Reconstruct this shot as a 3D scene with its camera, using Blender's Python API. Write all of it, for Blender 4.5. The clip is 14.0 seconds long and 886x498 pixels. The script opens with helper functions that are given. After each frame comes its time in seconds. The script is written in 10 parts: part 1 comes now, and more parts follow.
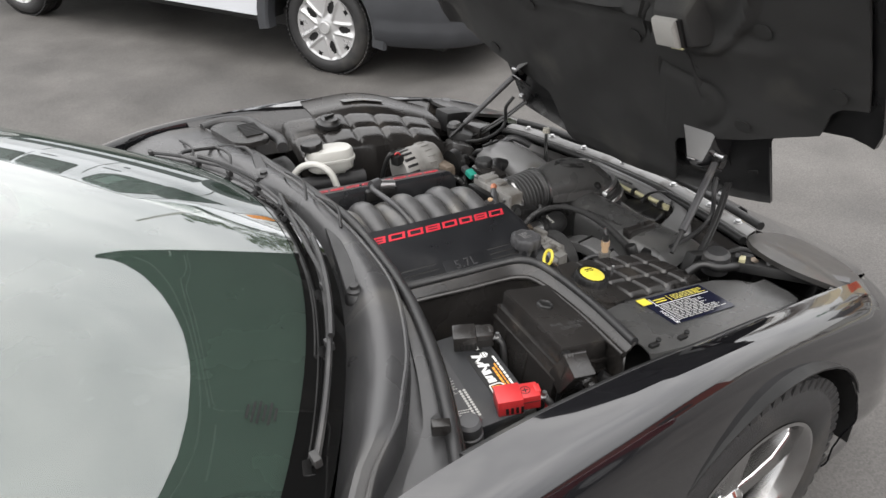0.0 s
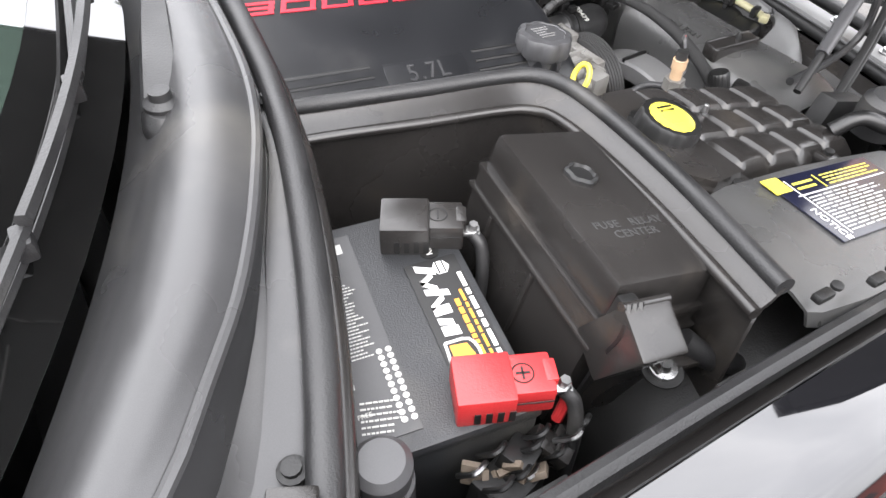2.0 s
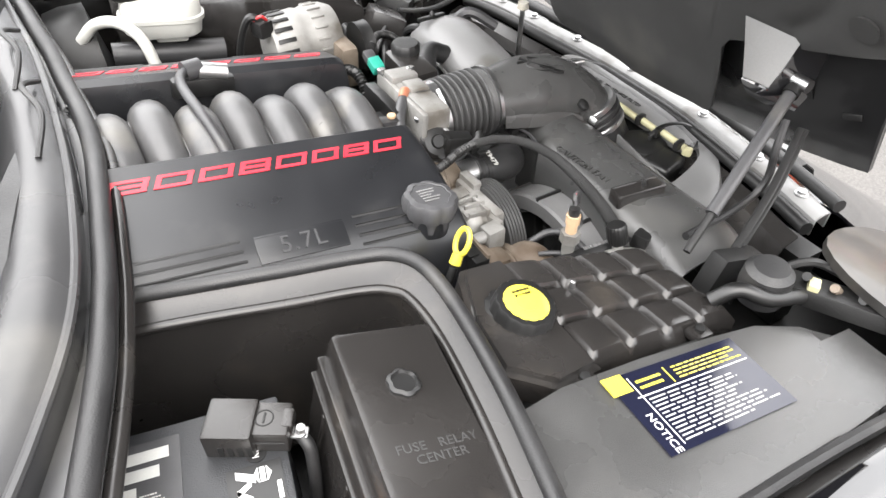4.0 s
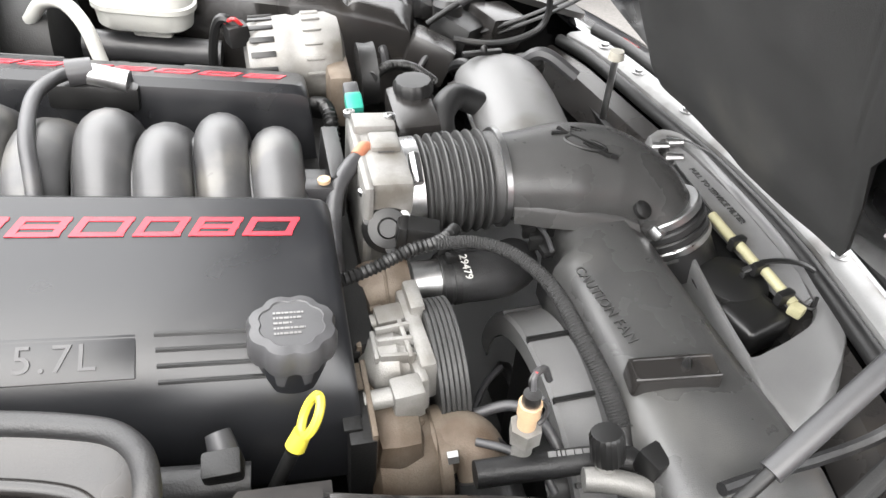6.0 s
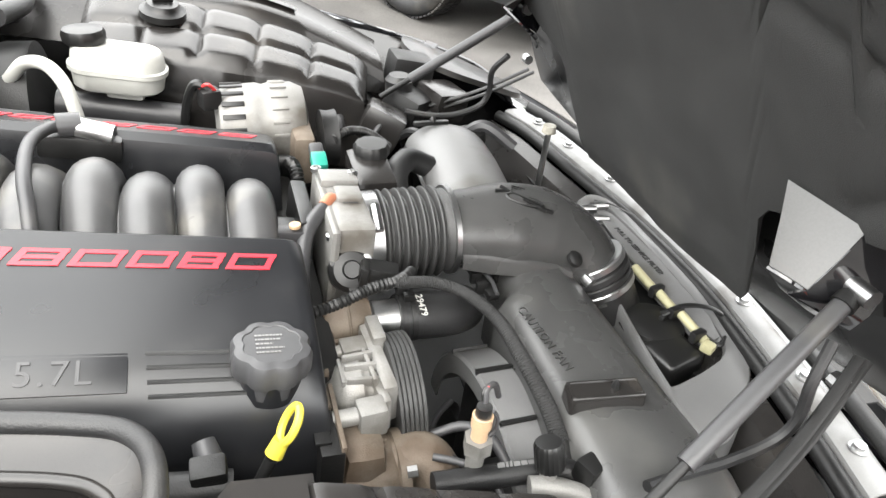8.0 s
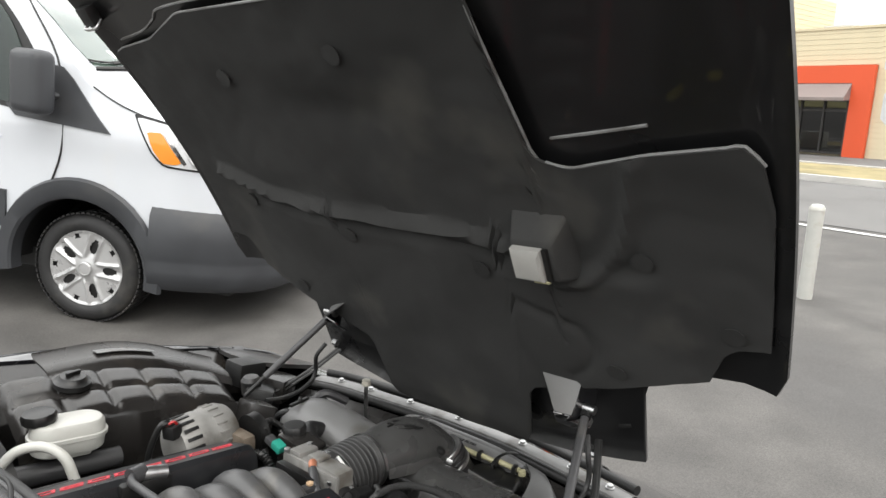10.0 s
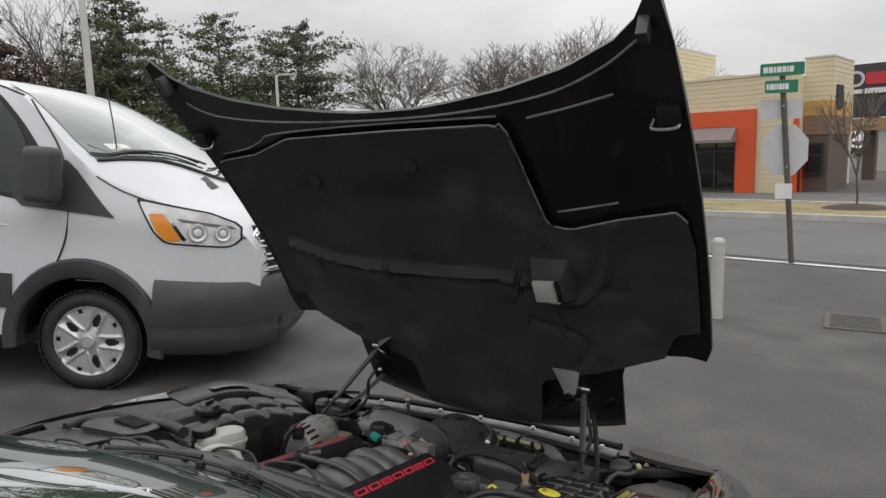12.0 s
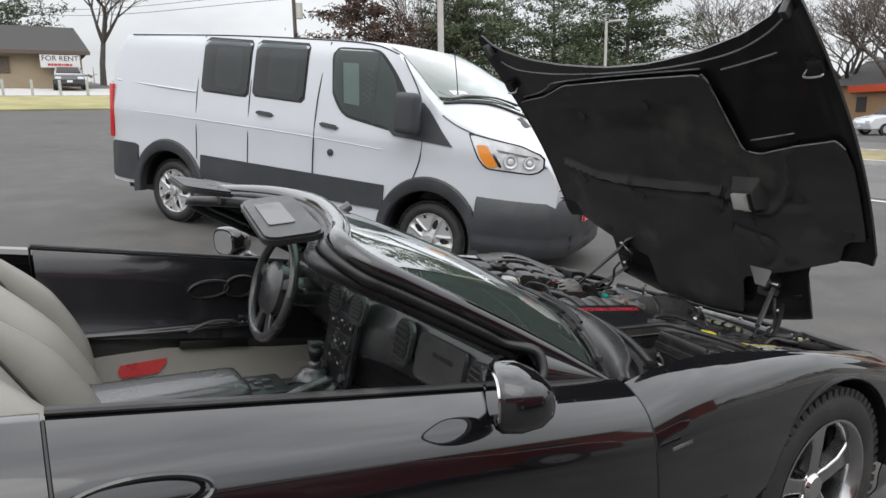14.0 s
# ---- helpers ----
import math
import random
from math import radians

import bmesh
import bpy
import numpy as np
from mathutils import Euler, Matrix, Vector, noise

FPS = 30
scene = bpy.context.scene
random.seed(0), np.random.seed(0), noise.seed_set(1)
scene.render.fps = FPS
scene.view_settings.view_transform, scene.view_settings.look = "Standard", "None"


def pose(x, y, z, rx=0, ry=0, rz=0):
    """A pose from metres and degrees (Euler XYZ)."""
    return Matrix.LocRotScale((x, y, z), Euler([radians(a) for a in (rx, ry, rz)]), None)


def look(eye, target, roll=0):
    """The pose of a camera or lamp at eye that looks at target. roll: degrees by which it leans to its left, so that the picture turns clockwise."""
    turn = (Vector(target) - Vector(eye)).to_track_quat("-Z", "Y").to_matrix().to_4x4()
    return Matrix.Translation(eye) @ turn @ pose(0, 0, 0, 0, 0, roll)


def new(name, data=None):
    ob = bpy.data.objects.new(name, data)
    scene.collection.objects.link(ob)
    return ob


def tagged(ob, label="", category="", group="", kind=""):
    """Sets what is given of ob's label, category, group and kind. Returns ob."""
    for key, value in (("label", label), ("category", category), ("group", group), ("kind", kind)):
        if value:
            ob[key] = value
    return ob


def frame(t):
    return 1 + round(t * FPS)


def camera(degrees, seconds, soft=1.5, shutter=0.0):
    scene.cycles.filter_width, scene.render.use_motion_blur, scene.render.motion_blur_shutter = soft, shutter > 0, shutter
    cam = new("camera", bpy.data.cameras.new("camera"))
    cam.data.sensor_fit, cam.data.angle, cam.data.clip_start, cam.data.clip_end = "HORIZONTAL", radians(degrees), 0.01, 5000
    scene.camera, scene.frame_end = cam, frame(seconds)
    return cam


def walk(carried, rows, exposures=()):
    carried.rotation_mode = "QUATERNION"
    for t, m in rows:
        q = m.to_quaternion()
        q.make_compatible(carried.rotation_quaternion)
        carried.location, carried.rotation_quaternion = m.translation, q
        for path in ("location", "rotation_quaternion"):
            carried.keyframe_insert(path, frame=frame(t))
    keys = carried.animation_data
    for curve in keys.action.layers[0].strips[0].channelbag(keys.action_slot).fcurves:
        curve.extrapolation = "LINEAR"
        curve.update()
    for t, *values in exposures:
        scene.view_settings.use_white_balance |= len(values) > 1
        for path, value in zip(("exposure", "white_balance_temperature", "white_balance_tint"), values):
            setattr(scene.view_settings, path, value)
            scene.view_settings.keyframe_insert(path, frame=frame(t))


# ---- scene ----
cam = camera(67.0, 14.0)
PATH = [
    (0, (-0.897, -1.326, 1.584), (-0.021, 0.109, 0.5), -5.0),
    (0.5, (-0.83, -1.219, 1.53), (0.073, 0.063, 0.289), -3.6),
    (1, (-0.681, -1.086, 1.414), (0.173, 0.204, 0.148), -1.6),
    (1.5, (-0.602, -0.955, 1.286), (0.177, 0.279, -0.082), 3.4),
    (2, (-0.561, -0.864, 1.175), (0.186, 0.256, -0.304), 1.9),
    (2.5, (-0.535, -0.825, 1.127), (0.199, 0.22, -0.412), 1.2),
    (3, (-0.483, -0.851, 1.144), (0.349, 0.232, -0.317), 2.1),
    (3.5, (-0.414, -0.887, 1.217), (0.395, 0.326, -0.152), 1.9),
    (4, (-0.356, -0.873, 1.277), (0.397, 0.378, -0.09), 0.6),
    (4.2, (-0.338, -0.839, 1.293), (0.415, 0.395, -0.089), -0.1),
    (6.3, (0.061, -0.655, 1.094), (0.361, 0.846, -0.193), 2.5),
    (6.5, (0.083, -0.657, 1.071), (0.335, 0.866, -0.201), 3.0),
    (7, (0.137, -0.656, 1.028), (0.292, 0.904, -0.214), 2.6),
    (7.5, (0.124, -0.67, 1.049), (0.353, 0.901, -0.167), 4.2),
    (8, (-0.032, -0.742, 1.153), (0.559, 0.806, 0.033), 5.9),
    (8.5, (-0.198, -0.813, 1.262), (0.805, 0.674, 0.377), 6.1),
    (9, (-0.394, -0.908, 1.327), (0.897, 0.473, 0.674), 2.6),
    (9.2, (-0.466, -0.928, 1.348), (0.894, 0.406, 0.739), 2.3),
    (11.3, (-1.203, -0.988, 1.525), (0.465, 0.093, 1.302), -0.5),
    (11.5, (-1.293, -0.998, 1.523), (0.388, 0.06, 1.291), -0.7),
    (12, (-1.431, -1.076, 1.538), (0.262, -0.046, 1.267), -1.5),
    (12.5, (-1.55, -1.239, 1.537), (-0.018, 0.013, 1.243), -0.3),
    (13, (-1.698, -1.399, 1.524), (-0.298, -0.008, 1.2), 0.4),
    (13.5, (-1.844, -1.601, 1.507), (-0.551, -0.127, 1.113), -1.5),
    (14, (-1.965, -1.898, 1.5), (-0.935, -0.231, 1.1), -0.9),
]
EXPOSURES = [(0, 0.83, 6750, 11), (1, 1.25, 6650, 12), (1.5, 1.55, 6550, 13), (2.5, 2.2, 6550, 12), (4, 2.12, 6750, 11), (6.5, 2.25, 6720, 10), (8, 2.2, 6780, 8.5), (9, 1.92, 6780, 8.5), (9.2, 1.72, 6780, 8.5), (11.3, -0.1, 6800, 9.5), (12, -0.3, 6750, 10), (12.5, -0.05, 6600, 10), (13, 0.05, 6550, 10), (14, 0.1, 6500, 10)]
walk(cam, [(t, look(eye, target, roll)) for t, eye, target, roll in PATH], EXPOSURES)

# ---- light ----
SUN_EL, SUN_AZ = radians(48), radians(200)
world = bpy.data.worlds.new("overcast")
scene.world = world
world.use_nodes = True
wn, wl = world.node_tree.nodes, world.node_tree.links
wn.clear()
w_out = wn.new("ShaderNodeOutputWorld")
w_bg = wn.new("ShaderNodeBackground")
w_sky = wn.new("ShaderNodeTexSky")
w_sky.sky_type = "NISHITA"
w_sky.sun_disc = False
w_sky.sun_elevation, w_sky.sun_rotation = SUN_EL, SUN_AZ
w_scale = wn.new("ShaderNodeVectorMath")
w_scale.operation = "SCALE"
w_scale.inputs[3].default_value = 0.10
w_tc = wn.new("ShaderNodeTexCoord")
w_map = wn.new("ShaderNodeMapping")
w_map.inputs["Scale"].default_value = (1.0, 1.0, 2.6)
w_noise = wn.new("ShaderNodeTexNoise")
w_noise.inputs["Scale"].default_value = 2.1
w_noise.inputs["Detail"].default_value = 6
w_noise.inputs["Roughness"].default_value = 0.55
w_noise.inputs["Distortion"].default_value = 0.3
w_ramp = wn.new("ShaderNodeValToRGB")
w_ramp.color_ramp.elements[0].position = 0.36
w_ramp.color_ramp.elements[0].color = (0.64, 0.652, 0.672, 1)
w_ramp.color_ramp.elements[1].position = 0.62
w_ramp.color_ramp.elements[1].color = (0.86, 0.87, 0.88, 1)
w_mix = wn.new("ShaderNodeMix")
w_mix.data_type = "RGBA"
w_mix.inputs[0].default_value = 0.90
wl.new(w_sky.outputs[0], w_scale.inputs[0])
wl.new(w_tc.outputs["Generated"], w_map.inputs[0])
wl.new(w_map.outputs[0], w_noise.inputs["Vector"])
wl.new(w_noise.outputs[0], w_ramp.inputs[0])
wl.new(w_scale.outputs[0], w_mix.inputs[6])
wl.new(w_ramp.outputs[0], w_mix.inputs[7])
w_sep = wn.new("ShaderNodeSeparateXYZ")
w_rise = wn.new("ShaderNodeMapRange")
w_rise.inputs["From Min"].default_value, w_rise.inputs["From Max"].default_value = 0.12, 0.62
w_rise.inputs["To Min"].default_value, w_rise.inputs["To Max"].default_value = 1.06, 2.6
w_lum = wn.new("ShaderNodeVectorMath")
w_lum.operation = "SCALE"
wl.new(w_tc.outputs["Generated"], w_sep.inputs[0])
wl.new(w_sep.outputs[2], w_rise.inputs[0])
wl.new(w_mix.outputs[2], w_lum.inputs[0])
wl.new(w_rise.outputs[0], w_lum.inputs[3])
wl.new(w_lum.outputs[0], w_bg.inputs[0])
w_bg.inputs[1].default_value = 1.0
wl.new(w_bg.outputs[0], w_out.inputs[0])
sun = new("sun", bpy.data.lights.new("sun", "SUN"))
sun.data.energy, sun.data.angle, sun.data.color = 0.7, radians(60), (1.0, 0.96, 0.90)
sun.matrix_world = look((0, 0, 0), (-math.cos(SUN_EL) * math.sin(SUN_AZ), -math.cos(SUN_EL) * math.cos(SUN_AZ), -math.sin(SUN_EL)))

# ---- materials ----
def mat(name, base, rough=0.5, metal=0.0, var=0.2, scale=12.0, bump=0.0, bscale=400.0, coat=0.0, rvar=0.1, stain=None, stain_at=0.6, stain_scale=5.0, spec=0.5):
    """A surface with tone variation at two scales, fine relief and, if given, patches of a second colour."""
    m = bpy.data.materials.new(name)
    m.use_nodes = True
    n, l = m.node_tree.nodes, m.node_tree.links
    b = n["Principled BSDF"]
    b.inputs["Metallic"].default_value = metal
    b.inputs["Specular IOR Level"].default_value = spec
    b.inputs["Coat Weight"].default_value = coat
    b.inputs["Coat Roughness"].default_value = 0.03
    b.inputs["Coat IOR"].default_value = 1.6
    tc = n.new("ShaderNodeTexCoord")
    big, small = n.new("ShaderNodeTexNoise"), n.new("ShaderNodeTexNoise")
    big.inputs["Scale"].default_value, big.inputs["Detail"].default_value = scale, 5
    small.inputs["Scale"].default_value, small.inputs["Detail"].default_value = bscale, 3
    l.new(tc.outputs["Object"], big.inputs["Vector"])
    l.new(tc.outputs["Object"], small.inputs["Vector"])
    mixn = n.new("ShaderNodeMath")
    mixn.operation = "MULTIPLY_ADD"
    mixn.inputs[1].default_value, mixn.inputs[2].default_value = 0.35, 0.0
    l.new(small.outputs[0], mixn.inputs[0])
    add = n.new("ShaderNodeMath")
    add.operation = "MULTIPLY_ADD"
    add.inputs[1].default_value = 0.65
    l.new(big.outputs[0], add.inputs[0])
    l.new(mixn.outputs[0], add.inputs[2])
    ramp = n.new("ShaderNodeValToRGB")
    e = ramp.color_ramp.elements
    e[0].position, e[1].position = 0.3, 0.7
    e[0].color = tuple(c * (1 - var) for c in base[:3]) + (1,)
    e[1].color = tuple(min(1, c * (1 + var)) for c in base[:3]) + (1,)
    l.new(add.outputs[0], ramp.inputs[0])
    col = ramp.outputs[0]
    if stain:
        sn, sr, sm = n.new("ShaderNodeTexNoise"), n.new("ShaderNodeValToRGB"), n.new("ShaderNodeMix")
        sn.inputs["Scale"].default_value, sn.inputs["Detail"].default_value = stain_scale, 8
        sr.color_ramp.elements[0].position, sr.color_ramp.elements[1].position = stain_at - 0.08, stain_at + 0.08
        sm.data_type = "RGBA"
        l.new(tc.outputs["Object"], sn.inputs["Vector"])
        l.new(sn.outputs[0], sr.inputs[0])
        l.new(sr.outputs[0], sm.inputs[0])
        l.new(col, sm.inputs[6])
        sm.inputs[7].default_value = tuple(stain[:3]) + (1,)
        col = sm.outputs[2]
    l.new(col, b.inputs["Base Color"])
    rr = n.new("ShaderNodeMapRange")
    rr.inputs["To Min"].default_value, rr.inputs["To Max"].default_value = max(0.0, rough - rvar), min(1.0, rough + rvar)
    rr.inputs["From Min"].default_value, rr.inputs["From Max"].default_value = 0.3, 0.7
    l.new(big.outputs[0], rr.inputs[0])
    l.new(rr.outputs[0], b.inputs["Roughness"])
    if bump:
        bp = n.new("ShaderNodeBump")
        bp.inputs["Strength"].default_value = bump
        bp.inputs["Distance"].default_value = 0.002
        l.new(small.outputs[0], bp.inputs["Height"])
        l.new(bp.outputs[0], b.inputs["Normal"])
    return m


def glass(name, tint, gloss=1.0, rough=0.0, lit_veil=0.0):
    """Thin tinted glass: what lies behind shows through, and the sky is mirrored by Fresnel."""
    m = bpy.data.materials.new(name)
    m.use_nodes = True
    n, l = m.node_tree.nodes, m.node_tree.links
    n.remove(n["Principled BSDF"])
    tr, gl, mx, fr, mu = (n.new("ShaderNode" + k) for k in ("BsdfTransparent", "BsdfGlossy", "MixShader", "Fresnel", "Math"))
    tr.inputs[0].default_value = tuple(tint) + (1,)
    gl.inputs["Roughness"].default_value = rough
    fr.inputs[0].default_value = 1.55
    mu.operation = "MULTIPLY"
    mu.use_clamp = True
    mu.inputs[1].default_value = gloss
    l.new(fr.outputs[0], mu.inputs[0])
    l.new(mu.outputs[0], mx.inputs[0])
    l.new(tr.outputs[0], mx.inputs[1])
    l.new(gl.outputs[0], mx.inputs[2])
    last = mx.outputs[0]
    if lit_veil:
        # a faint green diffuse veil painted in for the lit inside behind the glass
        df, mf = n.new("ShaderNodeBsdfDiffuse"), n.new("ShaderNodeMixShader")
        df.inputs[0].default_value = (0.42, 0.60, 0.50, 1)
        mf.inputs[0].default_value = lit_veil
        l.new(last, mf.inputs[1])
        l.new(df.outputs[0], mf.inputs[2])
        last = mf.outputs[0]
    l.new(last, n["Material Output"].inputs[0])
    return m


PAINT = mat("black_paint", (0.006, 0.006, 0.007), 0.08, 0, 0.2, 3, 0.0, 300, 1.0, 0.04, spec=0.4)
LIDP = mat("dull_black_lid", (0.018, 0.017, 0.016), 0.40, 0, 0.25, 5, 0.05, 800, 0.25, 0.1, (0.04, 0.037, 0.033), 0.6, 7)
PLASTIC = mat("black_plastic", (0.0175, 0.0163, 0.0156), 0.23, 0, 0.3, 6, 0.08, 1600, 0, 0.12, (0.034, 0.030, 0.026), 0.64, 9)
COVERP = mat("engine_cover_plastic", (0.012, 0.0125, 0.014), 0.32, 0, 0.25, 7, 0.05, 1800, 0, 0.08, (0.022, 0.022, 0.023), 0.66, 14)
COWLP = mat("cowl_plastic", (0.032, 0.032, 0.033), 0.27, 0, 0.35, 4, 0.10, 1500, 0, 0.12, (0.062, 0.060, 0.056), 0.62, 6)
GRAINP = mat("grained_plastic", (0.048, 0.048, 0.0475), 0.30, 0, 0.3, 8, 0.16, 900, 0, 0.12, (0.07, 0.069, 0.066), 0.66, 7)
RUNNERP = mat("intake_plastic", (0.060, 0.060, 0.061), 0.36, 0, 0.3, 14, 0.10, 1200, 0, 0.1, (0.12, 0.115, 0.105), 0.62, 11)
RUBBER = mat("rubber", (0.014, 0.014, 0.0145), 0.46, 0, 0.3, 12, 0.25, 500, 0, 0.12, (0.05, 0.048, 0.045), 0.66, 8)
TYRE = mat("tyre_rubber", (0.016, 0.016, 0.0165), 0.6, 0, 0.3, 10, 0.5, 300, 0, 0.1, (0.045, 0.042, 0.038), 0.64, 6)
ALU = mat("cast_aluminium", (0.22, 0.216, 0.206), 0.50, 0.35, 0.25, 18, 0.25, 700, 0, 0.12, (0.12, 0.11, 0.095), 0.60, 14)
RUSTALU = mat("stained_aluminium", (0.15, 0.122, 0.095), 0.6, 0.3, 0.35, 15, 0.25, 600, 0, 0.1, (0.075, 0.052, 0.035), 0.55, 12)
STEEL = mat("steel", (0.42, 0.42, 0.42), 0.34, 1.0, 0.2, 20, 0.1, 500)
CHROME = mat("chrome", (0.78, 0.78, 0.78), 0.06, 1.0, 0.05, 8, 0.0, 300, 0, 0.03)
RAILM = mat("silver_rail_paint", (0.19, 0.19, 0.188), 0.55, 0.0, 0.18, 8, 0.1, 900, 0.0, 0.1, (0.11, 0.105, 0.10), 0.62, 12)
LINER = mat("hood_liner_felt", (0.021, 0.021, 0.0205), 0.8, 0, 0.45, 5, 0.6, 900, 0, 0.05, (0.050, 0.048, 0.043), 0.64, 4)
HOODIN = mat("hood_inner_panel", (0.008, 0.008, 0.0085), 0.30, 0, 0.3, 4, 0.05, 900, 0.15, 0.08, (0.016, 0.016, 0.016), 0.62, 5)
YELLOW = mat("yellow_plastic", (0.62, 0.53, 0.06), 0.42, 0, 0.12, 20, 0.1, 400, 0, 0.1, (0.5, 0.44, 0.12), 0.64, 16)
RED = mat("red_plastic", (0.43, 0.026, 0.028), 0.35, 0, 0.15, 14, 0.15, 500)
REDINK = mat("red_lettering", (0.46, 0.025, 0.04), 0.4, 0, 0.12, 20, 0.05, 500)
WHITEP = mat("white_plastic", (0.42, 0.42, 0.395), 0.42, 0, 0.10, 8, 0.06, 700, 0, 0.06, (0.34, 0.32, 0.27), 0.64, 8)
TEAL = mat("teal_plastic", (0.02, 0.24, 0.18), 0.4, 0, 0.1, 20)
TANP = mat("tan_plastic", (0.42, 0.29, 0.18), 0.45, 0, 0.12, 20)
CREAMP = mat("cream_plastic", (0.33, 0.31, 0.19), 0.45, 0, 0.15, 20)
GREYP = mat("grey_plastic", (0.042, 0.042, 0.044), 0.40, 0, 0.25, 12, 0.10, 1200, 0, 0.1, (0.07, 0.067, 0.062), 0.66, 9)
NAVY = mat("navy_print", (0.008, 0.009, 0.020), 0.13, 0, 0.1, 10)
PAPER = mat("white_print", (0.66, 0.66, 0.65), 0.4, 0, 0.08, 14)
INKBLK = mat("black_print", (0.008, 0.008, 0.008), 0.4, 0, 0.1, 10)
ORANGE = mat("orange_print", (0.75, 0.30, 0.03), 0.4, 0, 0.1, 10)
DARK = mat("dark_metal", (0.009, 0.009, 0.009), 0.5, 0.2, 0.3, 12, 0.2, 500)
BATT = mat("battery_case", (0.022, 0.023, 0.025), 0.42, 0, 0.25, 9, 0.35, 700, 0, 0.1, (0.05, 0.048, 0.044), 0.64, 8)
BELT = mat("belt_rubber", (0.034, 0.034, 0.034), 0.5, 0, 0.2, 20, 0.3, 500)
BRAID = mat("braided_sleeve", (0.016, 0.016, 0.016), 0.6, 0, 0.3, 30, 1.0, 900)
VANW = mat("white_van_paint", (0.54, 0.56, 0.59), 0.16, 0, 0.03, 2, 0.0, 300, 0.7, 0.04, (0.55, 0.56, 0.57), 0.70, 3)
CLAD = mat("grey_cladding", (0.032, 0.034, 0.038), 0.45, 0, 0.2, 5, 0.4, 500, 0, 0.1, (0.05, 0.05, 0.05), 0.64, 3)
SILVER = mat("silver_hubcap", (0.46, 0.46, 0.46), 0.30, 0.5, 0.08, 10, 0.0, 300, 0, 0.06)
BEIGE = mat("light_grey_leather", (0.25, 0.238, 0.213), 0.45, 0, 0.1, 6, 0.35, 350, 0, 0.08)
BLACKL = mat("black_vinyl", (0.040, 0.040, 0.042), 0.24, 0, 0.25, 6, 0.2, 700, 0.35, 0.1)
AMBER = mat("amber_lens", (0.75, 0.26, 0.03), 0.12, 0, 0.08, 12, 0, 300, 0.6)
LAMPLENS = mat("frosted_lens", (0.42, 0.42, 0.40), 0.4, 0, 0.1, 20, 0.2, 500)
SATIN = mat("satin_grey_plastic", (0.13, 0.13, 0.13), 0.40, 0, 0.2, 8, 0.08, 1200, 0, 0.1, (0.08, 0.078, 0.072), 0.62, 10)
ALLOY = mat("polished_alloy", (0.50, 0.50, 0.50), 0.16, 1.0, 0.1, 9, 0.0, 300, 0, 0.06, (0.36, 0.35, 0.34), 0.66, 9)
TRIMB = mat("black_door_trim", (0.011, 0.011, 0.012), 0.32, 0, 0.25, 6, 0.3, 700, 0, 0.1)
DOORT = mat("satin_door_trim", (0.014, 0.014, 0.016), 0.20, 0, 0.25, 5, 0.12, 700, 0.3, 0.08)
LENS = mat("clear_lamp", (0.68, 0.69, 0.70), 0.14, 0.1, 0.25, 14, 0, 300, 0.8, 0.06)
REDLENS = mat("red_lens", (0.5, 0.01, 0.015), 0.12, 0, 0.1, 12, 0, 300, 0.6)
AGEDLENS = mat("aged_frosted_lens", (0.27, 0.265, 0.25), 0.45, 0, 0.1, 20, 0.2, 500)
PLATEM = mat("plate_sky_grey", (0.10, 0.10, 0.099), 0.45, 0, 0.15, 8)
FRIT = mat("ceramic_border", (0.004, 0.004, 0.004), 0.03, 0, 0.1, 10, 0.0, 300, 1.0, 0.01, spec=0.8)
GLASS_WS = glass("windscreen_glass", (0.52, 0.74, 0.61), 3.2, 0.0, 0.044)
GLASS_VAN = glass("van_side_glass", (0.48, 0.60, 0.56), 1.5)
GLASS_DARK = glass("privacy_glass", (0.40, 0.46, 0.46), 1.5)
GLASS_VANWS = glass("van_windscreen", (0.6, 0.72, 0.66), 4.0, 0.0, 0.08)
GLASS_SHOP = glass("shop_glass", (0.25, 0.27, 0.28), 1.6)
MIRROR = mat("mirror_face", (0.85, 0.86, 0.87), 0.02, 1.0, 0.02, 4, 0, 300, 0, 0.01)


def ground_mat(name, base, var, scale, bump, spots, crack=False):
    m = mat(name, base, 0.75, 0, var, scale, bump, 140, 0, 0.08, spots, 0.60, 0.45, 0.25)
    # stones of the aggregate, each with its own tone
    n, l = m.node_tree.nodes, m.node_tree.links
    b = n["Principled BSDF"]
    tc, vor, sep, rng, mul = (n.new("ShaderNode" + k) for k in ("TexCoord", "TexVoronoi", "SeparateColor", "MapRange", "VectorMath"))
    vor.inputs["Scale"].default_value = 180
    rng.inputs["To Min"].default_value, rng.inputs["To Max"].default_value = 0.86, 1.14
    mul.operation = "SCALE"
    l.new(tc.outputs["Object"], vor.inputs["Vector"])
    l.new(vor.outputs["Color"], sep.inputs[0])
    l.new(sep.outputs[0], rng.inputs[0])
    l.new(b.inputs["Base Color"].links[0].from_socket, mul.inputs[0])
    l.new(rng.outputs[0], mul.inputs[3])
    l.new(mul.outputs[0], b.inputs["Base Color"])
    return m


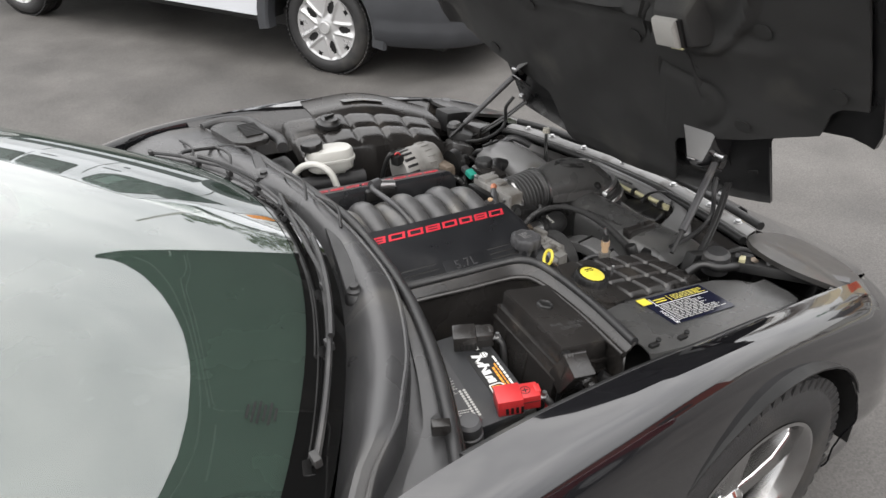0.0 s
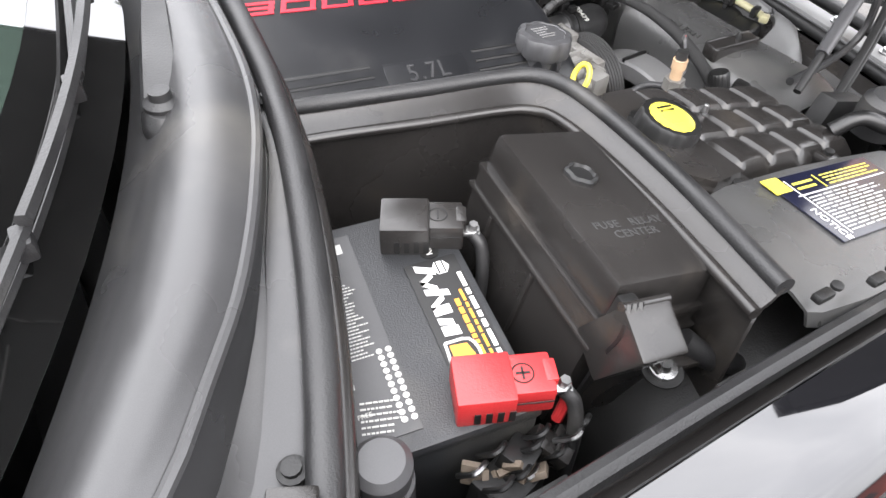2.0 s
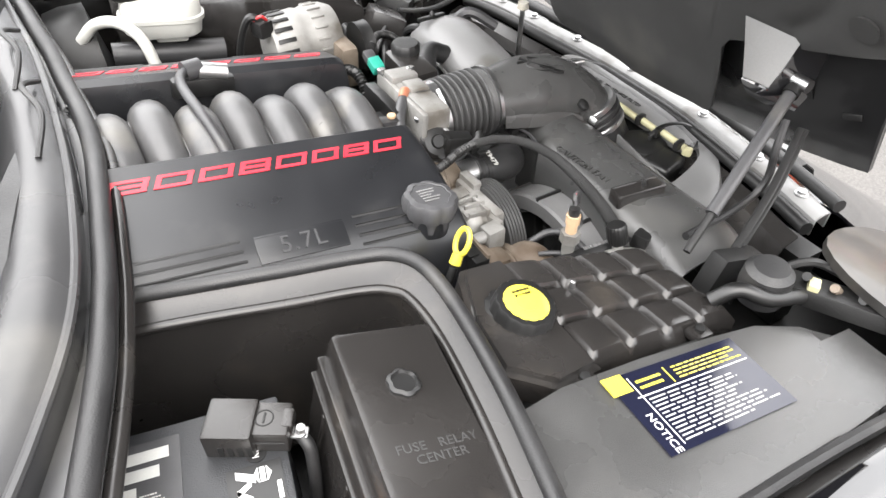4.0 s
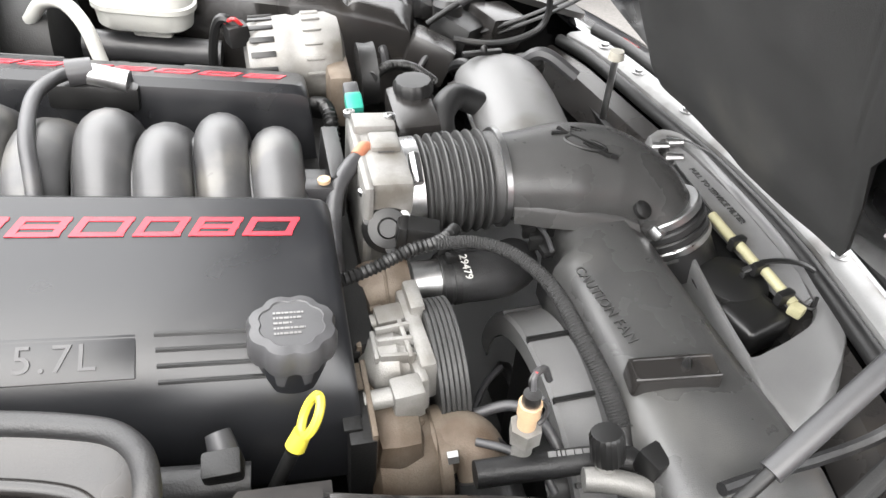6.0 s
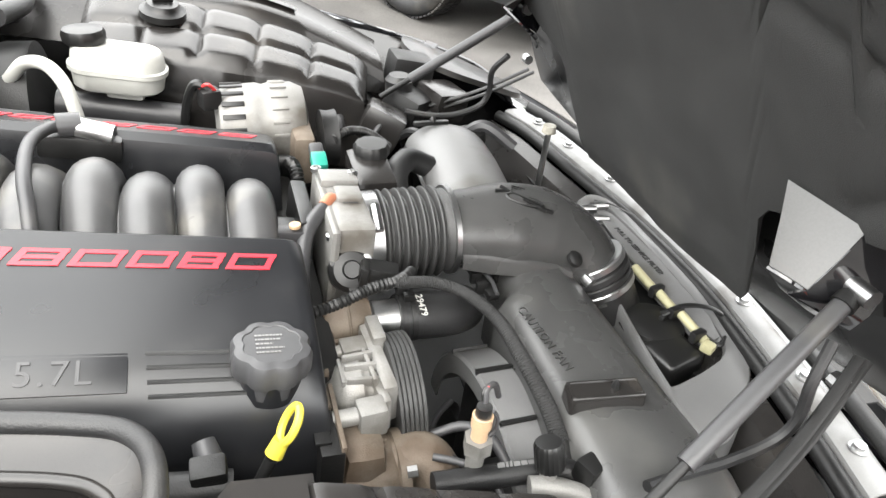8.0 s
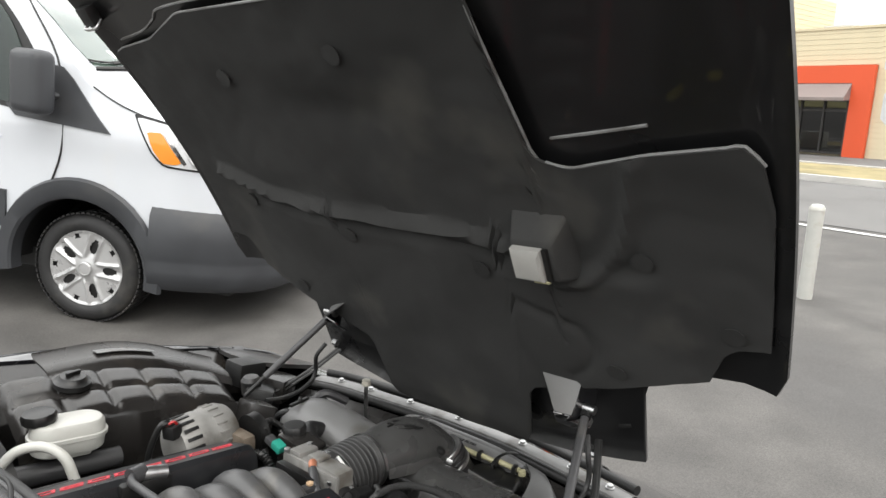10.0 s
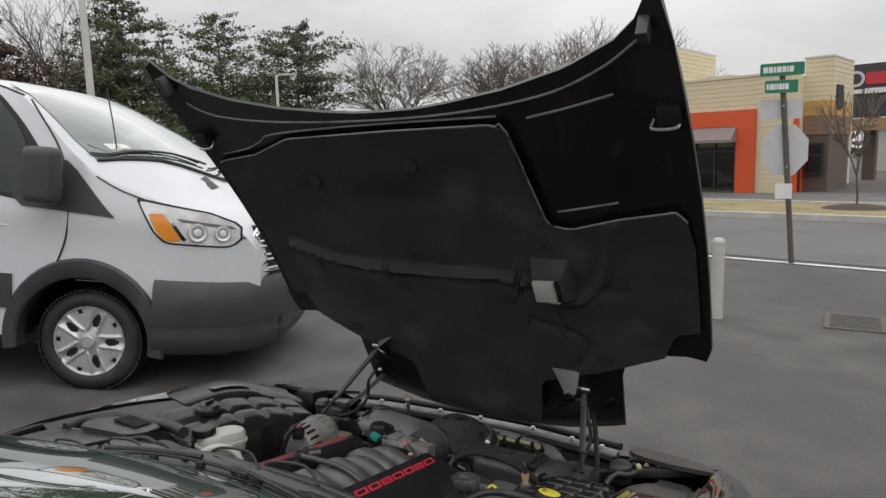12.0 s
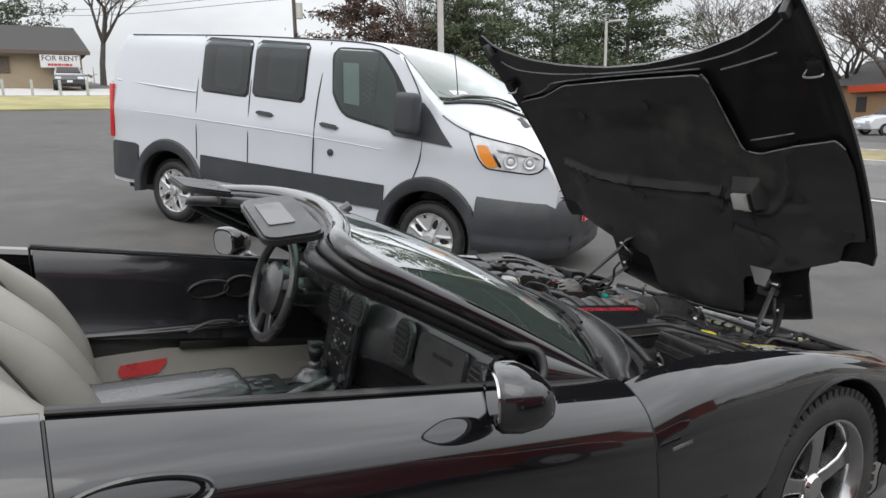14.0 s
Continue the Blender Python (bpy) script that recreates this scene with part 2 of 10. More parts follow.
ASPHALT = ground_mat("asphalt", (0.087, 0.083, 0.079), 0.42, 2.4, 1.0, (0.075, 0.072, 0.07))
ROADM = ground_mat("road_asphalt", (0.13, 0.128, 0.125), 0.2, 1.2, 0.5, (0.10, 0.098, 0.095))
GRASS = mat("winter_grass", (0.24, 0.20, 0.10), 0.9, 0, 0.4, 1.5, 1.0, 60, 0, 0.05, (0.15, 0.13, 0.06), 0.6, 0.8)
LAWN = mat("pale_lawn", (0.30, 0.27, 0.12), 0.9, 0, 0.3, 1.0, 1.0, 50, 0, 0.05, (0.2, 0.2, 0.08), 0.6, 0.4)
CONCRETE = mat("concrete", (0.42, 0.41, 0.39), 0.85, 0, 0.2, 3, 0.4, 90)
LINEP = mat("line_paint", (0.6, 0.6, 0.58), 0.7, 0, 0.2, 4, 0.3, 120, 0, 0.1, (0.3, 0.3, 0.29), 0.62, 6)
EMBOSS = mat("moulded_letters", (0.036, 0.036, 0.036), 0.4, 0, 0.2, 12, 0.2, 600)

# ---- building helpers ----
def thing(name, label, category, at=None, group="", kind=""):
    ob = new(name)
    ob.empty_display_size = 0.1
    ob.matrix_basis = at if at is not None else Matrix()
    return tagged(ob, label, category, group, kind)


def part(name, bm, material, parent, label="", flat=False, solid=0.0, bevel=0.0, sub=0, local=False):
    """Links a bmesh as one mesh object under a thing or a part. Its points are in the world, or, if local, in the thing's own frame."""
    bmesh.ops.recalc_face_normals(bm, faces=bm.faces)
    me = bpy.data.meshes.new(name)
    bm.edges.index_update()
    rim = {e.index for e in bm.edges if len(e.link_faces) < 2} if solid else set()
    bm.to_mesh(me)
    bm.free()
    for p in me.polygons:
        p.use_smooth = not flat
    me.materials.append(material)
    ob = new(name, me)
    if not flat:
        me.set_sharp_from_angle(angle=radians(38))
    if parent is not None:
        ob.parent = parent
        if parent.type == "EMPTY" and not local:
            ob.matrix_parent_inverse = parent.matrix_basis.inverted()
    if label:
        ob["label"] = label
    if bevel:
        mod = ob.modifiers.new("bevel", "BEVEL")
        mod.width, mod.segments, mod.limit_method = bevel, 2, "ANGLE"
    if sub:
        mod = ob.modifiers.new("smooth", "SUBSURF")
        mod.levels = mod.render_levels = sub
    if solid:
        if not flat:
            for e in me.edges:
                e.use_edge_sharp = e.use_edge_sharp or e.index in rim
        mod = ob.modifiers.new("thickness", "SOLIDIFY")
        mod.thickness, mod.offset = solid, -1
    return ob


def BM():
    return bmesh.new()


def box(bm, c, s, rot=(0, 0, 0), bev=0.0, seg=2, taper=1.0, m=None):
    """A box at c with sizes s, turned by degrees; taper narrows its top."""
    mx = Matrix.Translation(c) @ Euler([radians(a) for a in rot]).to_matrix().to_4x4() if m is None else m @ Matrix.Translation(c)
    r = bmesh.ops.create_cube(bm, size=1.0)
    vs = r["verts"]
    for v in vs:
        k = taper if v.co.z > 0 else 1.0
        v.co = Vector((v.co.x * s[0] * k, v.co.y * s[1] * k, v.co.z * s[2]))
    if bev:
        es = list({e for v in vs for e in v.link_edges})
        rb = bmesh.ops.bevel(bm, geom=es, offset=bev, segments=seg, affect="EDGES", profile=0.6)
        vs = list({v for f in rb["faces"] for v in f.verts} | {v for v in vs if v.is_valid})
    for v in vs:
        v.co = mx @ v.co
    return bm


def cyl(bm, p0, p1, r0, r1=None, seg=20, caps=True):
    """A cylinder or cone from p0 to p1."""
    p0, p1 = Vector(p0), Vector(p1)
    r1 = r0 if r1 is None else r1
    q = (p1 - p0).to_track_quat("Z", "Y").to_matrix()
    a, b = [], []
    for i in range(seg):
        w = 2 * math.pi * i / seg
        d = q @ Vector((math.cos(w), math.sin(w), 0))
        a.append(bm.verts.new(p0 + d * r0))
        b.append(bm.verts.new(p1 + d * r1))
    for i in range(seg):
        j = (i + 1) % seg
        bm.faces.new((a[i], a[j], b[j], b[i]))
    if caps:
        bm.faces.new(a[::-1])
        bm.faces.new(b)
    return bm


def lathe(bm, prof, m, seg=32, lobes=0, depth=0.0):
    """Turns a profile of (radius, height) about the z axis of m; lobes give a scalloped rim."""
    rings = []
    for r, z in prof:
        ring = []
        for i in range(seg):
            w = 2 * math.pi * i / seg
            k = r * (1 - depth * (0.5 + 0.5 * math.cos(lobes * w)) ** 2) if lobes and r > 0.012 else r
            ring.append(bm.verts.new(m @ Vector((k * math.cos(w), k * math.sin(w), z))))
        rings.append(ring)
    for a, b in zip(rings, rings[1:]):
        for i in range(seg):
            j = (i + 1) % seg
            bm.faces.new((a[i], a[j], b[j], b[i]))
    if prof[0][0] > 1e-5:
        bm.faces.new(rings[0][::-1])
    if prof[-1][0] > 1e-5:
        bm.faces.new(rings[-1])
    bmesh.ops.remove_doubles(bm, verts=bm.verts, dist=1e-6)
    return bm


def curve(pts, n=8):
    """A smooth line through the points (Catmull-Rom)."""
    p = [Vector(q) for q in pts]
    p = [2 * p[0] - p[1]] + p + [2 * p[-1] - p[-2]]
    out = []
    for i in range(1, len(p) - 2):
        for k in range(n):
            t = k / n
            a, b, c, d = p[i - 1], p[i], p[i + 1], p[i + 2]
            out.append(0.5 * ((2 * b) + (c - a) * t + (2 * a - 5 * b + 4 * c - d) * t * t + (3 * b - a - 3 * c + d) * t ** 3))
    return out + [p[-2]]


def tube(bm, pts, r, seg=12, n=8, rib=0.0, pitch=0.01, flat=1.0, smooth=True, up=(0, 0, 1)):
    """A tube along a line; r is a number or one for each point; rib makes it corrugated; flat squeezes it along up."""
    line = curve(pts, n) if smooth and len(pts) > 2 else [Vector(q) for q in pts]
    if rib:
        fine, total = [], 0.0
        for a, b in zip(line, line[1:]):
            k = max(1, int((b - a).length / (pitch / 4)))
            fine += [a.lerp(b, i / k) for i in range(k)]
        line = fine + [line[-1]]
    rs = r if isinstance(r, (list, tuple)) else [r, r]
    rings, run = [], 0.0
    side = None
    for i, c in enumerate(line):
        d = (line[min(i + 1, len(line) - 1)] - line[max(i - 1, 0)]).normalized()
        if side is None:
            ref = Vector(up) if abs(d.dot(Vector(up))) < 0.9 else Vector((1, 0, 0))
            side = d.cross(ref).normalized()
        side = (side - d * side.dot(d)).normalized()
        oth = side.cross(d)
        if i:
            run += (c - line[i - 1]).length
        f = i / (len(line) - 1) * (len(rs) - 1)
        j = min(int(f), len(rs) - 2)
        rad = rs[j] + (rs[j + 1] - rs[j]) * (f - j)
        rad += rib * math.sin(2 * math.pi * run / pitch)
        rings.append([bm.verts.new(c + (side * math.cos(w) + oth * math.sin(w) * flat) * rad) for w in (2 * math.pi * k / seg for k in range(seg))])
    for a, b in zip(rings, rings[1:]):
        for i in range(seg):
            j = (i + 1) % seg
            bm.faces.new((a[i], a[j], b[j], b[i]))
    bm.faces.new(rings[0][::-1])
    bm.faces.new(rings[-1])
    return bm


def sheet(bm, rows, close=False):
    """A quad sheet through rows of points."""
    vs = [[bm.verts.new(p) for p in r] for r in rows]
    for a, b in zip(vs, vs[1:]):
        k = len(a)
        for i in range(k if close else k - 1):
            j = (i + 1) % k
            if len({a[i], a[j], b[j], b[i]}) == 4:
                bm.faces.new((a[i], a[j], b[j], b[i]))
    return bm


def loft(bm, sections):
    """Closed sections joined into a solid with caps."""
    vs = [[bm.verts.new(p) for p in s] for s in sections]
    for a, b in zip(vs, vs[1:]):
        for i in range(len(a)):
            j = (i + 1) % len(a)
            bm.faces.new((a[i], a[j], b[j], b[i]))
    bm.faces.new(vs[0][::-1])
    bm.faces.new(vs[-1])
    return bm


def prism(bm, poly, m, depth, bev=0.0):
    """A flat polygon in the xy plane of m, raised by depth along its z."""
    a = [bm.verts.new(m @ Vector((x, y, 0))) for x, y in poly]
    b = [bm.verts.new(m @ Vector((x, y, depth))) for x, y in poly]
    k = len(poly)
    bm.faces.new(a[::-1])
    top = bm.faces.new(b)
    for i in range(k):
        bm.faces.new((a[i], a[(i + 1) % k], b[(i + 1) % k], b[i]))
    if bev:
        bmesh.ops.bevel(bm, geom=list(top.edges), offset=bev, segments=2, affect="EDGES")
    return bm


def rounded(w, h, r, n=5, cx=0.0, cy=0.0):
    """The corners of a rounded rectangle."""
    out = []
    for sx, sy, a0 in ((1, 1, 0), (-1, 1, 90), (-1, -1, 180), (1, -1, 270)):
        for i in range(n + 1):
            a = radians(a0 + 90 * i / n)
            out.append((cx + sx * (w / 2 - r) + r * math.cos(a), cy + sy * (h / 2 - r) + r * math.sin(a)))
    return out


def interp(x, table):
    """A value between the points of a table (x, value)."""
    if x <= table[0][0]:
        return table[0][1]
    for (a, u), (b, v) in zip(table, table[1:]):
        if x <= b:
            return u + (v - u) * (x - a) / (b - a)
    return table[-1][1]


def basis(o, ex, ey):
    """A frame at o with its x and y along ex and ey."""
    ex = Vector(ex).normalized()
    ez = ex.cross(Vector(ey)).normalized()
    ey = ez.cross(ex)
    m = Matrix((ex, ey, ez)).transposed().to_4x4()
    m.translation = Vector(o)
    return m


def words(text, size, m, raise_by=0.0006, space=1.0):
    """Text as a bmesh, in the xy plane of m, centred."""
    cu = bpy.data.curves.new("text", "FONT")
    cu.body, cu.size, cu.extrude, cu.align_x, cu.align_y, cu.space_character = text, size, raise_by, "CENTER", "CENTER", space
    cu.resolution_u = 3
    ob = bpy.data.objects.new("text", cu)
    scene.collection.objects.link(ob)
    bpy.context.view_layer.update()
    me = bpy.data.meshes.new_from_object(ob.evaluated_get(bpy.context.evaluated_depsgraph_get()))
    bpy.data.objects.remove(ob)
    bm = BM()
    bm.from_mesh(me)
    bpy.data.meshes.remove(me)
    bm.transform(m)
    return bm


def bars(bm, m, rows, width, height, pitch, seed=1, ragged=0.35, deep=0.0004):
    """Rows of plain bars that stand for lines of print."""
    rng = random.Random(seed)
    for i in range(rows):
        x = -width / 2
        end = width / 2 - rng.random() * ragged * width
        while x < end:
            k = min(rng.uniform(0.05, 0.16) * width, end - x)
            box(bm, (x + k / 2, (rows / 2 - i - 0.5) * pitch, deep / 2), (k, height, deep), m=m)
            x += k + 0.025 * width
    return bm

# ---- ground and street ----
def smooth(a, b, x):
    t = min(1.0, max(0.0, (x - a) / (b - a)))
    return t * t * (3 - 2 * t)


def ground_z(x, y):
    """The lot is level round the car and climbs under and behind the van; the street side is level."""
    near = 0.1025 * max(0.0, 0.718 * y - 0.696 * max(x, -1.0) - 1.53)
    far = 0.072 * max(0.0, y - 3.1) * (1 - smooth(4, 14, x)) * (1 - 0.9 * smooth(70, 160, y))
    k = smooth(8, 16, y)
    return near + (far - near) * k


def span(stops):
    """Values from coarse to fine along an axis: (start, step) pairs and an end."""
    out, (x, s) = [], stops[0]
    for nx, ns in stops[1:]:
        while x < nx - 1e-6:
            out.append(x)
            x += s
        x, s = nx, ns
    return out + [x]


bm = BM()
gx = span([(-400, 50), (-50, 5), (-8, 1), (14, 3), (50, 25), (400, 25)])
gy = span([(-400, 50), (-50, 5), (-8, 1), (12, 3), (60, 20), (400, 20)])
sheet(bm, [[(x, y, ground_z(x, y)) for x in gx] for y in gy])
lot = tagged(part("ground", bm, ASPHALT, None), "grey weathered asphalt parking lot with fine aggregate", "ground", kind="structure")


def strip(name, pts, w, z, material, label, category, h=0.004):
    """A flat or raised band along a line on the ground."""
    b = BM()
    for a, c in zip(pts, pts[1:]):
        a, c = Vector((*a, 0)), Vector((*c, 0))
        d = (c - a).normalized()
        s = Vector((-d.y, d.x, 0)) * w / 2
        k = max(1, int((c - a).length / 4))
        for i in range(k):
            p, q = a.lerp(c, i / k), a.lerp(c, (i + 1) / k)
            low = [b.verts.new((v.x, v.y, z + ground_z(v.x, v.y))) for v in (p - s, q - s, q + s, p + s)]
            up = [b.verts.new((v.co.x, v.co.y, v.co.z + h)) for v in low]
            b.faces.new(up)
            for j in range(4):
                b.faces.new((low[j], low[(j + 1) % 4], up[(j + 1) % 4], up[j]))
    return tagged(part(name, b, material, None, flat=True), label, category, kind="structure")


# the street runs past the nose of the car, the line and the kerbs lie along it
SD = Vector((0.225, 0.974, 0)).normalized()
SN = Vector((0.974, -0.225, 0))


def street(off, run):
    p = Vector((8.75, 0.2, 0)) + SN * off + SD * run
    return (p.x, p.y)


strip("road", [street(3.1, -60), street(3.1, 60)], 5.6, 0.004, ROADM, "worn light grey asphalt street", "road")
strip("line_marking", [street(0.0, -40), street(0.0, 40)], 0.11, 0.008, LINEP, "worn white painted line along the lot edge", "road marking")
strip("kerb", [street(6.0, -60), street(6.0, 60)], 0.18, 0.0, CONCRETE, "pale concrete kerb beside the street", "kerb", 0.14)
strip("verge", [street(8.0, -60), street(8.0, 60)], 3.8, 0.0, GRASS, "straw-coloured winter grass verge with a few stones", "verge", 0.10)
strip("kerb_inner", [street(10.0, -60), street(10.0, 60)], 0.18, 0.0, CONCRETE, "pale concrete kerb beside the shop drive", "kerb", 0.13)
strip("drive", [street(13.0, -60), street(13.0, 60)], 5.8, 0.004, ROADM, "grey asphalt drive in front of the shop", "road")
strip("lawn", [(-80, 32.0), (20, 34.0)], 11.0, 0.01, LAWN, "pale yellow winter lawn at the far edge of the lot", "lawn", 0.05)
strip("pavement", [(-80, 42.8), (20, 44.8)], 10.0, 0.01, CONCRETE, "grey pavement in front of the low building", "pavement", 0.06)

# ---- sports car: body ----
car = thing("sports_car", "black convertible sports car with its hood raised, parked on asphalt", "car", pose(-0.6, 0, 0))
WHEEL_X, WHEEL_Z, ARCH_R = 0.02, 0.326, 0.365
LIP_PTS = [(-0.90, 0.815), (-0.80, 0.830), (-0.76, 0.836), (-0.68, 0.847), (-0.6, 0.852), (-0.47, 0.846), (-0.24, 0.812), (0.10, 0.736), (0.30, 0.70), (0.45, 0.662), (0.62, 0.60), (0.8, 0.52), (0.95, 0.44), (1.1, 0.36)]
# the same line with its corners eased
LIP = [(-0.84 + 0.02 * k, sum(interp(-0.84 + 0.02 * k + 0.03 * j, LIP_PTS) for j in (-2, -1, 0, 1, 2)) / 5) for k in range(92)]


def crown(x):
    """The fender's section above its side: (across, height over the bay's edge)."""
    h = 0.062 * math.exp(-((x - 0.02) / 0.34) ** 2)
    return [(0.80, -0.045), (0.80, -0.004), (0.803, 0.0), (0.811, -0.0035 + 0.1 * h), (0.824, -0.0095 + 0.3 * h), (0.841, -0.0185 + 0.5 * h), (0.859, -0.030 + 0.65 * h), (0.877, -0.0465 + 0.7 * h), (0.893, -0.068 + 0.65 * h), (0.907, -0.10 + 0.5 * h), (0.917, -0.14 + 0.3 * h), (0.925, -0.20), (0.9275, -0.235)]


def eased(pts, n=5):
    """A finer run of points on a smooth curve through pts."""
    res = []
    for i in range(len(pts) - 1):
        p0, p1, p2, p3 = (Vector(pts[max(0, min(len(pts) - 1, i + k))]) for k in (-1, 0, 1, 2))
        for j in range(n):
            t = j / n
            res.append(tuple(0.5 * (2 * p1 + (p2 - p0) * t + (2 * p0 - 5 * p1 + 4 * p2 - p3) * t * t + (3 * p1 - p0 - 3 * p2 + p3) * t ** 3)))
    return res + [tuple(pts[-1])]


def fender_y(x, f):
    """Width of the fender's side at a share f of the way from its shoulder to the sill."""
    dip = 0.030 * smooth(0.45, 0.80, f) * smooth(-0.33, -0.50, x) * (1 - smooth(-0.56, -0.74, x))
    return 0.9275 + 0.009 * math.sin(math.pi * f * 0.9) - 0.05 * f ** 3 - 0.02 * smooth(0.15, 0.5, f) * (1 - smooth(0.6, 0.9, f)) - dip


def fender_width(x, z):
    """Half width of the fender's skin at a place along it and a height."""
    zb = interp(x, LIP)
    top = zb - 0.235
    out = 1.0 - 0.42 * max(0.0, (x - 0.42) / 0.55) ** 2.2
    if z < top:
        return out * fender_y(x, (top - z) / (top - 0.17))
    return out * interp(zb - z, sorted((-d, y) for y, d in eased(crown(x)[5:])))


def fender_mesh(side):
    """The front fender as one fine sheet with the wheel arch cut out of it."""
    b = BM()
    xs = [-0.7655 + 1.677 * k / 140 for k in range(141)]
    rows = []
    for x in xs:
        zb = interp(x, LIP)
        out = 1.0 - 0.42 * max(0.0, (x - 0.42) / 0.55) ** 2.2
        row = crown(x)
        row = [(y, zb + d - 0.022 * smooth(0.56, 0.70, x)) for y, d in row[:5] + eased(row[5:], 4)]
        top = row[-1][1]
        row += [(fender_y(x, k / 32), top + (0.17 - top) * k / 32) for k in range(1, 33)]
        rows.append([Vector((x, side * y * out, z)) for y, z in row])
    vs = [[b.verts.new(p) for p in r] for r in rows]
    inside = {v for r in vs for v in r[8:] if math.hypot(v.co.x - WHEEL_X, v.co.z - WHEEL_Z) < ARCH_R or (v.co.z < WHEEL_Z and abs(v.co.x - WHEEL_X) < ARCH_R)}
    rim = set()
    for r, q in zip(vs, vs[1:]):
        for i in range(len(r) - 1):
            quad = (r[i], r[i + 1], q[i + 1], q[i])
            if any(v in inside for v in quad):
                rim.update(v for v in quad if v not in inside)
            else:
                b.faces.new(quad)
    for v in inside:
        b.verts.remove(v)
    for v in rim:
        if not v.link_faces:
            b.verts.remove(v)
        elif v.co.z >= WHEEL_Z:
            d = math.hypot(v.co.x - WHEEL_X, v.co.z - WHEEL_Z)
            v.co.x, v.co.z = WHEEL_X + (v.co.x - WHEEL_X) * ARCH_R / d, WHEEL_Z + (v.co.z - WHEEL_Z) * ARCH_R / d
            v.co.y = side * fender_width(v.co.x, v.co.z)
        else:
            v.co.x = WHEEL_X + math.copysign(ARCH_R, v.co.x - WHEEL_X)
    return b


for side in (-1, 1):
    part("front_fender", fender_mesh(side), PAINT, car, "glossy black front fender", solid=0.004)
    # the dark liner of the wheel arch and its rolled lip
    b = BM()
    sheet(b, [[Vector((WHEEL_X + 0.372 * math.cos(a), side * y, WHEEL_Z + 0.372 * math.sin(a))) for y in (0.925, 0.60)] for a in [math.pi * k / 20 - 0.05 for k in range(21)]])
    part("arch_liner", b, DARK, car, solid=0.004)


def hood_point(y, u, off=0.0):
    """A place on the raised hood: y across, u up along it, off outward from its inner face."""
    bow = 0.085 * math.sin(math.pi * min(1, max(0, u / 1.3)))
    yy = y * (1 + 0.012 * math.sin(math.pi * min(1, max(0, (u - 0.25) / 1.05))))
    return Vector((0.6 - 0.527 * u + 0.85 * (bow + off), yy, 0.685 + 0.85 * u + 0.527 * (bow + off)))


HTOP = [(0, 1.12), (0.1, 1.122), (0.2, 1.133), (0.36, 1.158), (0.53, 1.203), (0.65, 1.258), (0.70, 1.30), (0.735, 1.36), (0.752, 1.385), (0.772, 1.25)]
HBOT = [(0, -0.12), (0.2, -0.11), (0.3, -0.095), (0.45, -0.045), (0.497, -0.025), (0.507, 0.17), (0.52, 0.215), (0.55, 0.25), (0.60, 0.265), (0.757, 0.285), (0.772, 0.33)]
HY = [0, 0.05, 0.1, 0.15, 0.2, 0.25, 0.3, 0.36, 0.42, 0.46, 0.497, 0.507, 0.52, 0.55, 0.60, 0.65, 0.70, 0.735, 0.757, 0.772]
cols = [-y for y in HY[::-1]] + HY[1:]
rows = []
for y in cols:
    a, c = interp(abs(y), HBOT), interp(abs(y), HTOP)
    edge = smooth(0.70, 0.772, abs(y))
    rows.append([hood_point(y, a + (c - a) * k / 26, 0.012 - 0.02 * edge) for k in range(27)])
hood = part("hood", sheet(BM(), rows), HOODIN, car, "black hood standing open, hinged at the nose", solid=-0.010)


def liner_top(y):
    return interp(y, [(-0.745, 0.66), (-0.735, 0.74), (-0.71, 0.772), (-0.57, 0.745), (-0.43, 0.705), (-0.375, 0.72), (-0.352, 0.78), (-0.362, 0.99), (-0.352, 1.0), (-0.34, 1.045), (-0.30, 1.058), (0.0, 1.056), (0.38, 1.046), (0.46, 1.02), (0.55, 0.99), (0.70, 0.972), (0.745, 0.96)]) + 0.012


def liner_low(y):
    return interp(abs(y), [(0, -0.06), (0.22, -0.04), (0.245, 0.12), (0.26, 0.145), (0.375, 0.186), (0.507, 0.233), (0.649, 0.284), (0.668, 0.35), (0.69, 0.375), (0.745, 0.385)])


RIDGES = [[(0.62, 0.615), (0.40, 0.55), (0.15, 0.535), (-0.06, 0.537), (-0.175, 0.534), (-0.257, 0.518)],
          [(-0.375, 0.467), (-0.433, 0.483), (-0.493, 0.545), (-0.524, 0.631), (-0.543, 0.74)],
          [(-0.25, 0.385), (-0.347, 0.362), (-0.395, 0.345), (-0.418, 0.298), (-0.40, 0.245), (-0.361, 0.208)]]
RIDGES = [[(p.x, p.y) for p in curve([(y, u, 0) for y, u in r], 6)] for r in RIDGES]
RIDGES = [[tuple(Vector(p).lerp(Vector(q), j / 24)) for p, q in zip(r, r[1:]) for j in range(24)] + [r[-1]] for r in RIDGES]


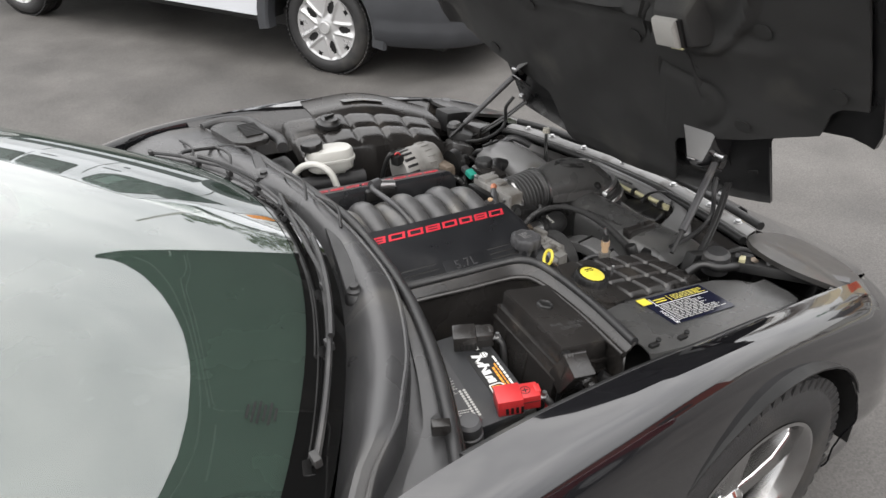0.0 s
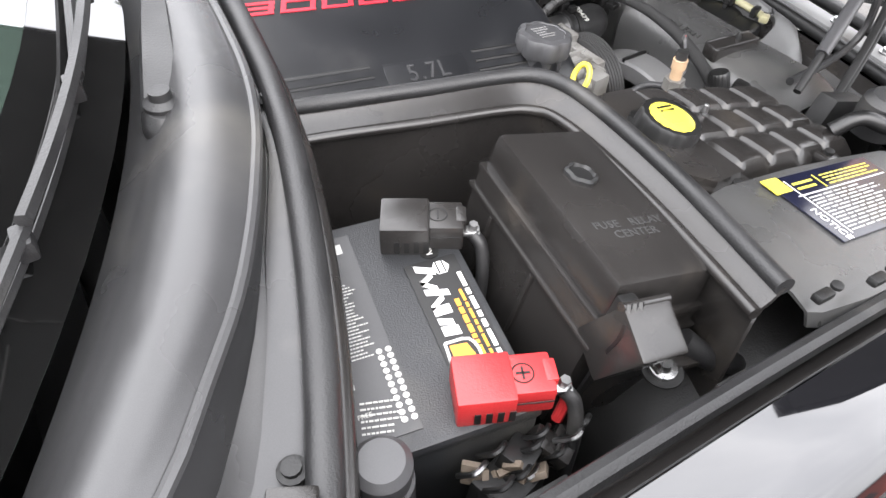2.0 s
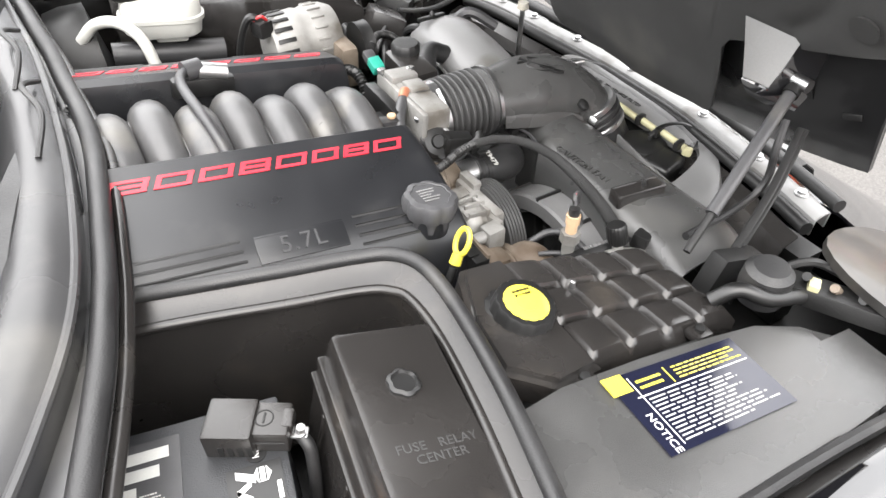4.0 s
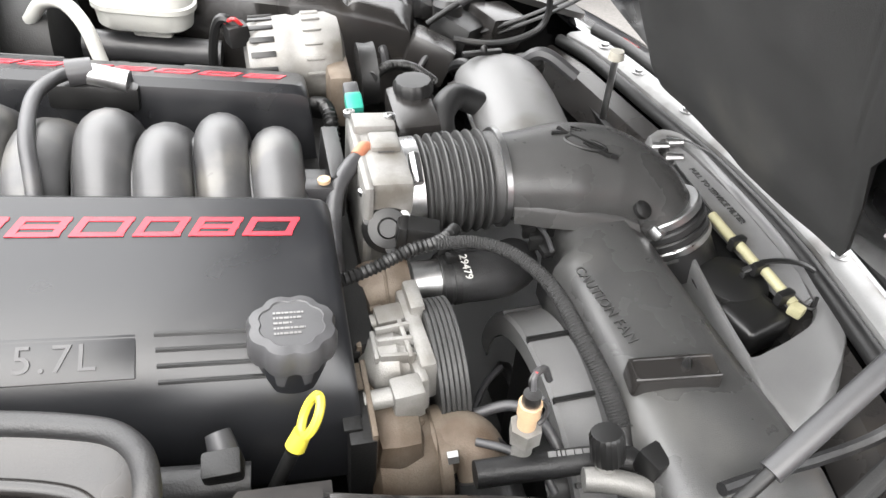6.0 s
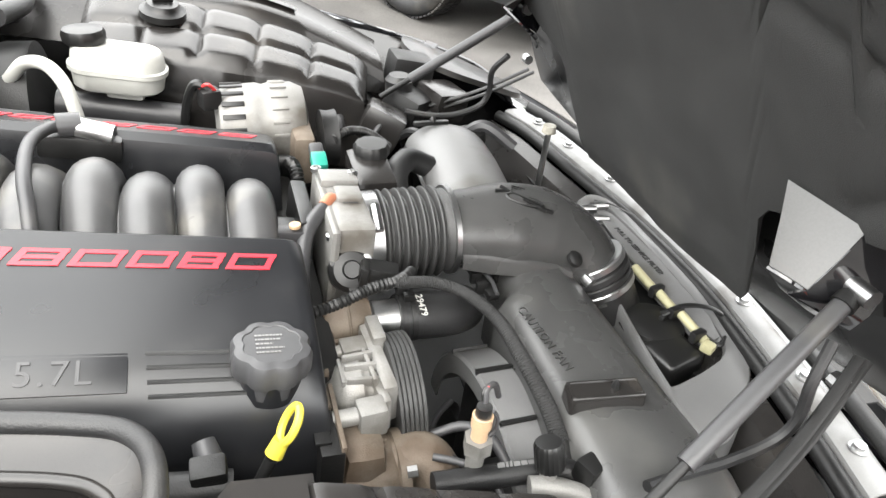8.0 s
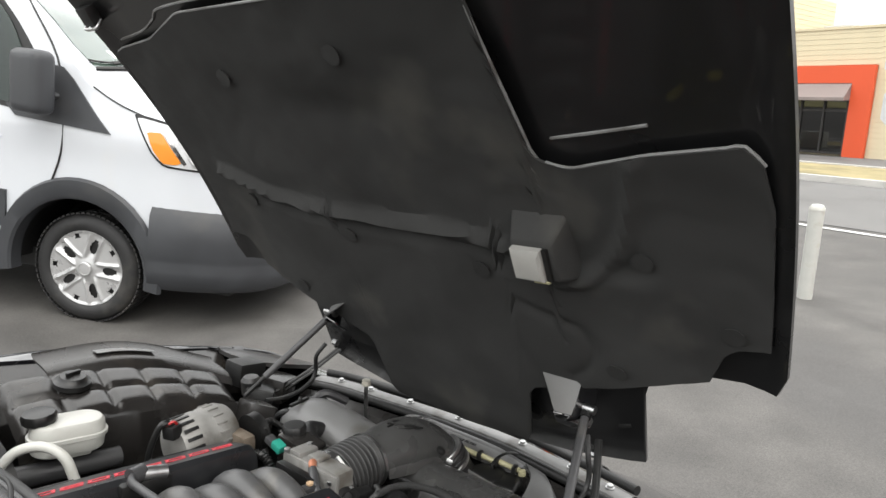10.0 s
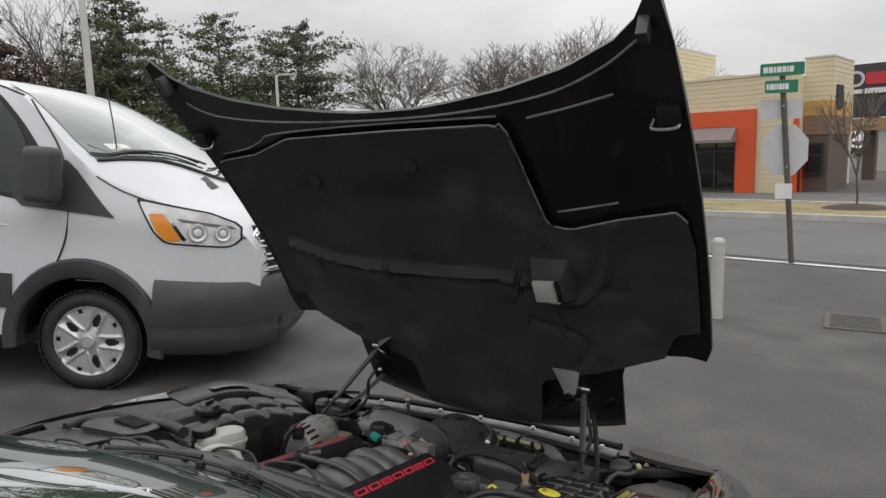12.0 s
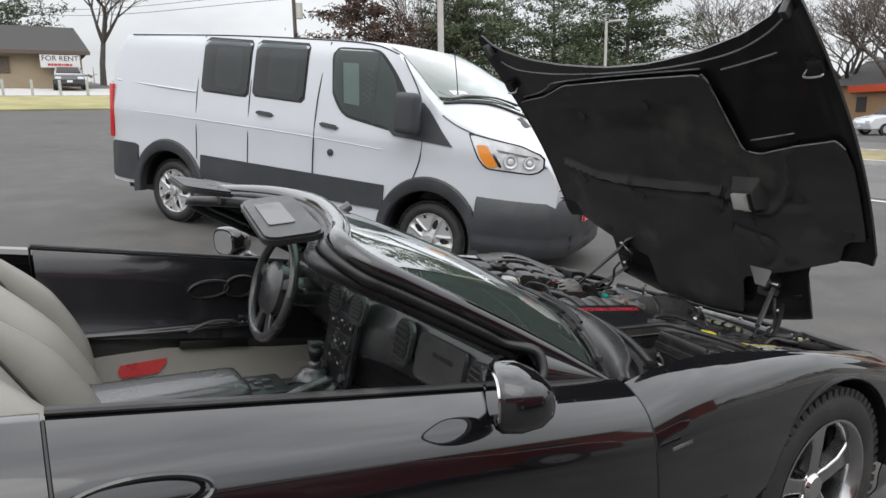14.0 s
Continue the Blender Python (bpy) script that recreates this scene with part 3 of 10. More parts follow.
def liner_off(y, u):
    """Pressed relief of the felt: a bulged lower half under a long ridge, bent ridges beside the lamp, soft waves."""
    mid = interp(-y, [(-q[0], q[1]) for q in RIDGES[0]])
    r = -0.016 * (1 - smooth(mid - 0.05, mid + 0.004, u)) * smooth(0.66, 0.45, abs(y))
    for k, line in enumerate(RIDGES):
        d = min((y - a) ** 2 + (u - c) ** 2 for a, c in line)
        r -= (0.025, 0.015, -0.008)[k] * math.exp(-d / (0.013 ** 2))
    r += 0.010 * math.exp(-(((y - 0.05) / 0.16) ** 2 + ((u - 0.82) / 0.05) ** 2))
    r += 0.005 * noise.noise(Vector((y * 7, u * 7, 0))) + 0.002 * noise.noise(Vector((y * 23, u * 23, 3)))
    return r


rows = []
ly = [-0.745 + 1.49 * k / 120 for k in range(121)]
for y in ly:
    a, c = liner_low(y), liner_top(y)
    rows.append([hood_point(y, a + (c - a) * k / 84, -0.006 + liner_off(y, a + (c - a) * k / 84)) for k in range(85)])
liner = part("hood_liner", sheet(BM(), rows), LINER, hood, "black felt insulation with pressed ridges", solid=0.006)
part("liner_edge", tube(BM(), [hood_point(y, liner_top(y), -0.008) for y in [0.735 - 1.47 * k / 60 for k in range(61)]], 0.0028, 6, 2), RAILM, liner, "thin pale line along the top of the felt")
# highlights along the pressed edges of the hood's inner panel, put in as thin pale lines
for pts in ([(0.71, 1.20), (0.68, 1.17), (0.60, 1.135), (0.40, 1.103), (0.1, 1.087), (-0.2, 1.092), (-0.45, 1.125), (-0.60, 1.18), (-0.70, 1.245), (-0.735, 1.27)],
            [(-0.40, 1.065), (-0.50, 1.085), (-0.62, 1.115)], [(-0.40, 0.755), (-0.50, 0.775), (-0.57, 0.79)],
            [(0.74, 0.985), (0.60, 1.005), (0.52, 1.03), (0.44, 1.058), (0.1, 1.072), (-0.32, 1.075)]):
    part("seam_highlight", tube(BM(), [hood_point(y, u + 0.010, 0.010) for y, u in pts], 0.0032, 6, 6), RAILM, hood, "pressed edge with its highlight painted pale")
for s in (-1, 1):
    b = box(BM(), (0, 0, 0), (0.05, 0.045, 0.03), bev=0.006, m=basis(hood_point(s * 0.735, 1.075, -0.006), (0, 1, 0), (-0.527, 0, 0.85)))
    part("hood_latch", b, DARK, hood, bevel=0)
    part("latch_loop", tube(BM(), [hood_point(s * 0.70, 1.06, -0.005), hood_point(s * 0.70, 1.05, -0.03), hood_point(s * 0.75, 1.05, -0.03), hood_point(s * 0.75, 1.06, -0.005)], 0.004, 8, 4), STEEL, hood)
    b = box(BM(), (0, 0, 0), (0.035, 0.06, 0.025), rot=(0, 0, 0), bev=0.006, m=basis(hood_point(s * 0.722, 1.285, -0.004), (s * 0.3, 0, 0.2), (-0.527, 0, 0.85)))
    part("corner_stop", b, GREYP, hood)
    # hinge pocket: a hollow in the felt, its dark depth put in as flat black, with a glossy bracket that carries the
    # strut
    up = 0.045 if s > 0 else 0.0
    Y = lambda x, y, z: Vector((x + 0.3 * up, s * y, z + up))
    part("hinge_pocket", prism(BM(), [(0.0, 0.0), (0.12, 0.045), (0.135, -0.10), (0.04, -0.17), (0.0, -0.09)] if s < 0 else [(0.0, 0.0), (0.0, -0.09), (-0.04, -0.17), (-0.135, -0.10), (-0.12, 0.045)], basis(hood_point(s * 0.255, 0.165, 0.004), (0, -1, 0), (-0.45, 0, 0.85)), 0.006), INKBLK, hood)
    # the plate's grey stands in for sky mirrored by glossy black
    pl = part("hinge_plate", sheet(BM(), [[Y(0.488, 0.300, 0.872), Y(0.498, 0.342, 0.868), Y(0.507, 0.384, 0.864)], [Y(0.466, 0.328, 0.846), Y(0.480, 0.356, 0.841), Y(0.492, 0.384, 0.836)], [Y(0.441, 0.358, 0.816), Y(0.455, 0.371, 0.810), Y(0.469, 0.384, 0.803)]]), PLATEM, hood, "hinge plate with its mirrored sky painted grey", solid=0.003)
    part("plate_wall", sheet(BM(), [[Y(0.507, 0.385, 0.864), Y(0.492, 0.385, 0.836), Y(0.469, 0.385, 0.803), Y(0.455, 0.378, 0.795)], [Y(0.56, 0.400, 0.850), Y(0.55, 0.402, 0.815), Y(0.54, 0.404, 0.775), Y(0.53, 0.400, 0.755)]]), PAINT, pl, solid=0.003)
    part("plate_lip", sheet(BM(), [[Y(0.441, 0.357, 0.815), Y(0.455, 0.371, 0.809), Y(0.469, 0.384, 0.802)], [Y(0.50, 0.335, 0.765), Y(0.515, 0.36, 0.755), Y(0.53, 0.385, 0.750)]]), PAINT, pl, solid=0.003)
    part("bracket_bolt", cyl(BM(), Y(0.530, 0.408, 0.700), Y(0.530, 0.424, 0.700), 0.009, seg=8), STEEL, pl)
    part("tab_slot", box(BM(), tuple(hood_point(s * 0.46, 0.08, 0.004)), (0.004, 0.030, 0.010), (20 * s, 0, 0), 0.002), INKBLK, hood)
for y, u in ((-0.189, 0.458), (-0.538, 0.536), (-0.472, 0.268), (-0.687, 0.41), (0.187, 0.483), (0.538, 0.536), (0.472, 0.268), (-0.02, 0.95), (0.36, 0.90)):
    part("liner_clip", lathe(BM(), [(0.0, -0.006), (0.006, -0.006), (0.008, -0.002), (0.018, -0.001), (0.021, 0.004)], basis(hood_point(y, u, -0.014 + liner_off(y, u)), (0, 1, 0), (-0.527, 0, 0.85)) @ pose(0, 0, 0, 180), 14), LINER, hood)
# the under-hood lamp: a wedge housing with a frosted lens
lampm = basis((0.328, -0.348, 1.152), (-0.08, -0.98, 0.08), (-0.33, 0.06, 0.94))
hl = BM()
loft(hl, [[lampm @ Vector(p) for p in ((-0.058, -0.058, -0.085), (0.072, -0.062, -0.085), (0.070, 0.125, -0.085), (-0.060, 0.130, -0.085))],
          [lampm @ Vector(p) for p in ((-0.046, -0.046, -0.030), (0.066, -0.050, -0.030), (0.066, 0.075, -0.040), (-0.050, 0.088, -0.040))],
          [lampm @ Vector(p) for p in ((-0.040, -0.038, -0.004), (0.050, -0.040, -0.004), (0.046, 0.036, -0.004), (-0.042, 0.038, -0.004))]])
lh = part("hood_lamp_housing", hl, LINER, hood, bevel=0.006)
part("hood_lamp_lens", loft(BM(), [[lampm @ Vector(p) for p in ((-0.036, -0.034, -0.006), (0.030, -0.036, -0.006), (0.030, 0.030, -0.006), (-0.036, 0.032, -0.006))],
                                   [lampm @ Vector(p) for p in ((-0.036, -0.034, 0.008), (0.030, -0.036, 0.008), (0.030, 0.028, 0.008), (-0.036, 0.030, 0.008))],
                                   [lampm @ Vector(p) for p in ((-0.031, -0.029, 0.014), (0.025, -0.031, 0.014), (0.025, 0.016, 0.014), (-0.031, 0.018, 0.014))]]), AGEDLENS, lh, "frosted pale lamp lens")
part("lamp_slot", box(BM(), (0.037, -0.004, -0.001), (0.010, 0.066, 0.008), m=lampm), INKBLK, lh)
part("lamp_clip", box(BM(), (0.020, -0.038, 0.002), (0.034, 0.004, 0.008), m=lampm), CREAMP, lh)
for s in (-1, 1):
    # gas strut, its ball and the hinge arms
    lowp, topp = Vector((0.270, s * 0.475, 0.655)), Vector((0.512, s * 0.397, 0.802 + (0.04 if s > 0 else 0.0)))
    mid = lowp.lerp(topp, 0.22)
    st = part("gas_strut", cyl(BM(), mid, topp.lerp(mid, 0.06), 0.0095, seg=18), GREYP, car, "dark grey gas strut holding the hood")
    part("strut_rod", cyl(BM(), lowp, mid, 0.0055, seg=12), DARK, st)
    part("strut_end", cyl(BM(), topp.lerp(mid, 0.08), topp.lerp(mid, -0.02), 0.0125, 0.0110, seg=10), DARK, st)
    b = cyl(BM(), topp + Vector((0, -0.02, 0.006)), topp + Vector((0, 0.024, 0.006)), 0.010, seg=14)
    part("ball_stud", b, STEEL, st)
    for k, (p, q) in enumerate((((0.348, s * 0.492, 0.618), (0.548, s * 0.412, 0.726)), ((0.364, s * 0.490, 0.610), (0.560, s * 0.412, 0.720)))):
        part("hinge_arm", tube(BM(), [p, Vector(p).lerp(Vector(q), 0.5) + Vector((0.012, 0, -0.004)), q], 0.006, 8, 6, flat=0.5), DARK, car)
    part("hinge_bracket", box(BM(), (0.345, s * 0.50, 0.60), (0.10, 0.03, 0.07), (0, 20, 0), 0.006), DARK, car)
    part("hose", tube(BM(), [(0.31, s * 0.44, 0.638), (0.36, s * 0.432, 0.630), (0.41, s * 0.43, 0.630), (0.460, s * 0.43, 0.646), (0.478, s * 0.43, 0.675), (0.478, s * 0.425, 0.720), (0.50, s * 0.41, 0.755)], 0.006, 8), RUBBER, car)

# nose: bumper cover, retracted lamp lids, number of small things before the rail
b = BM()
rows = []
for k in range(33):
    y = -0.80 + 1.6 * k / 32
    f = min(0.935, 0.42 + 0.55 * max(0.0, (1 - abs(y) / 0.80) / 0.42) ** 0.4545)
    r = interp(abs(y), [(0, 0.735), (0.45, 0.72), (0.56, 0.62), (0.8, 0.50)])
    r = min(r, f - 0.05)
    rows.append([Vector((r + (f - r) * t, y, interp(r + (f - r) * t, LIP) - 0.09 * (1 - abs(y) / 0.8) * (1 - t) - 0.014 * t ** 2)) for t in (0, 0.25, 0.5, 0.75, 0.9, 0.99)] + [Vector((f + 0.02, y, 0.42)), Vector((f + 0.02, y, 0.30)), Vector((f - 0.03, y, 0.17))])
part("bumper_cover", sheet(b, rows), PAINT, car, "glossy black front bumper cover", solid=0.006)
for s in (-1, 1):
    out = [(0.40, 0.55, 0.690), (0.362, 0.70, 0.694), (0.398, 0.80, 0.683), (0.45, 0.852, 0.655), (0.56, 0.80, 0.615), (0.63, 0.70, 0.600), (0.65, 0.58, 0.600), (0.55, 0.545, 0.645)]
    b = BM()
    top = [b.verts.new((x, s * y, z - 0.006)) for x, y, z in out]
    mid = b.verts.new((0.48, s * 0.69, 0.662))
    for i in range(len(top)):
        b.faces.new((top[i], top[(i + 1) % len(top)], mid))
    part("headlamp_lid", b, LIDP, car, "closed dull black headlamp lid", solid=0.012, sub=2)

# doors, rear quarters and sills
def belt(x):
    return 0.838 + 0.186 * max(0.0, -0.775 - x) - 0.085 * max(0.0, -2.05 - x)


def side_row(x, s, zlow=0.17):
    zt = belt(x)
    haunch = 0.025 * smooth(-1.7, -2.4, x)
    sec = [(0.755, zt - 0.02), (0.762, zt - 0.004), (0.78, zt + 0.001)] + [(y + haunch * smooth(0.82, 0.92, y), zt + d) for y, d in eased(crown(-0.78)[2:], 3)]
    top = zt - 0.235
    n = 14
    for k in range(1, n + 1):
        z = top + (zlow - top) * k / n
        sec.append((fender_y(-0.78, (top - z) / (top - 0.17)) + haunch, z))
    return [Vector((x, s * y, z)) for y, z in sec]


for s in (-1, 1):
    d = part("door", sheet(BM(), [side_row(-0.7705 - 1.2145 * k / 24, s, 0.24) for k in range(25)]), PAINT, car, "glossy black door, closed", solid=0.004)
    part("door_seam", tube(BM(), [p + Vector((0, 0, -0.002)) for p in side_row(-0.768, s)[6::3]], 0.0028, 6, 2), INKBLK, car)
    part("door_seam", tube(BM(), [p + Vector((0, 0, -0.002)) for p in side_row(-1.9885, s, 0.3)[3::3]], 0.0035, 6, 2), INKBLK, car)
    part("door_belt_strip", tube(BM(), [(-1.02, s * 0.785, belt(-1.02) + 0.008), (-1.5, s * 0.788, belt(-1.5) + 0.008), (-1.985, s * 0.788, belt(-1.985) + 0.008)], 0.010, 8, 6, flat=0.7), RUBBER, d)
    part("sill", sheet(BM(), [[Vector((x, s * y, z)) for y, z in ((0.88, 0.245), (0.90, 0.23), (0.89, 0.16), (0.80, 0.14))] for x in (-0.77, -1.4, -2.0)]), PAINT, car, solid=0.006)
    part("rear_quarter", sheet(BM(), [side_row(-1.992 - 1.2 * k / 16, s, 0.30) for k in range(17)]), PAINT, car, "glossy black rear quarter panel", solid=0.02)
    # flush handle cavity
    hb = BM()
    c = Vector((-1.88, s * 0.930, 0.962))
    ring = [(0.10 * math.cos(a), 0.032 * math.sin(a)) for a in (2 * math.pi * i / 24 for i in range(24))]
    m = basis(c, (1, 0, -0.12), (0, -s * 0.35, 1)) if s < 0 else basis(c, (1, 0, -0.12), (0, -0.35, 1))
    tube(hb, [m @ Vector((x, y, 0.0)) for x, y in ring + ring[:1]], 0.005, 6, 2)
    part("door_handle", hb, PAINT, d, "oval door pull recess")
    # outside mirror
    back = 0.105 if s > 0 else 0.0
    m = basis((-1.215 - 0.4 * back, s * 0.945, 0.965 + 0.15 * back), (0.92, s * 0.40, 0), (-s * 0.40, 0.92, 0)) @ Matrix.Scale(0.84, 4)
    mb = BM()
    secs = []
    for x, ry, rz, dz in ((-0.055, 0.078, 0.068, 0.0), (-0.045, 0.086, 0.075, 0.0), (0.0, 0.088, 0.076, -0.002), (0.045, 0.076, 0.062, -0.008), (0.075, 0.05, 0.04, -0.014), (0.09, 0.02, 0.015, -0.018)):
        secs.append([m @ Vector((x + 0.02 * s * math.cos(a) * 0, ry * math.copysign(abs(math.cos(a)) ** 0.75, math.cos(a)), dz + rz * math.copysign(abs(math.sin(a)) ** 0.75, math.sin(a)))) for a in (2 * math.pi * i / 24 for i in range(24))])
    mir = part("side_mirror", loft(mb, secs), PAINT, car, "glossy black door mirror")
    part("mirror_glass", loft(BM(), [[m @ Vector((-0.058, 0.068 * math.copysign(abs(math.cos(a)) ** 0.75, math.cos(a)), 0.058 * math.copysign(abs(math.sin(a)) ** 0.75, math.sin(a)))) for a in (2 * math.pi * i / 24 for i in range(24))], [m @ Vector((-0.054, 0.068 * math.copysign(abs(math.cos(a)) ** 0.75, math.cos(a)), 0.058 * math.copysign(abs(math.sin(a)) ** 0.75, math.sin(a)))) for a in (2 * math.pi * i / 24 for i in range(24))]]), MIRROR, mir)
    part("mirror_foot", tube(BM(), [(-1.16 - 0.4 * back, s * 0.80, 0.915), (-1.17 - 0.4 * back, s * 0.86, 0.918), (-1.19 - 0.4 * back, s * 0.90, 0.935)], [0.035, 0.028, 0.03], 12, 5, flat=0.55), PAINT, mir)
    # fender side vent and badge bars behind the wheel
    part("fender_vent", prism(BM(), [(0.0, 0.0), (0.22, 0.10), (0.20, 0.02), (0.16, -0.10), (0.02, -0.09)], basis((-0.70, s * 0.923, 0.46), (1, 0, 0), (0, 0, 1)) if s > 0 else basis((-0.70, s * 0.923, 0.46), (1, 0, 0), (0, 0, 1)), 0.006 * s * -1), DARK, car)
part("fender_badge", bars(BM(), basis((-0.70, -0.9345, 0.705), (1, 0, 0.02), (0, 0.1, 1)), 1, 0.07, 0.007, 0.02, 3, 0.0, 0.003), STEEL, car, "small bright badge of plain bars")
part("rear_deck", sheet(BM(), [[Vector((x, y, 0.965 + 0.03 * (1 - (y / 0.78) ** 2))) for y in (-0.78, -0.5, 0, 0.5, 0.78)] for x in (-2.42, -2.8, -3.2)]), PAINT, car, solid=0.01)


# wheels
def wheel_mesh(cx, s):
    """A low-profile tyre on a five-spoke polished rim."""
    m = basis((cx, s * 0.79, WHEEL_Z), (1, 0, 0), (0, 0, 1)) if s < 0 else basis((cx, s * 0.79, WHEEL_Z), (-1, 0, 0), (0, 0, 1))
    tb = lathe(BM(), [(0.225, -0.115), (0.245, -0.122), (0.29, -0.124), (0.313, -0.112), (0.323, -0.09), (0.326, -0.04), (0.326, 0.04), (0.323, 0.09), (0.313, 0.112), (0.29, 0.124), (0.245, 0.122), (0.228, 0.113), (0.222, 0.10), (0.215, -0.1)], m, 72)
    w = part("wheel", tb, TYRE, car, "low-profile tyre on a polished five-spoke rim")
    # tread blocks round the rim of the tyre
    gb = BM()
    for i in range(60):
        a = 2 * math.pi * i / 60
        for lane, sk in ((-0.075, 0.25), (-0.03, -0.2), (0.03, 0.2), (0.078, -0.25)):
            mm = m @ Matrix.Rotation(a, 4, "Z") @ pose(0.3265, 0, lane) @ Matrix.Rotation(sk, 4, "X")
            box(gb, (0, 0, 0), (0.010, 0.024, 0.036), m=mm)
        for q in (-1, 1):
            box(gb, (0.318, 0, q * 0.111), (0.030, 0.020, 0.010), m=m @ Matrix.Rotation(a + 0.03, 4, "Z"))
    part("tread", gb, TYRE, w, flat=True)
    part("rim", lathe(BM(), [(0.212, -0.10), (0.214, 0.06), (0.222, 0.10), (0.232, 0.114), (0.234, 0.120), (0.226, 0.121), (0.212, 0.108), (0.204, 0.08), (0.200, -0.08)], m, 64), ALLOY, w, "polished aluminium rim")
    for i in range(5):
        mm = m @ Matrix.Rotation(2 * math.pi * i / 5 + 0.3, 4, "Z")
        part("spoke", loft(BM(), [[mm @ Vector((r, y, z)) for y, z in ((-wd, 0.045), (-wd * 0.8, zf), (wd * 0.8, zf), (wd, 0.045))] for r, wd, zf in ((0.03, 0.034, 0.085), (0.08, 0.030, 0.090), (0.14, 0.032, 0.094), (0.185, 0.044, 0.092), (0.212, 0.062, 0.090))]), ALLOY, w, bevel=0.006)
        mm2 = m @ Matrix.Rotation(2 * math.pi * (i + 0.5) / 5 + 0.3, 4, "Z")
        part("lug_nut", cyl(BM(), mm2 @ Vector((0.055, 0, 0.05)), mm2 @ Vector((0.055, 0, 0.082)), 0.011, seg=6), CHROME, w)
    part("centre_cap", lathe(BM(), [(0.045, 0.05), (0.045, 0.088), (0.036, 0.096), (0.0, 0.098)], m, 28), CHROME, w)
    part("brake_disc", lathe(BM(), [(0.08, -0.02), (0.162, -0.02), (0.162, 0.005), (0.08, 0.005)], m, 40), DARK, w)
    part("brake_caliper", box(BM(), (-0.11, 0.03, -0.005), (0.07, 0.16, 0.07), bev=0.012, m=m), DARK, w)


for s in (-1, 1):
    wheel_mesh(WHEEL_X, s)
wheel_mesh(-2.634, -1)
wheel_mesh(-2.634, 1)
part("underbody", box(BM(), (-1.2, 0, 0.20), (3.9, 1.40, 0.10), bev=0.02), DARK, car)

# ---- sports car: windscreen, cowl and cabin ----
def ws_base(y):
    return Vector((-0.475 - 0.262 * (abs(y) / 0.72) ** 2, y, 0.845 - 0.018 * (abs(y) / 0.72) ** 2))


def ws_head(y):
    return Vector((-1.258 - 0.125 * (abs(y) / 0.57) ** 2, y, 1.252 - 0.022 * (abs(y) / 0.57) ** 2))


def ws_point(s, t):
    """A place on the windscreen: s across from -1 to 1, t from its base to the header."""
    a, c = ws_base(0.748 * s), ws_head(0.635 * s)
    return a.lerp(c, t) + Vector((0.012, 0, 0.026)) * math.sin(math.pi * t) * (1 - 0.75 * s * s)


screen = part("windscreen", sheet(BM(), [[ws_point(-1 + 2 * i / 30, k / 18) for i in range(31)] for k in range(19)]), GLASS_WS, car, "green-tinted windscreen mirroring a cloudy sky")
# black ceramic border along the base and the sides
part("screen_border", sheet(BM(), [[ws_point(-1 + 2 * i / 30, t) + Vector((0.0006, 0, 0.0012)) for i in range(31)] for t in (0.0, 0.045, 0.09)]), FRIT, screen, "black ceramic border")
for s in (-1, 1):
    part("screen_side_border", sheet(BM(), [[ws_point(s * q, k / 14) + Vector((0.0006, 0, 0.0012)) for k in range(1, 15)] for q in (1.0, 0.985)]), FRIT, screen)
    line = [ws_point(s, k / 12) for k in range(13)]
    # painted triangle between pillar, belt line and the base of the glass
    a0, a1, a2 = Vector((-0.782, s * 0.768, belt(-0.782) - 0.004)), Vector((-1.005, s * 0.772, belt(-1.005) - 0.002)), line[5] + Vector((-0.01, s * 0.026, -0.02))
    rows = []
    for k in range(9):
        u = k / 8
        p, q = a0.lerp(a2, u), a0.lerp(a1, u)
        rows.append([p.lerp(q, v / 6) + Vector((0, s * 0.012, 0.006)) * math.sin(math.pi * v / 6) * u for v in range(7)])
    part("quarter_panel", sheet(BM(), rows), PAINT, car, "glossy black panel at the foot of the pillar", solid=0.006)
# one frame runs up a pillar, across the header and down the other pillar
def screen_frame(po, ho, t0, foot=False):
    pts = []
    for s in (-1, 1):
        leg = [ws_point(s, t0 + (0.94 - t0) * k / 7) + Vector((po[0], s * po[1], po[2])) for k in range(8)]
        if foot:
            leg = [Vector((-1.025, s * 0.788, belt(-1.03) + 0.002)), Vector((-1.005, s * 0.778, 0.915)), Vector((-1.010, s * 0.756, 0.955))] + leg
        if s < 0:
            pts += leg + [ws_head(0.60 * (-1 + 2 * k / 10)) + Vector(ho) for k in range(11)]
        else:
            pts += leg[::-1]
    return pts


pil = part("screen_frame", tube(BM(), screen_frame((-0.010, 0.012, -0.010), (-0.022, 0, 0.002), 0.0), [0.015] + [0.022] * 3 + [0.026] * 6 + [0.022] * 3 + [0.015], 16, 5), PAINT, car, "black windscreen frame of pillars and header")
part("frame_seal", tube(BM(), screen_frame((-0.026, 0.016, -0.034), (-0.056, 0, -0.008), 0.44, True), [0.010, 0.012] + [0.0135] * 8 + [0.012, 0.010], 16, 5), TRIMB, pil, "broad black rubber seal round the screen frame")
part("frame_trim", tube(BM(), screen_frame((-0.042, -0.012, -0.046), (-0.082, 0, -0.026), 0.35), [0.014, 0.017, 0.018, 0.018, 0.017, 0.014], 12, 5), TRIMB, pil)
for y in (-0.42, 0.0, 0.42):
    part("header_latch", box(BM(), (ws_head(y).x - 0.075, y, ws_head(y).z - 0.025), (0.05, 0.07, 0.03), (0, 10, 0), 0.006), DARK, car)

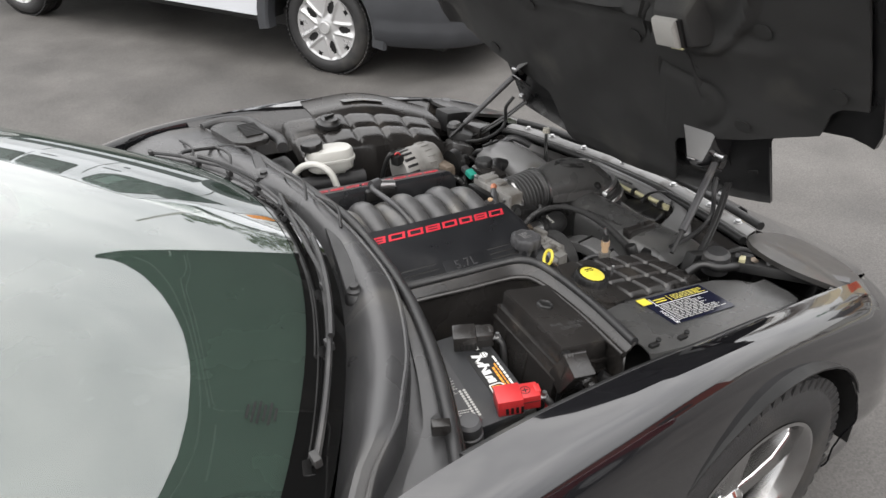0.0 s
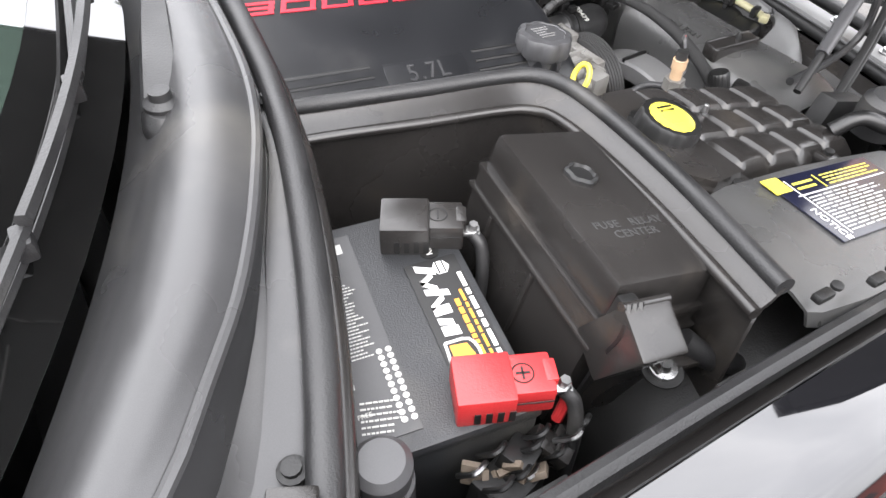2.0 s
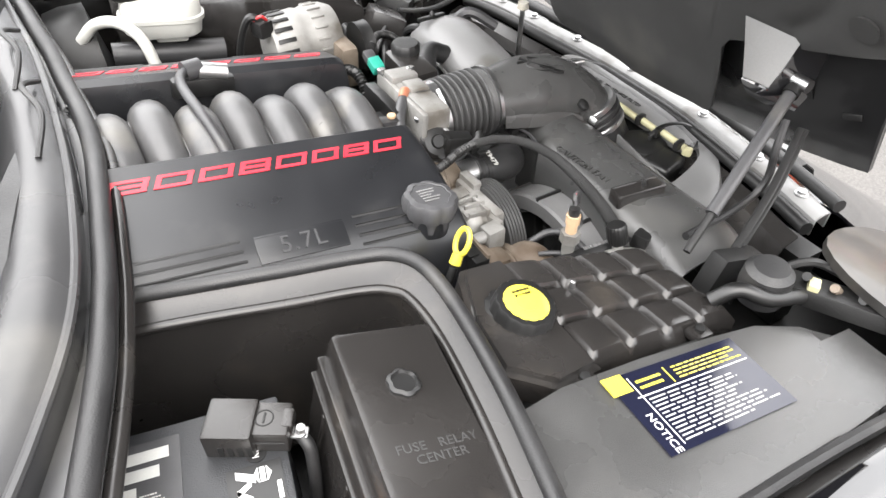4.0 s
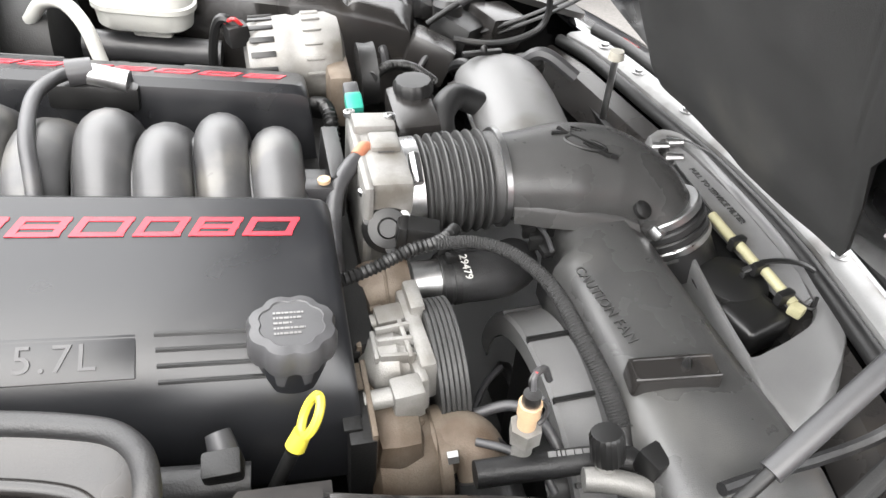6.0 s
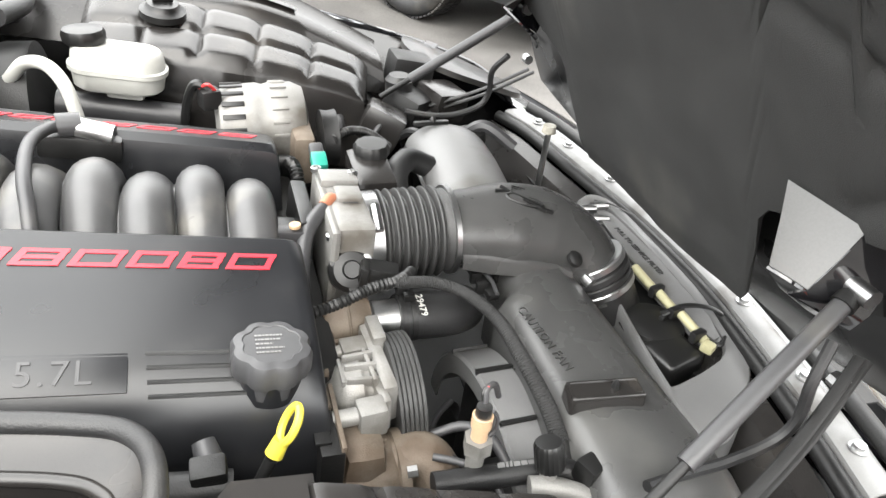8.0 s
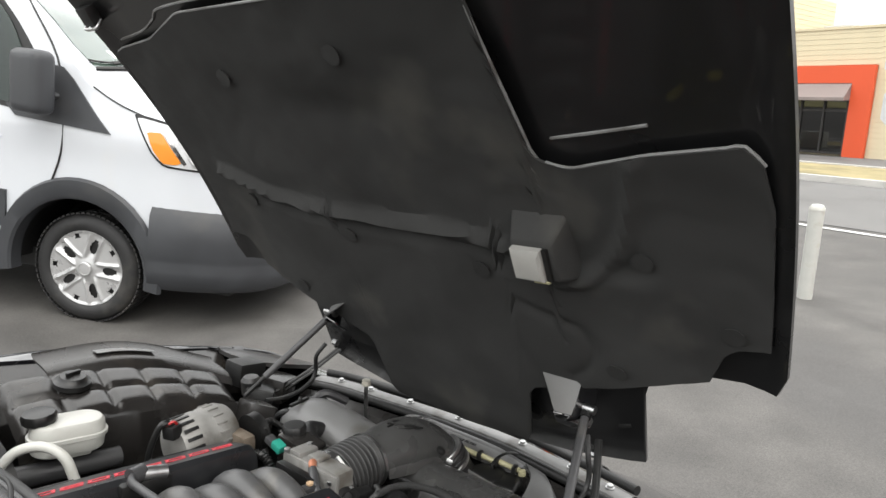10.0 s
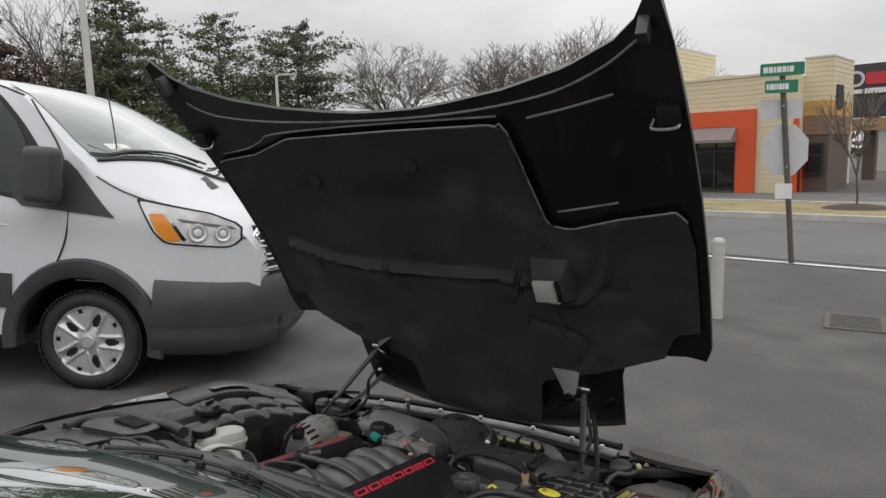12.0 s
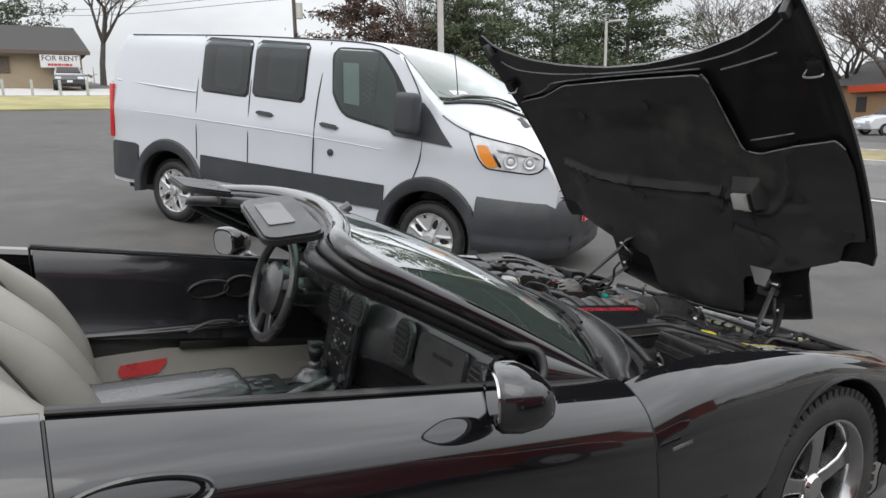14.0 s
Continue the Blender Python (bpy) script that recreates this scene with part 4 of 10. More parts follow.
SEAL = [(-0.80, -0.585), (-0.75, -0.555), (-0.6, -0.486), (-0.45, -0.435), (-0.33, -0.408), (-0.15, -0.382), (0.0, -0.375), (0.33, -0.405), (0.6, -0.48), (0.75, -0.53), (0.80, -0.56)]


RIDGE = [(-0.775, -0.715), (-0.726, -0.673), (-0.68, -0.612), (-0.62, -0.562), (-0.555, -0.515), (-0.47, -0.472), (-0.383, -0.438), (-0.285, -0.418), (-0.108, -0.402), (0.14, -0.400), (0.30, -0.412), (0.5, -0.43), (0.775, -0.47)]


RIDGE, SEAL = ([(p.x, p.y) for p in curve([(a, b, 0) for a, b in line], 6)] for line in (RIDGE, SEAL))


def cowl_row(y):
    """The plastic cowl from the glass edge over its crown to the ridge, down to the bolt lane and the hood seal."""
    a = ws_base(y)
    q = (abs(y) / 0.7) ** 2
    r = max(interp(y, RIDGE), a.x + 0.03)
    e = max(interp(y, SEAL), r + 0.018)
    zr, low = 0.833 - 0.010 * q, -0.022 * smooth(0.50, 0.74, abs(y))
    d = r - a.x
    row = [(a.x + d * f, a.z + z + (zr - a.z) * f ** 3) for f, z in ((-0.07, -0.035), (0.05, -0.030), (0.15, -0.024), (0.32, -0.006), (0.52, 0.008), (0.70, 0.011), (0.88, 0.006), (1.0, 0.0))]
    # a hollow behind the ridge widens towards the fenders, then comes the flat lane with its bolts
    wide = 0.006 + 0.040 * smooth(0.50, 0.72, abs(y))
    deep = 0.028 + 0.04 * smooth(0.50, 0.66, abs(y))
    k = min(r + wide, e - 0.016)
    row += [(r + 0.003, zr - deep), (k - 0.002, zr - deep), (k, zr - 0.024 + low), (0.5 * (k + e), zr - 0.023 + low), (e - 0.004, zr - 0.024 + low), (e + 0.010, zr - 0.034 + low)]
    return [Vector((x, y, z)) for x, z in row]
cy = [-0.775 + 1.55 * k / 60 for k in range(61)]
cowl = part("cowl_panel", sheet(BM(), [cowl_row(y) for y in cy]), COWLP, car, "matte black plastic cowl below the windscreen", solid=0.006)
part("cowl_ridge", tube(BM(), [cowl_row(y)[7] + Vector((0, 0, 0.001)) for y in cy[::2]], 0.0048, 8, 3), COWLP, cowl)
part("hood_seal", tube(BM(), [cowl_row(y)[12] + Vector((0.006, 0, 0.006)) for y in cy[::2]], 0.012, 12, 3), RUBBER, car, "black rubber hood seal")
part("seal_channel", tube(BM(), [cowl_row(y)[13] + Vector((0.004, 0, -0.010)) for y in cy[::2]], 0.008, 10, 3), PLASTIC, car)
for y in (-0.675, -0.349, 0.02, 0.40, 0.68):
    p = cowl_row(y)[11]
    part("cowl_bolt", lathe(BM(), [(0.010, 0.0), (0.010, 0.002), (0.0065, 0.003), (0.0065, 0.007), (0.0, 0.008)], Matrix.Translation(p + Vector((0.004, 0, 0.003))), 12), DARK, cowl)
# left-hand inlet with slats
inlet = part("inlet_panel", prism(BM(), rounded(0.11, 0.22, 0.04), basis((-0.40, 0.60, 0.822), (1, 0.12, -0.12), (-0.12, 1, 0)), 0.014, 0.003), PLASTIC, car, "slatted black air inlet on the cowl")
for k in range(9):
    part("slat", box(BM(), (-0.37 + 0.001 * k, 0.545 + 0.0125 * k, 0.835), (0.055, 0.005, 0.006), (0, 8, 6)), DARK, inlet)
part("inlet_rim", tube(BM(), [(-0.47, 0.74, 0.825), (-0.40, 0.745, 0.825), (-0.335, 0.70, 0.82), (-0.325, 0.60, 0.82), (-0.315, 0.50, 0.82), (-0.335, 0.42, 0.825)], 0.016, 10, 6), RUBBER, car)


def wiper_set(pivot, elbow, tip, y0, y1):
    """A wiper at rest: boxed foot with its nut, broad channel arm, thin rod and the hinged blade on the base of the glass."""
    along = lambda y, dx, dz: ws_base(y) + Vector((dx, 0, dz))
    pv, el, tp = Vector(pivot), Vector(elbow), Vector(tip)
    d = (el - pv).normalized()
    side = Vector((-d.y, d.x, 0)).normalized()
    rows = []
    for k in range(9):
        f = k / 8
        c = pv.lerp(el, f) + Vector((0, 0, 0.012 * math.sin(math.pi * f) + 0.006))
        w = 0.019 - 0.010 * f
        rows.append([c + side * q * w + Vector((0, 0, z)) for q, z in ((-1.0, -0.014), (-1.0, 0.002), (-0.8, 0.006), (0.8, 0.006), (1.0, 0.002), (1.0, -0.014))])
    arm = part("wiper_arm", sheet(BM(), rows), RUBBER, car, "black wiper arm with its blade at rest on the glass", solid=0.002)
    part("wiper_foot", lathe(BM(), [(0.040, -0.030), (0.038, -0.012), (0.033, 0.004), (0.024, 0.012), (0.0, 0.014)], Matrix.Translation(pv) @ Matrix.Rotation(math.atan2(d.y, d.x), 4, "Z") @ Matrix.Diagonal((0.85, 0.62, 1, 1)), 24), RUBBER, arm)
    part("wiper_cap", lathe(BM(), [(0.017, -0.03), (0.016, 0.016), (0.010, 0.020), (0.009, 0.027), (0.0, 0.028)], Matrix.Translation(pv), 16), RUBBER, arm)
    mid = 0.5 * (y0 + y1)
    part("arm_rod", tube(BM(), [el, el.lerp(tp, 0.5) + Vector((0.004, 0, 0.010)), tp, tp + Vector((-0.022, 0.018, 0.004)), along(tp.y - 0.03, -0.016, 0.036), along(mid, -0.020, 0.040)], [0.006, 0.0055, 0.005, 0.005, 0.005, 0.005], 8, 6), RUBBER, arm)
    ys = [y0 + (y1 - y0) * k / 14 for k in range(15)]
    part("blade_rubber", tube(BM(), [along(y, -0.030, 0.020) for y in ys], 0.0045, 6, 2), RUBBER, arm)
    part("blade_bow", tube(BM(), [along(y, -0.024, 0.030 + 0.010 * math.sin(math.pi * k / 14)) for k, y in enumerate(ys)], 0.005, 6, 2), RUBBER, arm)
    part("blade_bridge", tube(BM(), [along(y, -0.020, 0.046) for y in ys[4:11]], 0.006, 6, 2), RUBBER, arm)
    for k in (0, 4, 7, 10, 14):
        part("blade_claw", box(BM(), tuple(along(ys[k], -0.026, 0.030)), (0.012, 0.022, 0.016), (0, 0, 0), 0.003), RUBBER, arm)


wiper_set((-0.503, -0.345, 0.822), (-0.430, -0.067, 0.828), (-0.440, 0.054, 0.832), -0.69, 0.00)
wiper_set((-0.455, 0.245, 0.828), (-0.425, 0.40, 0.830), (-0.440, 0.50, 0.832), -0.04, 0.56)
# loose loom and clips along the base of the glass
for k, y in enumerate((-0.05, 0.12, 0.42, 0.55)):
    p = ws_base(y) + Vector((0.05, 0, 0.018))
    part("washer_hose", tube(BM(), [p + Vector((0, -0.09, -0.012)), p + Vector((0.018, -0.04, 0.012)), p + Vector((0.006, 0.03, 0.014)), p + Vector((0.022, 0.09, -0.012))], 0.0035, 8, 6), RUBBER, cowl)
for s in (-1, 1):
    part("cowl_corner_bracket", box(BM(), (-0.548, s * 0.702, 0.800), (0.030, 0.018, 0.022), (0, 8, s * 25), 0.003), PLASTIC, car)
# maker's mark on the glass: a few plain bars
gm = basis(ws_point(-0.84, 0.16) + Vector((0.002, 0, 0.003)), ws_point(-0.79, 0.16) - ws_point(-0.89, 0.16), ws_point(-0.84, 0.22) - ws_point(-0.84, 0.10))
for k, w in enumerate((0.03, 0.045, 0.05, 0.038, 0.05, 0.028)):
    part("print_bar", box(BM(), (0.002 * k, 0.02 - 0.008 * k, 0), (w * 0.8, 0.0035, 0.0004), m=gm), INKBLK, screen)

# ---- sports car: engine bay ----
def fall(x):
    """The engine leans: its top falls towards the nose."""
    return -0.162 * (x + 0.2)


# dark bay: floor, walls, radiator and sub-frame
part("bay_floor", box(BM(), (0.10, 0, 0.34), (1.30, 1.50, 0.02)), DARK, car)
part("bulkhead", box(BM(), (-0.47, 0.25, 0.58), (0.03, 1.04, 0.46)), DARK, car)
part("bulkhead_side", box(BM(), (-0.60, -0.51, 0.53), (0.03, 0.52, 0.36)), DARK, car)
for s in (-1, 1):
    rows = [[Vector((x, s * (interp(x, [(-0.8, 0.80), (0.1, 0.795), (0.3, 0.80), (0.45, 0.82)]) - d), z)) for d, z in ((0.0, interp(x, LIP) - 0.04), (0.012, interp(x, LIP) - 0.045), (0.035, interp(x, LIP) - 0.075), (0.05, 0.55), (0.06, 0.34))] for x in (-0.58, -0.4, -0.2, 0.0, 0.1, 0.2, 0.3, 0.42)]
    part("inner_fender", sheet(BM(), rows), PLASTIC, car, "black inner fender apron", solid=0.003)
    part("fender_gutter", tube(BM(), [(x, s * (interp(x, [(-0.8, 0.80), (0.1, 0.795), (0.3, 0.80), (0.45, 0.82)]) - 0.022), interp(x, LIP) - 0.040) for x in (-0.56, -0.4, -0.2, 0.0, 0.1, 0.2, 0.32)], 0.008, 8, 4), RUBBER, car)
    for x in (-0.42, -0.25, 0.03, 0.16, 0.28):
        part("apron_clip", box(BM(), (x, s * 0.772, interp(x, LIP) - 0.045), (0.035, 0.014, 0.012), (0, 12, 0), 0.003), DARK, car)
part("engine_block", box(BM(), (-0.18, 0, 0.50), (0.50, 0.46, 0.28), bev=0.03), DARK, car)
part("radiator", box(BM(), (0.58, 0, 0.44), (0.05, 1.0, 0.16)), DARK, car)


# covers over the fuel rails
CP = [(0.104, 0.60), (0.104, 0.752), (0.109, 0.768), (0.121, 0.775), (0.155, 0.767), (0.20, 0.753), (0.25, 0.729), (0.283, 0.704), (0.302, 0.672), (0.310, 0.63), (0.311, 0.59)]


def cover(s):
    """A ribbed cover with a raised red word drawn as plain slanted shapes, and its fittings."""
    secs = []
    for x, k in ((-0.452, 0.80), (-0.447, 0.93), (-0.435, 0.985), (-0.42, 1.0), (-0.3, 1.0), (-0.2, 1.0), (-0.1, 1.0), (0.0, 1.0), (0.020, 1.0), (0.031, 0.985), (0.037, 0.94), (0.039, 0.86)):
        cy, cz = 0.205, 0.66
        secs.append([Vector((x, s * (cy + (y - cy) * (0.9 + 0.1 * k)), cz + (z - cz) * k + fall(x))) for y, z in CP])
    c = part("fuel_rail_cover", loft(BM(), secs), COVERP, car, "satin black engine cover with red lettering shapes and grooves")
    top = Vector((0, s * 0.034, -0.008)).normalized()
    zm = interp(0.154, CP[2:]) - 0.0002
    m = basis((-0.183, s * 0.154, zm + fall(-0.183)), (1, 0, -0.162), (0, 1, 0.26)) if s < 0 else basis((-0.183, s * 0.154, zm + fall(-0.183)), (-1, 0, 0.162), (0, -1, 0.26))
    x = -0.196
    for i, w in enumerate((0.050, 0.048, 0.046, 0.044, 0.046, 0.042, 0.042, 0.048)):
        b = BM()
        # a slanted box drawn in bold strokes
        w2, h, k = w * 0.90, 0.0105, 0.0048
        for q in (-h + 0.0022, h - 0.0022) if i % 3 else (-h + 0.0022, 0.0, h - 0.0022):
            o = k * q / h
            prism(b, [(x + o, q - 0.0022), (x + o + w2, q - 0.0022), (x + o + w2 + 0.001, q + 0.0022), (x + o + 0.001, q + 0.0022)], m, 0.0010)
        for o in (0.0, w2 - 0.0065):
            prism(b, [(x + o - k, -h), (x + o - k + 0.0065, -h), (x + o + k + 0.0065, h), (x + o + k, h)], m, 0.0011)
        part("red_mark", b, REDINK, c, "red slanted outline mark")
        x += w + 0.0035
    # grooves and the plate between them
    for k in range(5):
        y = 0.238 + 0.0105 * k
        z = interp(y, CP[2:]) - 0.0004
        for x0, x1 in ((-0.415, -0.262), (-0.118, -0.022 - 0.004 * (k % 2))) if k else ():
            part("groove", cyl(BM(), (x0, s * y, z + fall(x0)), (x1, s * y, z + fall(x1)), 0.0023, seg=6), INKBLK, c)
    zt = interp(0.262, CP[2:])
    pm = basis((-0.19, s * 0.262, zt + fall(-0.19) - 0.001), (1, 0, -0.162), (0, 0.66, 0.42)) if s < 0 else basis((-0.19, s * 0.262, zt + fall(-0.19) - 0.001), (-1, 0, 0.162), (0, -0.66, 0.42))
    part("size_plate", box(BM(), (0, 0, 0.0005), (0.116, 0.036, 0.003), bev=0.001, m=pm), COVERP, c)
    part("size_lettering", words("5.7L", 0.031, pm @ pose(0, 0, 0.0024) @ Matrix.Shear("XZ", 4, (0.0, 0.0)), 0.0010, 1.15), GREYP, c)
    return c


cover(-1)
cover(1)

# oil cap with its plain print
om = basis((-0.012, -0.262, 0.684), (1, 0, -0.12), (0, 1, -0.03))
cap = part("oil_cap", lathe(BM(), [(0.030, -0.012), (0.031, 0.006), (0.037, 0.008), (0.0385, 0.013), (0.0385, 0.028), (0.036, 0.033), (0.028, 0.035), (0.027, 0.0340), (0.0, 0.0345)], om, 64, 8, 0.09), GREYP, car, "dark grey scalloped oil filler cap")
part("cap_neck", lathe(BM(), [(0.030, -0.02), (0.030, 0.0), (0.028, 0.008), (0.0, 0.008)], om, 32), COVERP, cap)
part("cap_print", bars(BM(), om @ pose(0, 0, 0.0346), 5, 0.030, 0.0022, 0.0060, 7, 0.5), RAILM, cap, "pale print of plain bars")

# dipstick loop
dm = basis((-0.004, -0.335, 0.684), (0.50, 0.25, 0.83), (0.170, -0.946, 0.1825))
ds = part("dipstick_loop", tube(BM(), [dm @ Vector((0.018 * math.cos(a) + 0.004, 0.0115 * math.sin(a), 0)) for a in [2 * math.pi * k / 14 for k in range(15)]], 0.0038, 8, 4), YELLOW, car, "bright yellow dipstick loop")
part("dipstick_stem", cyl(BM(), dm @ Vector((-0.028, 0, 0)), dm @ Vector((-0.012, 0, 0)), 0.0085, 0.0075), YELLOW, ds)
part("dipstick_tube", cyl(BM(), dm @ Vector((-0.10, 0, 0.0)), dm @ Vector((-0.032, 0, 0)), 0.0055, 0.006), DARK, ds)

# intake runners
for i in range(8):
    x = -0.008 - 0.0572 * i
    sh = 0.012 if i % 2 else -0.010
    pts = [(x, -0.118, 0.60), (x, -0.098, 0.682), (x, -0.058 + sh, 0.728), (x, 0.0 + sh, 0.7475 + 0.004 * (i % 2)), (x, 0.052 + sh, 0.727), (x, 0.086, 0.685), (x, 0.098, 0.60)]
    r = part("intake_runner", tube(BM(), [(a, b, c + fall(a)) for a, b, c in pts], [0.028, 0.0285, 0.029, 0.029, 0.028, 0.026], 18, 6), RUNNERP, car, "dark grey moulded intake runner")
    part("mould_seam", tube(BM(), [(a - 0.0275, b, c + fall(a) + 0.004) for a, b, c in pts[1:-1]], 0.0035, 6, 5), RUNNERP, r)
part("plenum", box(BM(), (-0.20, 0, 0.60), (0.46, 0.20, 0.10), (0, 9, 0), 0.02), RUNNERP, car)

# breather fitting and pipe by the far cover
part("breather_recess", box(BM(), (-0.20, 0.118, 0.755), (0.095, 0.045, 0.03), (0, 9, 0), 0.006), INKBLK, car)
bp = part("breather_pipe", tube(BM(), [(-0.185, 0.115, 0.778), (-0.215, 0.108, 0.783), (-0.232, 0.085, 0.787), (-0.238, 0.035, 0.793), (-0.233, -0.03, 0.788), (-0.226, -0.075, 0.768), (-0.222, -0.11, 0.745)], 0.0075, 10, 6), GREYP, car, "grey breather pipe")
part("breather_fitting", cyl(BM(), (-0.200, 0.112, 0.778), (-0.160, 0.105, 0.768), 0.013, 0.013, 16), STEEL, bp)
part("breather_collar", cyl(BM(), (-0.222, 0.110, 0.781), (-0.196, 0.116, 0.780), 0.016, 0.015, 16), GREYP, bp)

# throttle body
tb = part("throttle_body", box(BM(), (0.105, -0.012, 0.655), (0.050, 0.140, 0.125), (0, 5, 0), 0.010), ALU, car, "cast aluminium throttle body")
part("throttle_flange", box(BM(), (0.078, -0.008, 0.652), (0.012, 0.162, 0.135), (0, 5, 0), 0.006), ALU, tb)
part("throttle_bore", cyl(BM(), (0.10, 0.0, 0.650), (0.145, 0.0, 0.650), 0.056, 0.055, 32), ALU, tb)
part("throttle_deck", box(BM(), (0.107, 0.040, 0.720), (0.050, 0.034, 0.014), (0, 5, 0), 0.004), ALU, tb)
part("throttle_deck", box(BM(), (0.113, 0.000, 0.716), (0.034, 0.036, 0.014), (0, 5, 0), 0.004), ALU, tb)
for y in (-0.030, -0.055):
    part("throttle_rib", box(BM(), (0.112, y, 0.700 + 0.12 * (y + 0.03)), (0.036, 0.007, 0.022), (0, 5, 0), 0.002), ALU, tb)
part("throttle_rib", box(BM(), (0.092, -0.045, 0.704), (0.007, 0.060, 0.016), (-10, 5, 0), 0.002), ALU, tb)
part("casting_marks", bars(BM(), basis((0.113, -0.0185, 0.7185), (1, 0, -0.09), (0, 1, 0)), 2, 0.020, 0.002, 0.005, 4, 0.3, 0.0006), GREYP, tb)
for x, y in ((0.082, 0.062), (0.128, 0.044), (0.080, -0.070)):
    part("throttle_bolt", lathe(BM(), [(0.007, 0), (0.007, 0.006), (0.004, 0.007), (0.004, 0.004), (0.0, 0.004)], Matrix.Translation((x, y, 0.722 if y > 0 else 0.700)), 12), STEEL, tb)
part("position_sensor", lathe(BM(), [(0.028, -0.01), (0.028, 0.006), (0.022, 0.012), (0.012, 0.013), (0.010, 0.017), (0.0, 0.017)], basis((0.100, -0.086, 0.662), (1, 0, 0), (0, 0.6, 0.8)), 28), INKBLK, tb)
for a in (30, 150, 270):
    part("sensor_screw", lathe(BM(), [(0.006, 0), (0.006, 0.004), (0, 0.005)], basis((0.100, -0.086, 0.662), (1, 0, 0), (0, 0.6, 0.8)) @ pose(0.023 * math.cos(radians(a)), 0.023 * math.sin(radians(a)), 0.007), 10), STEEL if a == 30 else INKBLK, tb)
part("sensor_plug", box(BM(), (0.132, -0.100, 0.664), (0.048, 0.026, 0.022), (0, 10, -14), 0.004), INKBLK, tb)
part("plug_collar", box(BM(), (0.116, -0.096, 0.665), (0.010, 0.034, 0.028), (0, 10, -14), 0.003), INKBLK, tb)
part("teal_plug", box(BM(), (0.093, 0.106, 0.712), (0.022, 0.028, 0.018), (20, 0, 0), 0.004), TEAL, tb, "teal connector lock")
part("grey_plug", box(BM(), (0.093, 0.128, 0.716), (0.020, 0.028, 0.016), (20, 0, 0), 0.004), GREYP, tb)
part("coolant_hose", tube(BM(), [(0.085, -0.012, 0.712), (0.068, -0.035, 0.712), (0.050, -0.062, 0.700), (0.040, -0.10, 0.668), (0.040, -0.13, 0.61)], 0.0095, 10, 6), GREYP, tb)
part("copper_end", tube(BM(), [(0.098, -0.004, 0.708), (0.090, -0.006, 0.717), (0.079, -0.020, 0.715)], 0.0085, 10, 5), mat("copper_hose", (0.42, 0.17, 0.10), 0.45, 0.4, 0.15, 20), tb)
br = part("sensor_bracket", box(BM(), (0.030, -0.030, 0.692), (0.058, 0.050, 0.010), (0, 8, 0), 0.003), INKBLK, car)
part("bracket_wall", box(BM(), (0.052, 0.0, 0.688), (0.020, 0.11, 0.055), (0, 8, 0), 0.004), INKBLK, br)
part("map_sensor", box(BM(), (0.022, -0.056, 0.702), (0.062, 0.022, 0.022), (0, 8, 0), 0.005), GREYP, br)
for x in (0.003, 0.039):
    part("brass_screw", lathe(BM(), [(0.007, 0), (0.007, 0.004), (0.0035, 0.0045), (0.0, 0.002)], Matrix.Translation((x, -0.057, 0.7155 - 0.14 * (x - 0.02))), 12), TANP, br)

# intake tract: clamp, bellows, band, moulded duct
for x in (0.138, 0.147):
    part("hose_clamp", lathe(BM(), [(0.0605, -0.005), (0.0622, -0.0045), (0.0622, 0.0045), (0.0605, 0.005)], basis((x, 0, 0.650), (0, 1, 0), (0, 0, 1)), 48), STEEL, car, "steel worm-drive hose clamp")
part("clamp_screw", cyl(BM(), (0.143, -0.022, 0.712), (0.143, -0.052, 0.692), 0.007, seg=8), STEEL, car)
prof = [(0.0585, 0.0), (0.0595, 0.012)]
for k in range(7):
    z = 0.016 + 0.0123 * k
    prof += [(0.0530, z), (0.0540, z + 0.0022), (0.0625, z + 0.0050), (0.0635, z + 0.0066), (0.0625, z + 0.0084), (0.0540, z + 0.0110)]
prof += [(0.0580, 0.106), (0.0590, 0.118)]
part("intake_bellows", lathe(BM(), prof, basis((0.135, 0, 0.650), (0, 1, 0), (0, 0, 1)), 48), BELT, car, "black corrugated rubber intake bellows")
part("duct_band", lathe(BM(), [(0.0600, -0.004), (0.0628, -0.0035), (0.0628, 0.0035), (0.0600, 0.004)], basis((0.252, 0, 0.650), (0, 1, 0), (0, 0, 1)), 48), STEEL, car, "bright steel band")
duct = part("intake_duct", tube(BM(), [(0.250, 0, 0.650), (0.29, 0.0, 0.648), (0.335, 0.001, 0.643), (0.392, 0.000, 0.632), (0.442, -0.014, 0.612), (0.474, -0.040, 0.582), (0.488, -0.060, 0.54)], [0.0595, 0.065, 0.074, 0.076, 0.068, 0.057, 0.050], 32, 7, flat=0.84), GRAINP, car, "grained black moulded intake duct")
part("duct_lip", sheet(BM(), [[Vector(p) + Vector((-0.2 * d, d, z)) for d, z in ((0.016, 0.020), (0.004, 0.014), (-0.002, 0.004), (-0.003, -0.016))] for p in curve([(0.258, -0.060, 0.640), (0.30, -0.068, 0.632), (0.345, -0.074, 0.624), (0.385, -0.078, 0.612), (0.420, -0.086, 0.596)], 5)]), GRAINP, duct, solid=0.003)
em = basis((0.350, -0.012, 0.6995), (0.90, -0.40, -0.16), (0.45, 0.88, 0.02))
for k in range(4):
    part("emblem_bar", box(BM(), (-0.010 + 0.006 * k, 0.014, 0.001), (0.0016, 0.020, 0.004), m=em), INKBLK, duct)
    part("emblem_bar", box(BM(), (-0.001, 0.005 + 0.006 * k, 0.001), (0.020, 0.0016, 0.004), m=em), INKBLK, duct)
